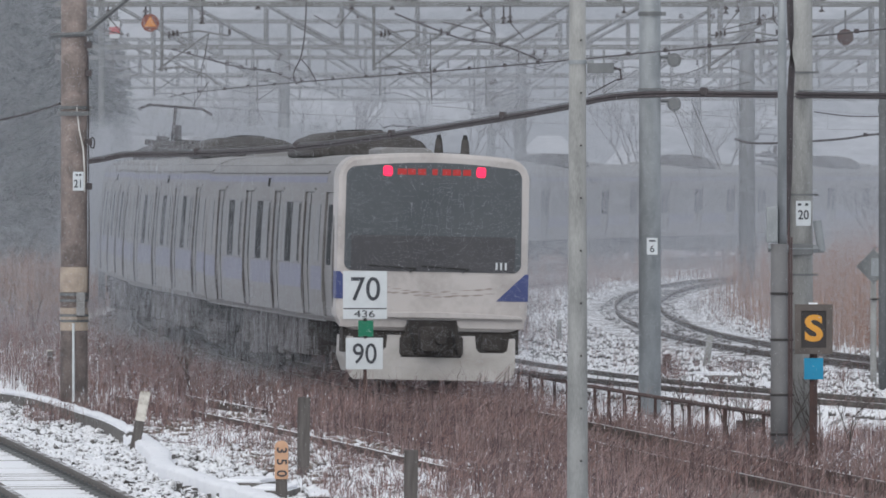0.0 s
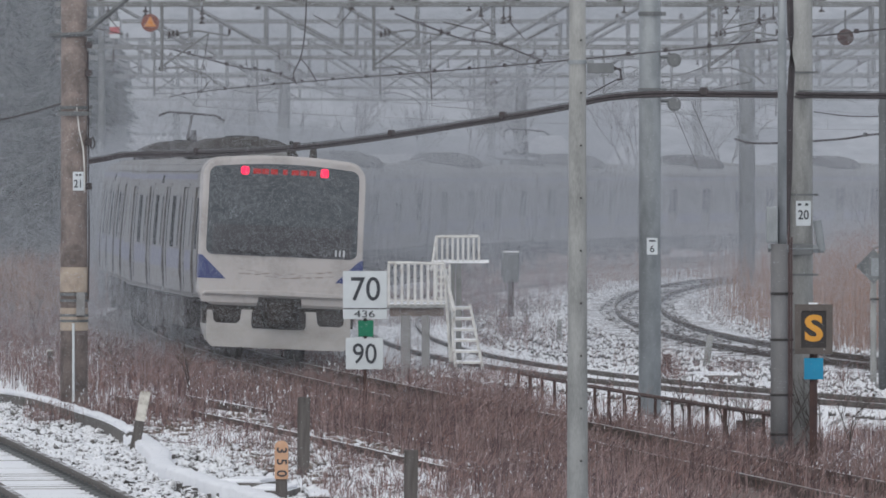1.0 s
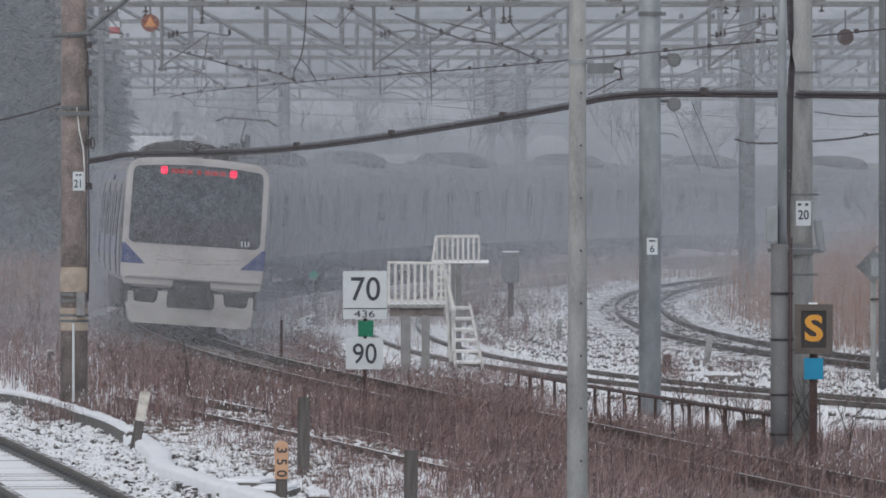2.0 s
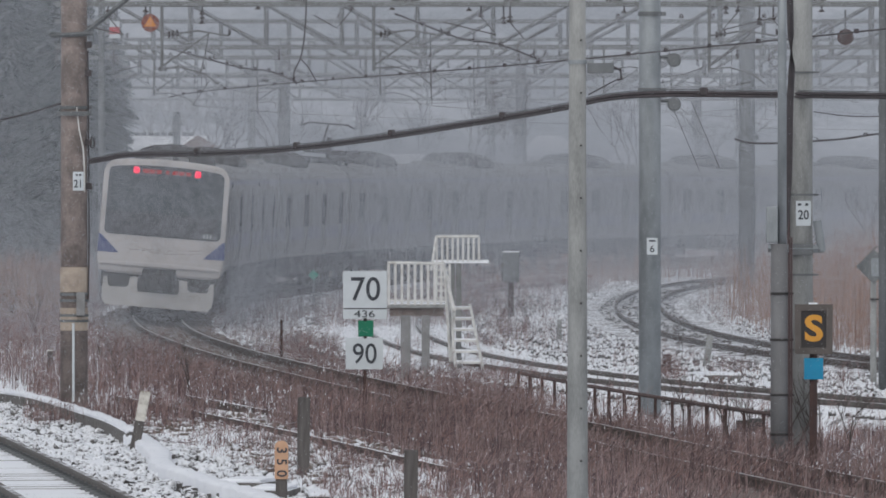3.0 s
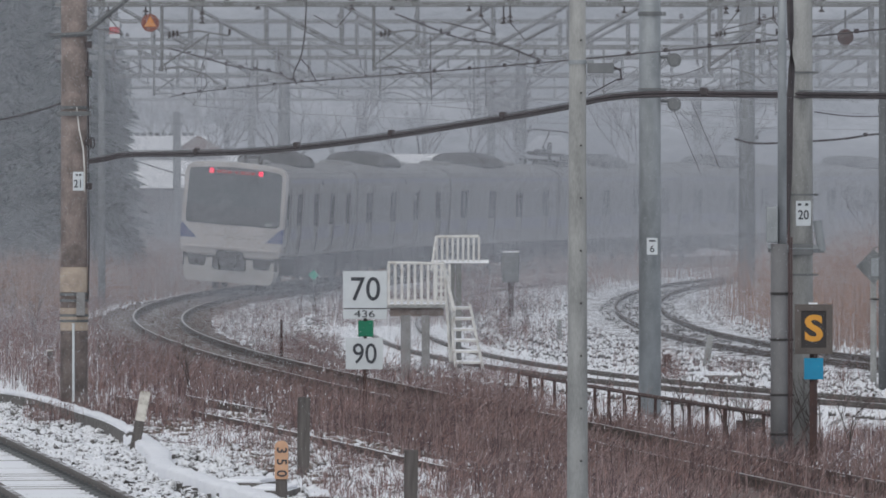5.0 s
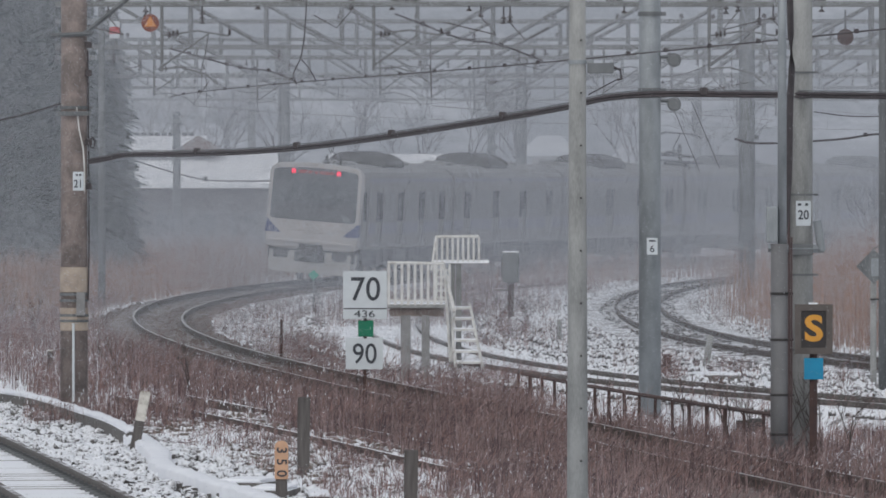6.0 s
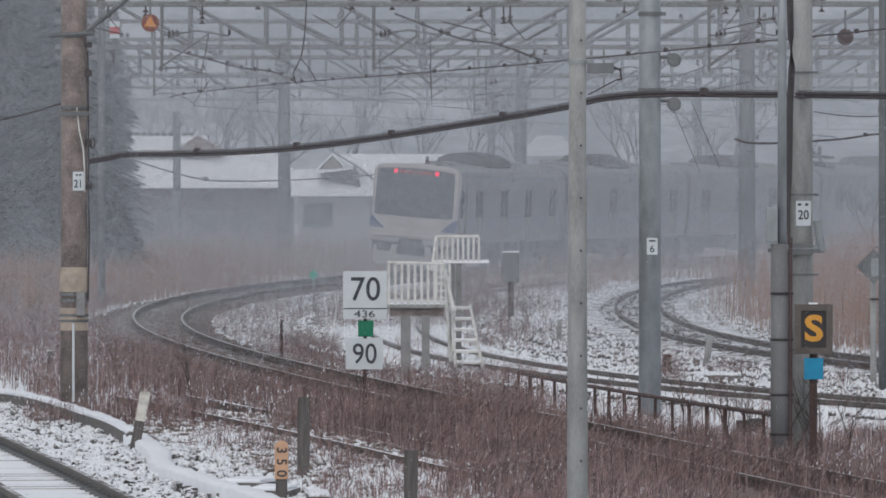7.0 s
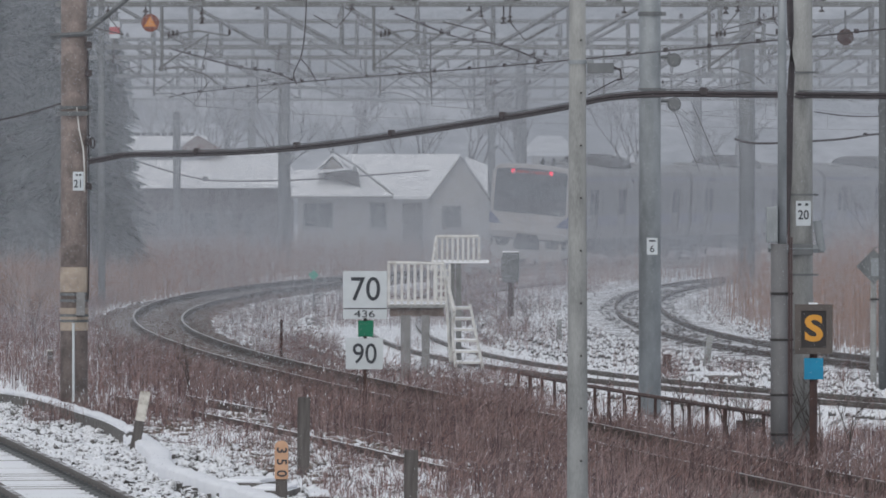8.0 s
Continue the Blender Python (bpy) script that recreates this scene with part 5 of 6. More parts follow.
clipped_cable([(2.1, 155.5, -0.2), (2.76, 156.5, -0.16), (3.43, 156.2, -0.16), (3.95, 161.0, -0.15), (4.3, 166.0, -0.2)], 0.014, "black cable lying in a curve on the snow", CABLE, 99, 0.03)
sl = thing("concrete_slab", 4.7, 136.5, -0.16, "flat concrete slab with a cap of snow between the tracks", "slab", "loose trough lids", rz=12)
part("lid", Shape().box(-0.3, 0.3, -0.6, 0.6, -0.12, 0.05), CONCRETE_SNOW, sl, bevel=0.012)
part("snow_cap", Shape().box(-0.28, 0.27, -0.55, 0.55, 0.05, 0.09), SNOW, sl, bevel=0.03)


def hung_sign(px, py, D, shape, material, label, extra=None):
    s = thing("hung_sign", px, D, py, label, "railway sign")
    part("board", shape, material, s)
    part("strap", Shape().box(-0.02, 0.02, 0.0, 0.02, 0.0, 0.55), GALV_DARK, s)
    return s


s = hung_sign(-8.508, 7.07, 205, Shape().box(-0.13, 0.13, -0.03, 0.0, -0.22, 0.22), WHITE_BOARD, "white plate with a red stripe under a gantry")
part("stripe", Shape().box(-0.132, 0.132, -0.036, -0.03, -0.11, 0.07), RED_PAINT, s, "red stripe")
s = hung_sign(-5.624, 6.246, 152, Shape().rod((0, -0.03, 0), (0, 0, 0), 0.172, 0.172, 28), ORANGE_PAINT, "round orange disc with a lighter triangle")
part("triangle", Shape().prism([(-0.12, -0.07), (0.12, -0.07), (0.0, 0.13)], -0.036, -0.03), ORANGE_LIGHT, s, "light orange triangle")
s = hung_sign(8.137, 6.111, 160, Shape().rod((0, -0.03, 0), (0, 0, 0), 0.165, 0.165, 28), RUST, "round faded red-brown disc")


# ---- houses beyond the line ----
def window(h, x, y, z, w, ht):
    wd = part("window", Shape().box(x - w / 2 - 0.06, x + w / 2 + 0.06, y - 0.05, y + 0.05, z - 0.06, z + ht + 0.06), GREY_PAINT, h)
    part("pane", Shape().box(x - w / 2, x - 0.02, y - 0.06, y - 0.04, z, z + ht), WINDOW_DARK, wd)
    part("pane", Shape().box(x + 0.02, x + w / 2, y - 0.06, y - 0.04, z, z + ht), WINDOW_DARK, wd)
    part("sill", Shape().box(x - w / 2 - 0.1, x + w / 2 + 0.1, y - 0.14, y + 0.02, z - 0.12, z - 0.06), GREY_PAINT, wd)


def pitched_roof(x0, x1, y0, y1, ze, zr, over=0.4, hip=0.0, hip_r=None):
    """A thick pitched roof whose ridge runs along x."""
    ym = (y0 + y1) / 2
    t = 0.22
    hip_r = hip if hip_r is None else hip_r
    vs = []
    for z_off in (0.0, -t):
        vs += [(x0 - over, y0 - over, ze + z_off), (x1 + over, y0 - over, ze + z_off), (x1 + over, y1 + over, ze + z_off), (x0 - over, y1 + over, ze + z_off), (x0 - over + hip, ym, zr + z_off), (x1 + over - hip_r, ym, zr + z_off)]
    fs = [(0, 1, 5, 4), (2, 3, 4, 5), (0, 4, 3), (1, 2, 5), (6, 10, 11, 7), (8, 11, 10, 9), (6, 9, 10), (7, 11, 8), (0, 6, 7, 1), (2, 8, 9, 3), (0, 3, 9, 6), (1, 7, 8, 2)]
    return Shape().add(vs, fs)


def slab(poly, t):
    """A flat polygon with thickness t downwards."""
    n = len(poly)
    return Shape().add(list(poly) + [(x, y, z - t) for x, y, z in poly], [tuple(range(n)), tuple(range(n, 2 * n))[::-1]] + [(i, n + i, n + (i + 1) % n, (i + 1) % n) for i in range(n)])


def build_houses():
    h = thing("house", 0, 335.0, 0, "low plastered house with snow-covered roofs and a gabled wing", "house", "houses beyond the line")
    ze = 2.40
    part("wall", Shape().box(-6.15, -0.25, 0.35, 7.6, -0.5, ze - 0.05), PLASTER, h)
    part("wall", Shape().prism([(-5.6, 3.0), (-3.75, 3.0), (-4.72, 4.02)], 2.3, 7.0), PLASTER_WARM, h, "pale beige gable wall")
    # long main slope, cut by the valley against the lower wing
    part("roof", slab([(-2.10, 0.0, 2.36), (-0.1, 0.0, 2.36), (0.75, 4.2, 4.16), (-4.70, 4.2, 4.16)], 0.14), ROOF_SNOW, h, "snow-covered main roof", bevel=0.04)
    part("roof", slab([(-4.70, 4.22, 4.16), (0.75, 4.22, 4.16), (0.75, 8.2, 2.4), (-6.5, 8.2, 2.4)], 0.14), ROOF_SNOW, h, "snow-covered rear roof")
    part("gable_roof", slab([(-4.72, 2.0, 4.19), (-3.60, 2.0, 3.05), (-3.60, 6.0, 3.05), (-4.72, 6.0, 4.19)], 0.10), ROOF_SNOW, h, "snow on the small gable")
    part("gable_roof", slab([(-5.72, 2.0, 3.20), (-4.72, 2.0, 4.19), (-4.72, 6.0, 4.19), (-5.72, 6.0, 3.20)], 0.10), ROOF_SNOW, h, "snow on the small gable")
    # lower wing with a hipped end
    part("wing_roof", slab([(-6.45, -0.6, 2.40), (-2.15, -0.6, 2.40), (-3.55, 2.0, 3.52), (-6.30, 2.0, 3.50)], 0.14), ROOF_SNOW, h, "snow-covered lower roof", bevel=0.04)
    part("valley_board", Shape().tube([(-2.10, -0.66, 2.42), (-3.62, 1.9, 3.60), (-4.62, 3.6, 4.20)], 0.045, 5), GREY_PAINT, h)
    part("dormer", Shape().prism([(-5.20, 3.36), (-3.62, 3.42), (-3.50, 2.74)], 0.2, 2.0), TIMBER_WALL, h, "dark gablet in the roof")
    part("dormer_roof", slab([(-5.35, 0.1, 3.40), (-3.75, 0.1, 3.60), (-3.75, 2.0, 3.62), (-5.35, 2.0, 3.42)], 0.08), ROOF_SNOW, h, "snow on the gablet")
    part("dormer_finial", Shape().box(-3.80, -3.66, 0.0, 0.2, 3.42, 3.66), GREY_PAINT, h)
    ga, gb, xm, zg = -0.50, 1.93, 0.74, 4.04
    part("wing_wall", Shape().prism([(ga, -0.5), (gb, -0.5), (gb, ze - 0.1), (xm, zg - 0.1), (ga, ze - 0.1)], -1.8, 6.0), PLASTER, h)
    part("gable_slope", slab([(ga - 0.14, -2.0, ze - 0.16), (xm, -2.0, zg + 0.06), (xm, 6.0, zg + 0.06), (ga - 0.14, 6.0, ze - 0.16)], 0.10), ROOF_SNOW, h, "snow-covered gable slope")
    part("gable_slope", slab([(xm, -2.0, zg + 0.06), (gb + 0.14, -2.0, ze - 0.16), (gb + 0.14, 6.0, ze - 0.16), (xm, 6.0, zg + 0.06)], 0.10), ROOF_SNOW, h, "snow-covered gable slope")
    part("verge_board", Shape().tube([(ga - 0.12, -2.05, ze - 0.24), (xm, -2.05, zg - 0.02), (gb + 0.12, -2.05, ze - 0.24)], 0.06, 4), GREY_PAINT, h)
    part("side_roof", slab([(xm + 0.2, 3.0, 4.05), (2.1, 3.0, 3.60), (2.1, 1.0, 2.5), (1.7, 1.0, 2.5)], 0.10), ROOF_SNOW, h, "snow on the far slope")
    for px, w in ((-5.3, 1.2), (-2.75, 0.62)):
        window(h, px, 0.30, 1.05, w, 1.0)
    window(h, 0.37, -1.85, 1.08, 0.75, 0.85)
    dr = part("door", Shape().box(-1.72, -0.86, 0.2, 0.34, -0.4, 2.08), TIMBER_WALL, h, "dark door")
    part("door_handle", Shape().box(-0.98, -0.93, 0.15, 0.2, 0.8, 1.0), GALV, dr)
    part("gutter", Shape().tube([(-6.45, -0.66, ze - 0.08), (-2.1, -0.66, ze - 0.08)], 0.05, 6), GREY_PAINT, h)

    h = thing("house", 0, 345, 0, "dark timber house with a broad snow-covered roof", "house", "houses beyond the line")
    xa, xb = -14.391, -6.383
    ze, zr = 2.887, 4.305
    part("wall", Shape().box(xa + 0.3, xb - 0.3, 0.3, 9.7, -0.5, ze), TIMBER_WALL, h)
    part("roof", pitched_roof(xa, xb, 0.3, 9.7, ze, zr, 0.4, 1.5), ROOF_SNOW, h, "snow-covered roof", bevel=0.05)
    part("upper_wall", Shape().box(-13.725, -10.975, 4.0, 9.0, ze, 4.455), TIMBER_WALL, h)
    ya, yb = -13.8, -10.8
    part("upper_roof", pitched_roof(ya, yb, 3.6, 9.6, 4.305, 5.005, 0.3, 0.0), ROOF_SNOW, h, "snow-covered upper roof")
    gx = -10.819
    part("gable", Shape().prism([(gx - 1.0, 4.302), (gx + 1.2, 4.302), (gx, 5.0)], 3.3, 6.0), GABLE_BROWN, h, "brown boarded gable")
    for k in range(9):
        part("ridge_tile", Shape().rod((ya + 0.3 * k + 0.1, 6.6, 5.005 + 0.05), (ya + 0.3 * k + 0.32, 6.6, 5.005 + 0.05), 0.09, 0.09, 8), AC_GREY, h)
    for px in (-11.927, -10.449, -8.724):
        window(h, px, 0.25, 0.6, 1.2, 1.0)
    # farther houses on the slope, only roofs showing; haze is painted as greyer snow
    for x0, x1, y, ze, zr, lab in ((5.177, 7.817, 480, 4.58, 5.609, "distant house with a pale snowy roof"), (9.89, 12.026, 460, 3.807, 4.924, "distant house with a pale snowy roof"), (21.089, 23.76, 440, 3.223, 4.103, "distant house with a pale snowy roof")):
        h = thing("house", 0, y, 0, lab, "house", "houses beyond the line")
        part("wall", Shape().box(x0 + 0.3, x1 - 0.3, 0.4, 6.6, -0.5, ze), PLASTER, h)
        part("roof", pitched_roof(x0, x1, 0.3, 7.0, ze, zr, 0.4, 1.0), FAR_ROOF, h, "snow-covered roof")
        window(h, (x0 + x1) / 2, 0.35, ze - 1.5, 1.2, 1.0)


build_houses()


# ---- distance: wooded hills, the snowfall's haze painted into their colour ----
def build_hills():
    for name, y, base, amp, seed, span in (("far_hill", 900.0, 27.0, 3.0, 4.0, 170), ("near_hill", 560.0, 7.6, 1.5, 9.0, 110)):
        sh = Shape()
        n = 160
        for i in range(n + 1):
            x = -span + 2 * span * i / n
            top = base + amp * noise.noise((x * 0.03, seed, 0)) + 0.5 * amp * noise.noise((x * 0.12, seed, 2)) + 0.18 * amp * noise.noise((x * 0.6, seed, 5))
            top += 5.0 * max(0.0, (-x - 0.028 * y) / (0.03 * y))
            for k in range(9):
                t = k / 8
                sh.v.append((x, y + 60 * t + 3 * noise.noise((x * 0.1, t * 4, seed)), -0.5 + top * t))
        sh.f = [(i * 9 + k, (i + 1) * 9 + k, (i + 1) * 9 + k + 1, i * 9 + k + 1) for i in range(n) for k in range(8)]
        solid("backdrop", sh, HILL, "wooded hillside with snowfall haze painted into its pale colour", "hill", kind="structure", smooth=True)


build_hills()


# ---- bulk geometry ----
def bulk(name, verts, faces, material, label, category, kind="stuff"):
    """verts: (count, k, 3); faces: index tuples within one piece of k vertices."""
    c, k, _ = verts.shape
    me = bpy.data.meshes.new(name)
    loops = np.concatenate([(np.arange(c)[:, None] * k + np.array(f)).reshape(c, -1) for f in faces], axis=1).astype(np.int32)
    sizes = np.array([len(f) for f in faces], dtype=np.int32)
    totals = np.tile(sizes, c)
    starts = np.concatenate([[0], np.cumsum(totals)[:-1]]).astype(np.int32)
    me.vertices.add(c * k)
    me.vertices.foreach_set("co", verts.reshape(-1).astype(np.float32))
    me.loops.add(loops.size)
    me.loops.foreach_set("vertex_index", loops.reshape(-1))
    me.polygons.add(len(totals))
    me.polygons.foreach_set("loop_start", starts)
    me.polygons.foreach_set("loop_total", totals)
    me.update(calc_edges=True)
    me.materials.append(material)
    return tagged(new(name, me), label, category, kind=kind)


G = np.random.RandomState(11)


def wave(x, y, fx, fy, p):
    """A cheap smooth field in 0..1 for clumping."""
    return 0.5 + 0.25 * np.sin(x * fx + 1.3 * np.sin(y * fy * 0.7 + p)) + 0.25 * np.sin(y * fy + 1.7 * np.sin(x * fx * 0.6 + 2 * p))


def track_x(points, y):
    ys = np.array([p[0].y for p in points])
    return np.interp(y, ys, np.array([p[0].x for p in points]))


def blades(x, y, h, w, z0=-0.32, lean=0.26):
    """Stems in three short joints, each leaning its own way."""
    n = len(x)
    a = G.uniform(0, 2 * np.pi, n)
    ln = G.normal(0, lean, n) * h
    d = G.uniform(0, 2 * np.pi, n)
    wx, wy = np.cos(a) * w * 0.5, np.sin(a) * w * 0.5
    lx, ly = np.cos(d) * ln, np.sin(d) * ln
    v = np.zeros((n, 5, 3))
    for i, (s, t) in enumerate(((-1, 0), (1, 0), (1, 0.55), (-1, 0.55), (0, 1))):
        k = 1.0 if t == 0 else 0.75
        v[:, i, 0] = x + s * wx * k + lx * t ** 1.6
        v[:, i, 1] = y + s * wy * k + ly * t ** 1.6
        v[:, i, 2] = z0 + h * t
    return v


def sprigs(x, y, h, w, z0=-0.32):
    """Side twigs set on stems: short slanting slivers high on the plant."""
    n = len(x)
    d = G.uniform(0, 2 * np.pi, n)
    t0 = G.uniform(0.25, 0.9, n)
    ln = G.uniform(0.10, 0.34, n) * h
    v = np.zeros((n, 3, 3))
    bx, by, bz = x + G.normal(0, 0.03, n), y, z0 + h * t0
    v[:, 0] = np.stack([bx, by, bz], 1)
    v[:, 1] = np.stack([bx + w, by, bz - w * 0.6], 1)
    v[:, 2] = np.stack([bx + np.cos(d) * ln, by + np.sin(d) * ln, bz + ln * G.uniform(0.3, 1.3, n)], 1)
    return v


BLADE_F = [(0, 1, 2, 3), (3, 2, 4)]


def scatter(n, y0, y1, left, right, keep):
    """n random places between two edges of the plan, kept with probability keep(x, y)."""
    y = G.uniform(y0, y1, n)
    l, r = left(y), right(y)
    x = l + (r - l) * G.uniform(0, 1, n)
    k = G.uniform(0, 1, n) < keep(x, y)
    return x[k], y[k]


def weeds(name, label, n, y0, y1, left, right, keep, h0, h1, material=None, w=0.010, twigs=3.0, lean=0.14):
    x, y = scatter(n, y0, y1, left, right, keep)
    h = G.uniform(h0, h1, len(x)) * (0.55 + 0.6 * wave(x, y, 2.1, 0.5, 1.0))
    shades = ((material, 0, len(x)),) if material else ((GRASS, 0, int(len(x) * 0.52)), (GRASS_RUST, int(len(x) * 0.52), int(len(x) * 0.66)), (GRASS_DARK, int(len(x) * 0.66), len(x)))
    for m, a, b in shades:
        xs, ys, hs = x[a:b], y[a:b], h[a:b]
        bulk(name, blades(xs, ys, hs, w * G.uniform(0.6, 1.5, b - a), lean=lean), BLADE_F, m, label, "dry weeds")
        i = G.randint(0, b - a, int((b - a) * twigs))
        bulk(name, sprigs(xs[i], ys[i], hs[i], 0.007), [(0, 1, 2)], m, label, "dry weeds")


MX = lambda y: track_x(MAIN[::1], y)
SX = lambda y: track_x(SECOND, y)
TX = lambda y: track_x(THIRD, y)
OX = lambda y: track_x(OLD, y)
NX = lambda y: track_x(NEAR, y)

LAB = "tangle of dead reddish-brown weeds poking through snow"
# between the disused track and the main line
weeds("dry_weeds", LAB, 4200, 88, 160, lambda y: MX(y) - 2.1, lambda y: MX(y) - 0.75, lambda x, y: 0.3 + 0.7 * wave(x, y, 2.2, 0.4, 0.4), 0.18, 0.52)
weeds("dry_weeds", LAB, 4200, 88, 160, lambda y: MX(y) + 0.75, lambda y: MX(y) + 2.2, lambda x, y: 0.3 + 0.7 * wave(x, y, 2.2, 0.4, 2.4), 0.18, 0.50)
weeds("dry_weeds", LAB, 2700, 96, 178, lambda y: np.minimum(OX(np.minimum(y, 135)) + 0.75, MX(y) - 2.2), lambda y: MX(y) - 1.25, lambda x, y: 0.25 + 0.75 * wave(x, y, 1.3, 0.35, 0.4) ** 3, 0.42, 0.85)
weeds("dry_weeds", LAB, 3600, 88, 142, lambda y: MX(y) - 0.5, lambda y: MX(y) + 0.5, lambda x, y: 0.3 + 0.7 * wave(x, y, 2.2, 0.4, 1.4), 0.2, 0.46)
weeds("dry_weeds", LAB, 2000, 88, 113, lambda y: MX(y) - 0.9, lambda y: MX(y) + 0.9, lambda x, y: 0.25 + 0.75 * wave(x, y, 1.9, 0.5, 2.0), 0.32, 0.68)
weeds("dry_weeds", LAB, 3000, 110, 150, lambda y: MX(y) - 2.7, lambda y: MX(y) - 1.65, lambda x, y: 0.25 + 0.75 * wave(x, y, 1.9, 0.4, 5.0), 0.3, 0.66)
weeds("dry_weeds", LAB, 2600, 88, 114, lambda y: MX(y) + 0.9, lambda y: MX(y) + 2.4, lambda x, y: 0.25 + 0.75 * wave(x, y, 1.7, 0.5, 3.0), 0.2, 0.45)
weeds("dry_weeds", LAB, 3000, 77, 95, lambda y: 0.05 + 0 * y, lambda y: 1.2 + 0 * y, lambda x, y: (0.3 + 0.7 * wave(x, y, 2.0, 0.7, 0.4)) * (1 - 0.9 * np.exp(-((x - 0.15) / 0.3) ** 2 - ((y - 87) / 6) ** 2)), 0.18, 0.5)
weeds("dry_weeds", LAB, 3000, 86, 114, lambda y: MX(y) - 2.1, lambda y: MX(y) - 0.65, lambda x, y: 0.35 + 0.65 * wave(x, y, 1.8, 0.5, 6.0), 0.4, 0.82)
weeds("dry_weeds", LAB, 2600, 79, 100, lambda y: -1.4 + 0 * y, lambda y: 0.3 + 0 * y, lambda x, y: 0.3 + 0.7 * wave(x, y, 2.3, 0.6, 1.4), 0.08, 0.34)
# near bank at the feet of the poles
weeds("dry_weeds", LAB, 9000, 76, 98, lambda y: 0.9 + (y - 76) * 0.02, lambda y: 6.5 + 0 * y, lambda x, y: (0.3 + 0.7 * wave(x, y, 1.1, 0.6, 1.4)) * (1 - 0.9 * np.exp(-((x - 3.4) / 0.3) ** 2 - ((y - 87) / 6) ** 2)), 0.28, 0.66)
weeds("dry_weeds", LAB, 2500, 80, 112, lambda y: OX(y) - 1.2, lambda y: OX(y) + 1.6, lambda x, y: 0.2 + 0.5 * wave(x, y, 1.8, 0.3, 2.2), 0.15, 0.45)
weeds("dry_weeds", LAB, 3200, 97, 111, lambda y: 4.3 + 0 * y, lambda y: 6.9 + 0 * y, lambda x, y: 0.35 + 0.65 * wave(x, y, 1.4, 0.6, 2.0), 0.12, 0.34)
# inside the bend of the siding
weeds("dry_weeds", LAB, 3600, 150, 240, lambda y: TX(y) + 1.3, lambda y: TX(y) + 5.5, lambda x, y: 0.3 + 0.7 * wave(x, y, 1.2, 0.25, 1.0), 0.15, 0.5)
# about the fence and between the main line and the second track
weeds("dry_weeds", LAB, 3800, 92, 165, lambda y: MX(y) + 1.2, lambda y: SX(y) - 1.3, lambda x, y: np.where(y < 104, 0.9, 0.30 + 0.6 * wave(x, y, 1.5, 0.25, 0.2) ** 2), 0.15, 0.5)
weeds("dry_weeds", LAB, 2600, 116, 146, lambda y: SX(y) - 1.9, lambda y: SX(y) - 0.72, lambda x, y: 0.35 + 0.65 * wave(x, y, 1.6, 0.4, 3.1), 0.15, 0.5)
# rough land left of the brown pole, over to the outside of the curve
weeds("dry_weeds", LAB, 4500, 113, 140, lambda y: -0.048 * y - 0.6, lambda y: OX(np.minimum(y, 118)) - 0.4, lambda x, y: 0.3 + 0.7 * wave(x, y, 1.2, 0.4, 0.9), 0.15, 0.5)
weeds("dry_weeds", LAB, 14000, 128, 215, lambda y: -0.062 * y, lambda y: MX(y) - 1.7, lambda x, y: 0.35 + 0.65 * wave(x, y, 0.9, 0.22, 3.0) ** 2, 0.3, 0.8)
weeds("dry_weeds", LAB, 4500, 150, 235, lambda y: MX(y) + 2.2, lambda y: SX(y) - 2.0, lambda x, y: 0.1 + 0.6 * wave(x, y, 1.7, 0.2, 5.0) ** 3, 0.2, 0.6)
weeds("dry_weeds", LAB, 3200, 146, 225, lambda y: MX(y) + 1.15, lambda y: MX(y) + 2.6, lambda x, y: 0.3 + 0.7 * wave(x, y, 1.7, 0.3, 2.0), 0.12, 0.42)
weeds("dry_weeds", LAB, 1500, 96, 116, lambda y: OX(y) + 0.05, lambda y: OX(y) + 0.6, lambda x, y: 0.4 + 0.6 * wave(x, y, 1.7, 0.5, 2.6), 0.25, 0.5)
weeds("dry_weeds", LAB, 1300, 106, 150, lambda y: SX(y) - 1.3, lambda y: SX(y) + 0.9, lambda x, y: 0.2 + 0.8 * wave(x, y, 1.4, 0.35, 2.2) ** 2, 0.25, 0.62)
weeds("dry_weeds", LAB, 1600, 107, 118.2, lambda y: MX(y) - 1.7, lambda y: MX(y) + 1.4, lambda x, y: 0.4 + 0.6 * wave(x, y, 1.6, 0.6, 0.3), 0.4, 0.85)
weeds("dry_weeds", LAB, 5000, 160, 250, lambda y: SX(y) + 1.6, lambda y: TX(y) - 2.0, lambda x, y: 0.1 + 0.7 * wave(x, y, 1.4, 0.2, 1.0) ** 3, 0.3, 0.8)
weeds("dry_weeds", LAB, 5000, 118, 160, lambda y: SX(y) + 1.3, lambda y: TX(y) - 1.6, lambda x, y: 0.04 + 0.3 * wave(x, y, 1.4, 0.3, 2.0) ** 3, 0.2, 0.7)
weeds("dry_weeds", LAB, 5000, 176, 245, lambda y: SX(y) - 1.8, lambda y: SX(y) + 1.9, lambda x, y: 0.9, 0.35, 0.8)
weeds("dry_weeds", LAB, 6500, 82, 118, lambda y: OX(y) - 2.9, lambda y: OX(y) - 0.6, lambda x, y: 0.4 + 0.6 * wave(x, y, 1.6, 0.5, 4.2) ** 2, 0.05, 0.22)
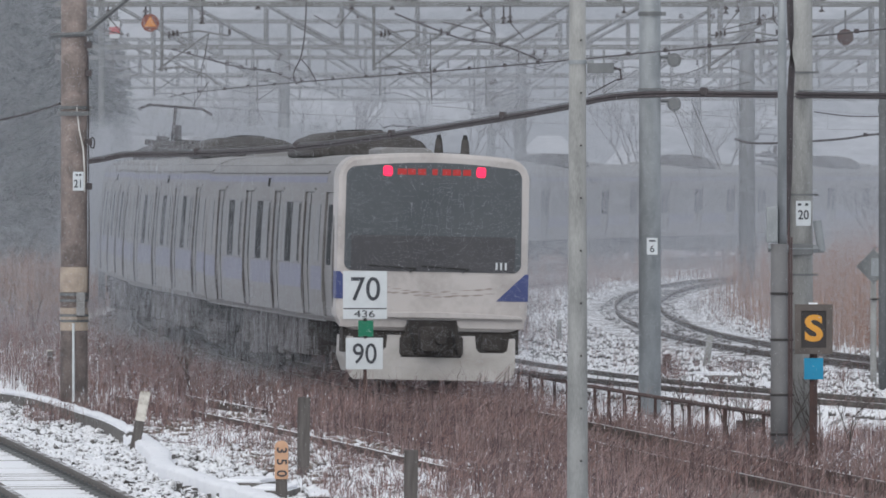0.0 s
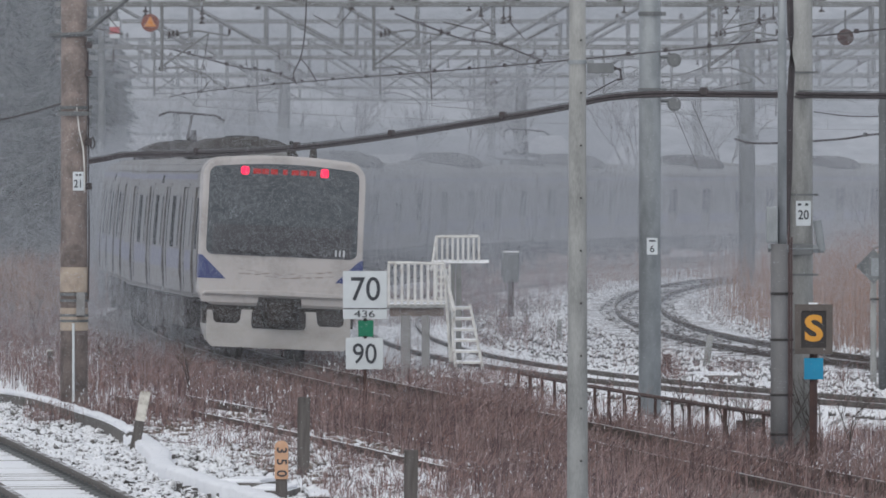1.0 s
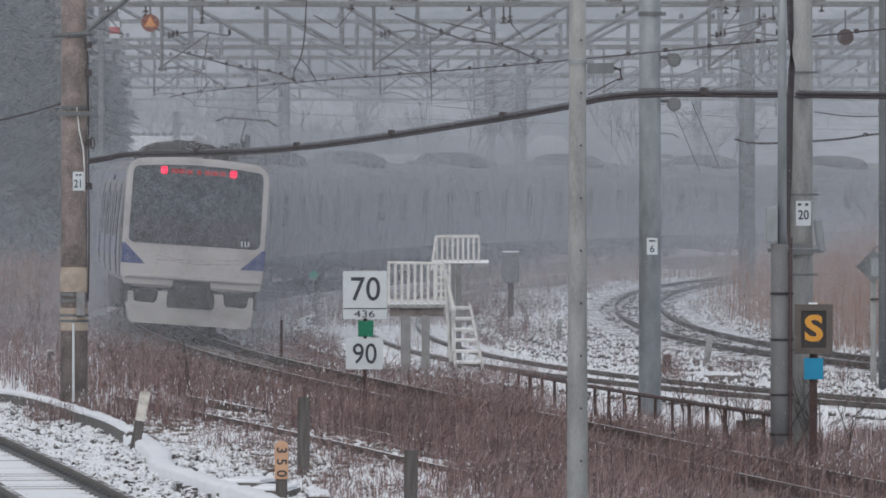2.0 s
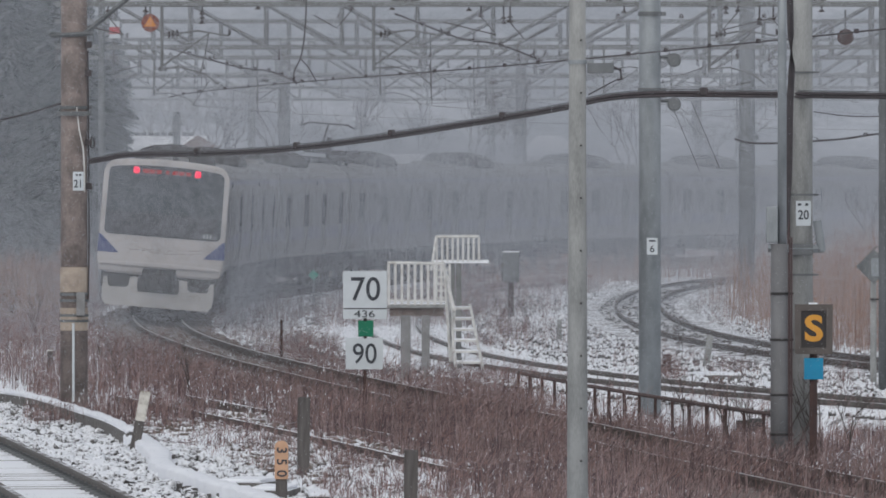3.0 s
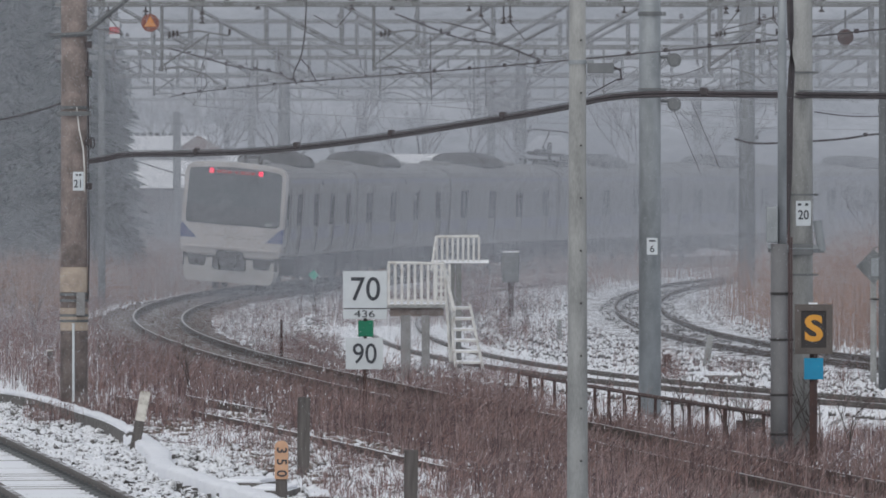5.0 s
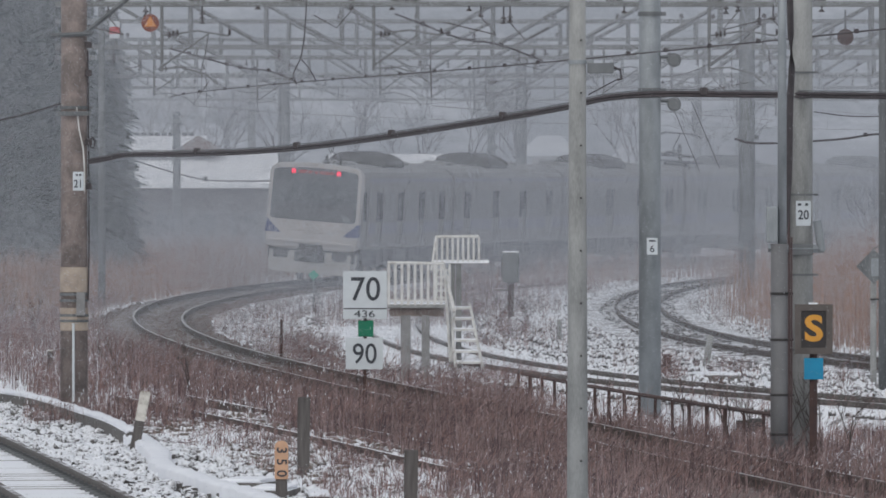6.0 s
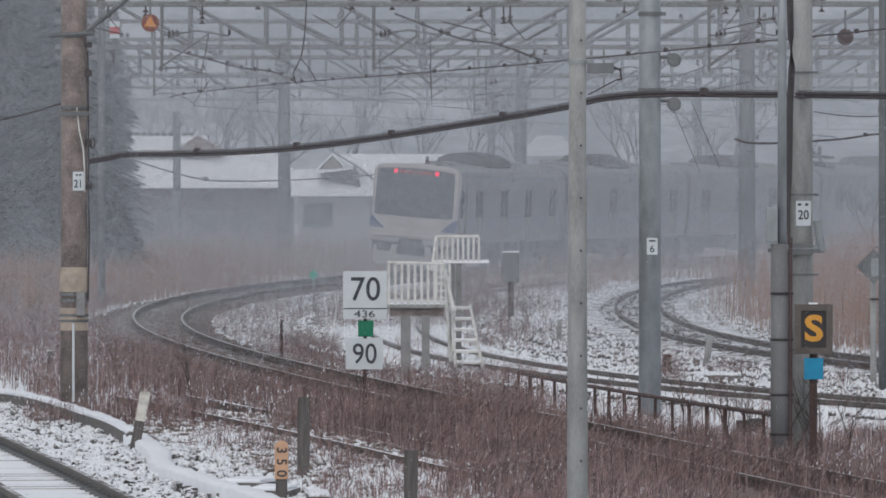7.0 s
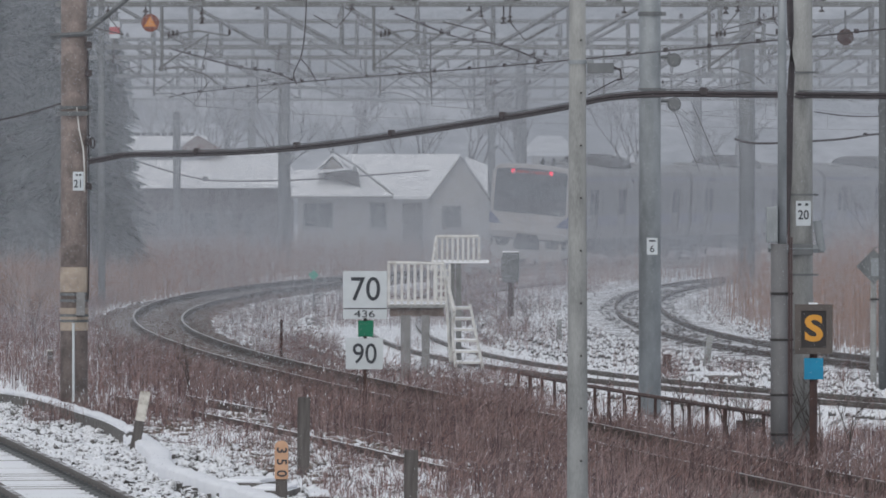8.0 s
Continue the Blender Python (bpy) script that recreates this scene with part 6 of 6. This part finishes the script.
for cx, cy, half, top in ((*(-2.466, 154.137), 0.45, 0.75), (*(-0.55, 157.209), 0.4, 0.7), (*(1.399, 173.333), 0.5, 0.8), (*(0.756, 160.407), 0.3, 0.55), (*(3.805, 135.2), 0.3, 0.6), (*(5.105, 141.254), 0.4, 0.5), (*(-1.1, 112.5), 0.5, 0.95), (*(0.1, 133.5), 0.7, 0.6), (*(-0.4, 134.5), 0.7, 0.85), (*(0.6, 132.0), 0.5, 0.6)):
    weeds("dry_weeds", LAB, 260, cy - 4, cy + 4, lambda y: cx - half + 0 * y, lambda y: cx + half + 0 * y, lambda x, y: 0.2 + 0.8 * wave(x, y, 4.0, 0.8, cx), 0.35, top)
REEDS = "dense stand of dry tan reeds beside the line"
weeds("dry_reeds", REEDS, 30000, 196, 332, lambda y: -0.064 * y, lambda y: MX(y) - 2.6, lambda x, y: 0.35 + 0.65 * wave(x, y, 0.5, 0.12, 3.3), 0.7, 1.7, REED, 0.018, 0.8)
weeds("dry_reeds", REEDS, 34000, 146, 330, lambda y: TX(y) + 1.6, lambda y: 0.062 * y + 0.5, lambda x, y: (0.4 + 0.6 * wave(x, y, 0.6, 0.14, 0.7)) * np.clip((x - TX(y) - 1.6) / 3.5, 0.04, 1), 0.7, 2.2, REED, 0.016, 0.8)
weeds("dry_reeds", REEDS, 16000, 245, 330, lambda y: MX(y) + 3.0, lambda y: np.maximum(MX(y) + 4, 0.06 * y), lambda x, y: 0.1 + 0.7 * wave(x, y, 0.6, 0.14, 2.7) ** 2, 0.5, 1.3, REED, 0.018, 0.8)


# ---- crusts of snow caught among the stalks ----
def snow_crusts(n, y0, y1, left, right, z0, z1, size=0.0058):
    x, y = scatter(n, y0, y1, left, right, lambda x, y: wave(x, y, 1.6, 0.5, 1.1) ** 3)
    n = len(x)
    z, r, a = G.uniform(z0, z1, n), size * np.exp(G.normal(0, 0.45, n)), G.uniform(0, 2 * np.pi, n)
    v = np.zeros((n, 3, 3))
    for i in range(3):
        t = a + i * 2 * np.pi / 3
        v[:, i] = np.stack([x + 0.75 * r * np.cos(t), y + r * np.sin(t), z + 3.2 * r * np.sin(t)], 1)
    bulk("snow_crust", v, [(0, 1, 2)], SNOW, "crumbs of snow caught on dead weeds", "snow")


snow_crusts(18000, 88, 150, lambda y: MX(y) - 2.8, lambda y: MX(y) + 2.6, -0.28, 0.06, 0.0046)
snow_crusts(11000, 76, 97, lambda y: 0.3 + 0 * y, lambda y: 6.3 + 0 * y, -0.28, 0.05, 0.0036)
snow_crusts(8500, 113, 200, lambda y: -0.06 * y, lambda y: MX(y) - 1.6, -0.28, 0.15, 0.0072)


# ---- ballast stones: flat-topped broken rock, each tilted its own way ----
def stones(name, label, n, y0, y1, left, right, keep, z, material, size=(0.035, 0.075)):
    x, y = scatter(n, y0, y1, left, right, keep)
    n = len(x)
    r = G.uniform(size[0], size[1], n)
    hgt = r * G.uniform(0.12, 0.6, n)
    a = G.uniform(0, 2 * np.pi, n)
    tx, ty = G.normal(0, 0.28, n), G.normal(0, 0.28, n)
    v = np.zeros((n, 8, 3))
    zz = z(x, y) if callable(z) else np.full(n, z)
    for i in range(4):
        ang = a + i * np.pi / 2 + G.normal(0, 0.25, n)
        rb, rt = r * G.uniform(0.8, 1.3, n), r * G.uniform(0.4, 0.95, n)
        v[:, i] = np.stack([x + rb * np.cos(ang), y + rb * np.sin(ang), zz - 0.05], 1)
        px, py = rt * np.cos(ang), rt * np.sin(ang)
        v[:, 4 + i] = np.stack([x + px, y + py, zz + hgt + px * tx + py * ty], 1)
    bulk(name, v, [(4, 5, 6, 7), (0, 1, 5, 4), (1, 2, 6, 5), (2, 3, 7, 6), (3, 0, 4, 7)], material, label, "ballast")


SN = "broken ballast stones dusted with snow"
off_rails = lambda cx: (lambda x, y: np.where(np.abs(np.abs(x - cx(y)) - 0.5655) < 0.12, 0.0, 1.0))
stones("ballast_stones", SN, 4200, 78, 132, lambda y: NX(y) + 0.65, lambda y: NX(y) + 3.3, lambda x, y: 0.9, lambda x, y: np.where(x - NX(y) < 1.6, -0.15, -0.26), STONE, (0.045, 0.10))
stones("ballast_stones", SN, 900, 78, 125, lambda y: NX(y) - 0.5, lambda y: NX(y) + 0.5, lambda x, y: 0.3, -0.16, STONE, (0.03, 0.05))
stones("ballast_stones", SN, 6000, 105, 200, lambda y: SX(y) - 2.2, lambda y: SX(y) + 2.4, lambda x, y: 0.85 * off_rails(SX)(x, y), -0.09, STONE_SNOWY, (0.028, 0.062))
stones("ballast_stones", SN, 14000, 118, 262, lambda y: TX(y) - 3.6, lambda y: TX(y) + 2.4, lambda x, y: np.where(np.abs(x - TX(y)) < 0.95, 0.0, 0.8), -0.13, STONE_SNOWY, (0.03, 0.062))
stones("ballast_stones", "sooty ballast stones between siding rails", 2600, 118, 262, lambda y: TX(y) - 0.95, lambda y: TX(y) + 0.95, lambda x, y: off_rails(TX)(x, y), -0.13, STONE_DARK, (0.045, 0.09))
stones("ballast_stones", "brown ballast stones beside worn rails", 7000, 105, 300, lambda y: MX(y) - 1.6, lambda y: MX(y) + 1.2, lambda x, y: 0.85 * off_rails(MX)(x, y), -0.18, STONE_BARE, (0.05, 0.10))
stones("ballast_stones", SN, 11000, 140, 262, lambda y: MX(y) + 1.25, lambda y: np.minimum(SX(np.minimum(y, 225)) - 1.6, MX(y) + 8), lambda x, y: 0.8, -0.28, STONE_SNOWY, (0.04, 0.085))
stones("ballast_stones", SN, 10000, 148, 240, lambda y: MX(y) + 1.25, lambda y: MX(y) + 7.0, lambda x, y: 0.35 + 0.6 * wave(x, y, 1.2, 0.3, 1.0), -0.26, STONE, (0.05, 0.11))
stones("ballast_stones", "frozen clods and stones dusted with snow", 5000, 80, 120, lambda y: OX(y) - 2.6, lambda y: OX(y) + 0.7, lambda x, y: 0.2 + 0.4 * wave(x, y, 2.0, 0.4, 1.0), -0.3, CLOD, (0.05, 0.11))


# ---- trees ----
def conifer(x, y, h, spread, seed):
    t = thing("conifer", x, y, 0, "dark snow-dusted conifer half hidden by haze", "tree", "conifers beyond the line")
    part("trunk", Shape().rod((0, 0, -0.5), (0, 0, h * 0.95), 0.28, 0.04, 10), BARK, t)
    R = np.random.RandomState(seed)
    n = 4200
    f = R.uniform(0.05, 1.0, n) ** 0.8
    a = np.round(R.uniform(0, 1, n) * 11) / 11 * 2 * np.pi + f * 9 + R.normal(0, 0.13, n)
    bough = R.uniform(0.2, 1.2, (12, 40))[np.round((a - f * 9) / (2 * np.pi) * 11).astype(int) % 12, (f * 26).astype(int)]
    rad = spread * (1.02 - f) ** 0.8 * R.uniform(0.1, 1.0, n) ** 0.6 * bough
    cx, cy = np.cos(a) * rad, np.sin(a) * rad
    cz = 0.6 + f * (h - 0.6) - 0.28 * rad + R.normal(0, 0.08, n)
    v = np.zeros((n, 4, 3))
    s = R.uniform(0.10, 0.24, n)
    d1 = np.stack([np.cos(a), np.sin(a), np.full(n, -0.35)], 1) * (s * 1.9)[:, None]
    d2 = np.stack([-np.sin(a), np.cos(a), R.normal(0, 0.4, n)], 1) * (s * 0.55)[:, None]
    c = np.stack([cx, cy, cz], 1)
    v[:, 0], v[:, 1], v[:, 2], v[:, 3] = c - d1, c + d2, c + d1, c - d2
    ob = bulk("crown", v, [(0, 1, 2, 3)], NEEDLE, "", "", "")
    ob.parent = t
    return t


def bare_tree(x, y, h, seed, depth=5, r=0.11, name="bare_tree", lab="leafless tree with fine dark twigs", twig=None):
    t = thing(name, x, y, 0, lab, "tree", "leafless trees")
    rnd = random.Random(seed)
    trunk, twigs, twig = Shape(), Shape(), twig or TWIG

    def grow(p, d, ln, rad, k):
        q = p + d * ln
        (trunk if k >= depth - 1 else twigs).rod(p, q, rad, rad * 0.72, 6 if k >= depth - 1 else 3)
        if k == 0:
            return
        for i in range(3 if k > 1 else 2):
            e = (d + Vector((rnd.uniform(-0.7, 0.7), rnd.uniform(-0.7, 0.7), rnd.uniform(-0.1, 0.45)))).normalized()
            grow(p.lerp(q, rnd.uniform(0.55, 1.0)), e, ln * rnd.uniform(0.6, 0.82), rad * 0.6, k - 1)

    grow(Vector((0, 0, -0.4)), Vector((rnd.uniform(-0.1, 0.1), 0, 1)).normalized(), h * 0.36, r, depth)
    part("trunk", trunk, BARK, t)
    part("crown", twigs, twig, t, "fine bare twigs")
    return t


for k, (px, D, hh, sp) in enumerate(((-12.6, 300, 9.3, 1.5), (-11.939, 248, 10.5, 2.3), (-13.697, 251, 10.1, 2.3), (-12.1, 265, 9.7, 1.6), (-15.493, 257, 10.5, 2.3), (-13.815, 269, 10.1, 2.3), (-11.8, 275, 7.2, 1.1), (-14.215, 246, 2.9, 1.6), (-12.985, 246, 2.5, 1.5), (-12.343, 249, 3.0, 1.6), (-11.186, 247, 2.4, 1.3), (-10.257, 248, 2.2, 1.2))):
    conifer(px, D, hh, sp, 20 + k)
for k, (px, D, hh) in enumerate(((-1.8, 396, 8.6), (-8.142, 322, 3.2), (16.2, 300, 3.6), (-11.0, 398, 9.6), (-8.2, 402, 10.0), (-5.0, 396, 10.4), (1.3, 404, 10.2), (4.0, 398, 9.2), (9.4, 400, 9.8), (14.5, 402, 9.8))):
    bare_tree(px, D, hh, 40 + k, 5, 0.035 + 0.009 * hh)
for k, (px, D, hh) in enumerate(((-13.1, 364, 10.0), (-11.6, 368, 9.4))):
    bare_tree(px, D, hh, 140 + k, 6, 0.1, lab="leafless tree with pale snow-laden twigs", twig=TWIG_SNOW)
for k, (px, D, hh) in enumerate(((-4.151, 128, 1.3), (3.759, 104, 1.2), (4.134, 106, 1.1), (4.697, 98, 1.5), (5.114, 100, 1.4), (3.408, 112, 1.2), (-5.583, 135, 1.3), (-8.791, 170, 1.6), (-10.096, 185, 1.9), (-9.914, 200, 1.8), (-3.04, 190, 1.2), (1.221, 178, 1.3), (1.963, 182, 1.0), (0.688, 172, 1.1))):
    bare_tree(px, D, hh, 70 + k, 4, 0.013, "shrub", "leafless shrub with thin brown twigs")


# ---- the snowfall that thickens with distance ----
def build_snowfall():
    near, far, sink = 130.0, 392.0, 1.2
    count = 1500000
    # even cover: nearer flakes are drawn finer and shorter, so more of them
    d = np.linspace(near, far, 600)
    cum = np.cumsum((3.9 + sink + 0.0225 * d) / d)
    y = np.interp(G.uniform(0, cum[-1], count), cum, d)
    x = G.uniform(-1, 1, count) * (0.060 * y)
    z = -0.3 + G.uniform(0, 1, count) * (3.9 + sink + 0.0225 * y)
    low = G.uniform(0, 1, count) < np.interp(y, (190, 270), (0.08, 0.22))
    z = np.where(low, -0.4 + 3.0 * G.beta(1.0, 1.5, count), z)
    # drifting flakes, each drawn out into the thin streak that it swirls along
    w = 0.00084 / 230 * y * G.uniform(0.7, 1.3, count)
    ln = 0.62 / 230 * y * G.uniform(0.6, 1.4, count)
    way = G.uniform(0, 2 * np.pi, count)
    v = np.zeros((count, 3, 3))
    v[:, 0] = np.stack([x, y, z], 1)
    v[:, 1] = np.stack([x + w * np.sin(way), y + w * G.normal(0, 0.4, count), z - w * np.cos(way)], 1)
    v[:, 2] = np.stack([x + np.cos(way) * ln, y + G.normal(0, 0.1, count) * ln, z + np.sin(way) * ln], 1)
    bulk_a = bulk("falling_snow", v, [(0, 1, 2)], FLAKE, "veil of fine swirling snow in the distance", "snow")
    # small flakes about the near end of the train
    n = 26000
    y = G.uniform(117.5, 139.0, n)
    x = G.uniform(-1, 1, n) * (0.060 * y)
    z = -0.3 + G.uniform(0, 1, n) * (3.9 + 1.2 + 0.0225 * y)
    way, w, ln = G.normal(-1.75, 0.35, n), 0.0075 * G.uniform(0.5, 1.5, n), 0.018 * G.uniform(0.5, 1.5, n)
    v = np.zeros((n, 3, 3))
    v[:, 0] = np.stack([x, y, z], 1)
    v[:, 1] = np.stack([x + w * np.sin(way), y, z - w * np.cos(way)], 1)
    v[:, 2] = np.stack([x + np.cos(way) * ln, y + G.normal(0, 0.1, n) * ln, z + np.sin(way) * ln], 1)
    bulk_b = bulk("falling_snow", v, [(0, 1, 2)], FLAKE, "veil of fine swirling snow near the train", "snow")
    # single flakes nearer by
    n = 50000
    d = np.linspace(74.0, 121.0, 100)
    y = np.interp(G.uniform(0, 1, n) ** 0.8, np.linspace(0, 1, 100), d)
    x = G.uniform(-1, 1, n) * (0.060 * y)
    z = -0.3 + G.uniform(0, 1, n) * (3.9 + 2.6 + 0.0225 * y)
    r = 0.0042 / 105 * y * np.exp(G.normal(0, 0.3, n))
    a0, tilt = G.uniform(0, 2 * np.pi, n), G.normal(0, 0.6, n)
    v = np.zeros((n, 3, 3))
    for i in range(3):
        a = a0 + i * 2 * np.pi / 3
        v[:, i] = np.stack([x + r * np.cos(a), y + r * np.sin(a) * np.sin(tilt), z + r * np.sin(a) * np.cos(tilt)], 1)
    return bulk_a, bulk_b, bulk("falling_snow", v, [(0, 1, 2)], FLAKE, "fine snowflakes falling before the train", "snow")


SNOWFALL, SWIRL, FLAKES = build_snowfall()


def build_plume():
    """Powder snow whirled up behind the last car; its own y runs along the track, 0 at its head."""
    n = 40000
    y = -np.abs(G.normal(0, 8.0, n)) - 0.6
    x = G.normal(0.0, 2.2, n)
    z = -0.1 + 4.7 * G.beta(1.0, 2.1, n)
    way, w, ln = G.uniform(0, 2 * np.pi, n), 0.0008 * G.uniform(0.7, 1.3, n), 0.20 * G.uniform(0.6, 1.4, n)
    v = np.zeros((n, 3, 3))
    v[:, 0] = np.stack([x, y, z], 1)
    v[:, 1] = np.stack([x + w * np.sin(way), y, z - w * np.cos(way)], 1)
    v[:, 2] = np.stack([x + np.cos(way) * ln, y + G.normal(0, 0.2, n) * ln, z + np.sin(way) * ln], 1)
    return bulk("snow_plume", v, [(0, 1, 2)], FLAKE, "powder snow whirled up behind the train", "snow")


PLUME = build_plume()


def build_dust(n, top, over, wide=1.0, foot=1.0):
    """Powder snow drawn along both flanks of a carriage, and a share of it over the roof, in the carriage's own space."""
    x = G.choice((-1.0, 1.0), n) * (1.52 + np.abs(G.normal(0, 0.45, n)))
    y = G.uniform(-10.0, 10.0, n)
    z = foot + (top - foot) * G.beta(1.2, 1.3, n)
    roof = G.uniform(0, 1, n) < over
    x = np.where(roof, G.uniform(-1.5, 1.5, n), x)
    z = np.where(roof, G.uniform(3.75, 4.7, n), z)
    way, w, ln = G.uniform(0, 2 * np.pi, n), 0.0021 * wide * G.uniform(0.7, 1.3, n), 0.36 * G.uniform(0.6, 1.4, n)
    v = np.zeros((n, 3, 3))
    v[:, 0] = np.stack([x, y, z], 1)
    v[:, 1] = np.stack([x + w * np.sin(way), y, z - w * np.cos(way)], 1)
    v[:, 2] = np.stack([x, y + np.cos(way) * ln, z + np.sin(way) * ln * np.where(roof, 0.3, 1.0)], 1)
    return bulk("snow_dust", v, [(0, 1, 2)], FLAKE, "powder snow drawn along the carriage sides", "snow")


REAR_DUST = build_dust(3000, 3.9, 0.0)
DUST = [build_dust(13000, 3.9, 0.0)]
for k in range(6):
    if k == 1:
        DUST.append(build_dust(50000, 4.4, 0.25, 1.5))
        continue
    ob = new("snow_dust", DUST[0 if k == 0 else 2].data)
    tagged(ob, "powder snow drawn along the carriage sides", "snow", kind="stuff")
    DUST.append(ob)


LOW_DUST = [build_dust(6500, 1.35, 0.0, 1.0, -0.1)]
LOW_DUST.append(new("snow_dust", LOW_DUST[0].data))
tagged(LOW_DUST[1], "powder snow whirled about the wheels", "snow", kind="stuff")


# ---- the broken stones that lie nearest, one by one ----
def near_stones():
    bed = next(o for o in bpy.data.objects if o.name.startswith("ballast_bed") and "near track" in o["label"])
    rnd = random.Random(31)
    kinds = []
    for k in range(8):
        sh = Shape()
        r = 0.032 + 0.004 * k
        base = [(r * rnd.uniform(0.8, 1.3) * math.cos(a), r * rnd.uniform(0.8, 1.3) * math.sin(a)) for a in (0.2, 1.3, 2.6, 3.7, 5.0)]
        tilt = rnd.uniform(-0.4, 0.4)
        h = r * rnd.uniform(0.5, 1.0)
        sh.v = [(x, y, -0.05) for x, y in base] + [(x * 0.65, y * 0.65, h + tilt * x) for x, y in base]
        sh.f = [(i, (i + 1) % 5, 5 + (i + 1) % 5, 5 + i) for i in range(5)] + [(5, 6, 7, 8, 9), (4, 3, 2, 1, 0)]
        kinds.append(sh.mesh("stone", STONE))
    for k in range(160):
        y = rnd.uniform(81, 92)
        off = rnd.uniform(0.7, 2.4)
        ob = new("stone", kinds[k % 8])
        ob.parent = bed
        ob.matrix_world = pose(x_of(NEAR, y) + off, y, -0.16 if off < 1.5 else -0.16 - 0.12 * min(1.0, (off - 1.5) / 0.5), 0, 0, rnd.uniform(0, 360))


near_stones()


# ---- clips that hold the near rails to their sleepers ----
def near_clips():
    rails = [o for o in bpy.data.objects if o.name.split(".")[0] == "rail" and o.parent and o.parent.get("label", "").startswith("near track")]
    clip = Shape().box(-0.13, 0.13, -0.05, 0.05, -0.15, -0.095).box(-0.045, 0.045, -0.07, 0.07, -0.095, -0.075).mesh("rail_clip", GALV_DARK)
    for rl, side in zip(rails, (-0.5655, 0.5655)):
        for k in range(58):
            y = 76.3 + 0.62 * k
            ob = new("rail_clip", clip)
            ob.parent = rl
            ob.matrix_world = pose(x_of(NEAR, y) + side, y, 0)


near_clips()


def motions():
    """The train draws away round the curve; the snow sinks slowly."""
    for k, car in enumerate(TRAIN):
        walk(car, [(0.5 * i, car_pose(travelled(0.5 * i) + 20.0 * k)) for i in range(17)])
    walk(REAR_DUST, [(0.5 * i, car_pose(travelled(0.5 * i))) for i in range(17)])
    for k, ob in enumerate(DUST):
        walk(ob, [(0.5 * i, car_pose(travelled(0.5 * i) + 20.0 * (k + 1))) for i in range(17)])
    for k, ob in enumerate(LOW_DUST):
        walk(ob, [(0.5 * i, car_pose(travelled(0.5 * i) + 20.0 * k)) for i in range(17)])
    walk(FLAKES, [(0.0, pose(0, 0, 0)), (4.0, pose(0.2, 0, -1.25)), (8.0, pose(0.4, 0, -2.5))])
    walk(SWIRL, [(0.0, pose(0, 0, 0)), (4.0, pose(0.15, 0, -0.55)), (8.0, pose(0.3, 0, -1.1))])
    lag = [14, 11, 7.5, 4, 2, 0.5, -0.3, -0.8] + [-1.2] * 9
    walk(PLUME, [(0.5 * i, car_pose(travelled(0.5 * i) + lag[i] - 9.8)) for i in range(17)])
    walk(SNOWFALL, [(0.0, pose(0, 0, 0)), (4.0, pose(0.3, 0, -0.12)), (8.0, pose(0.6, 0, -0.24))])


motions()
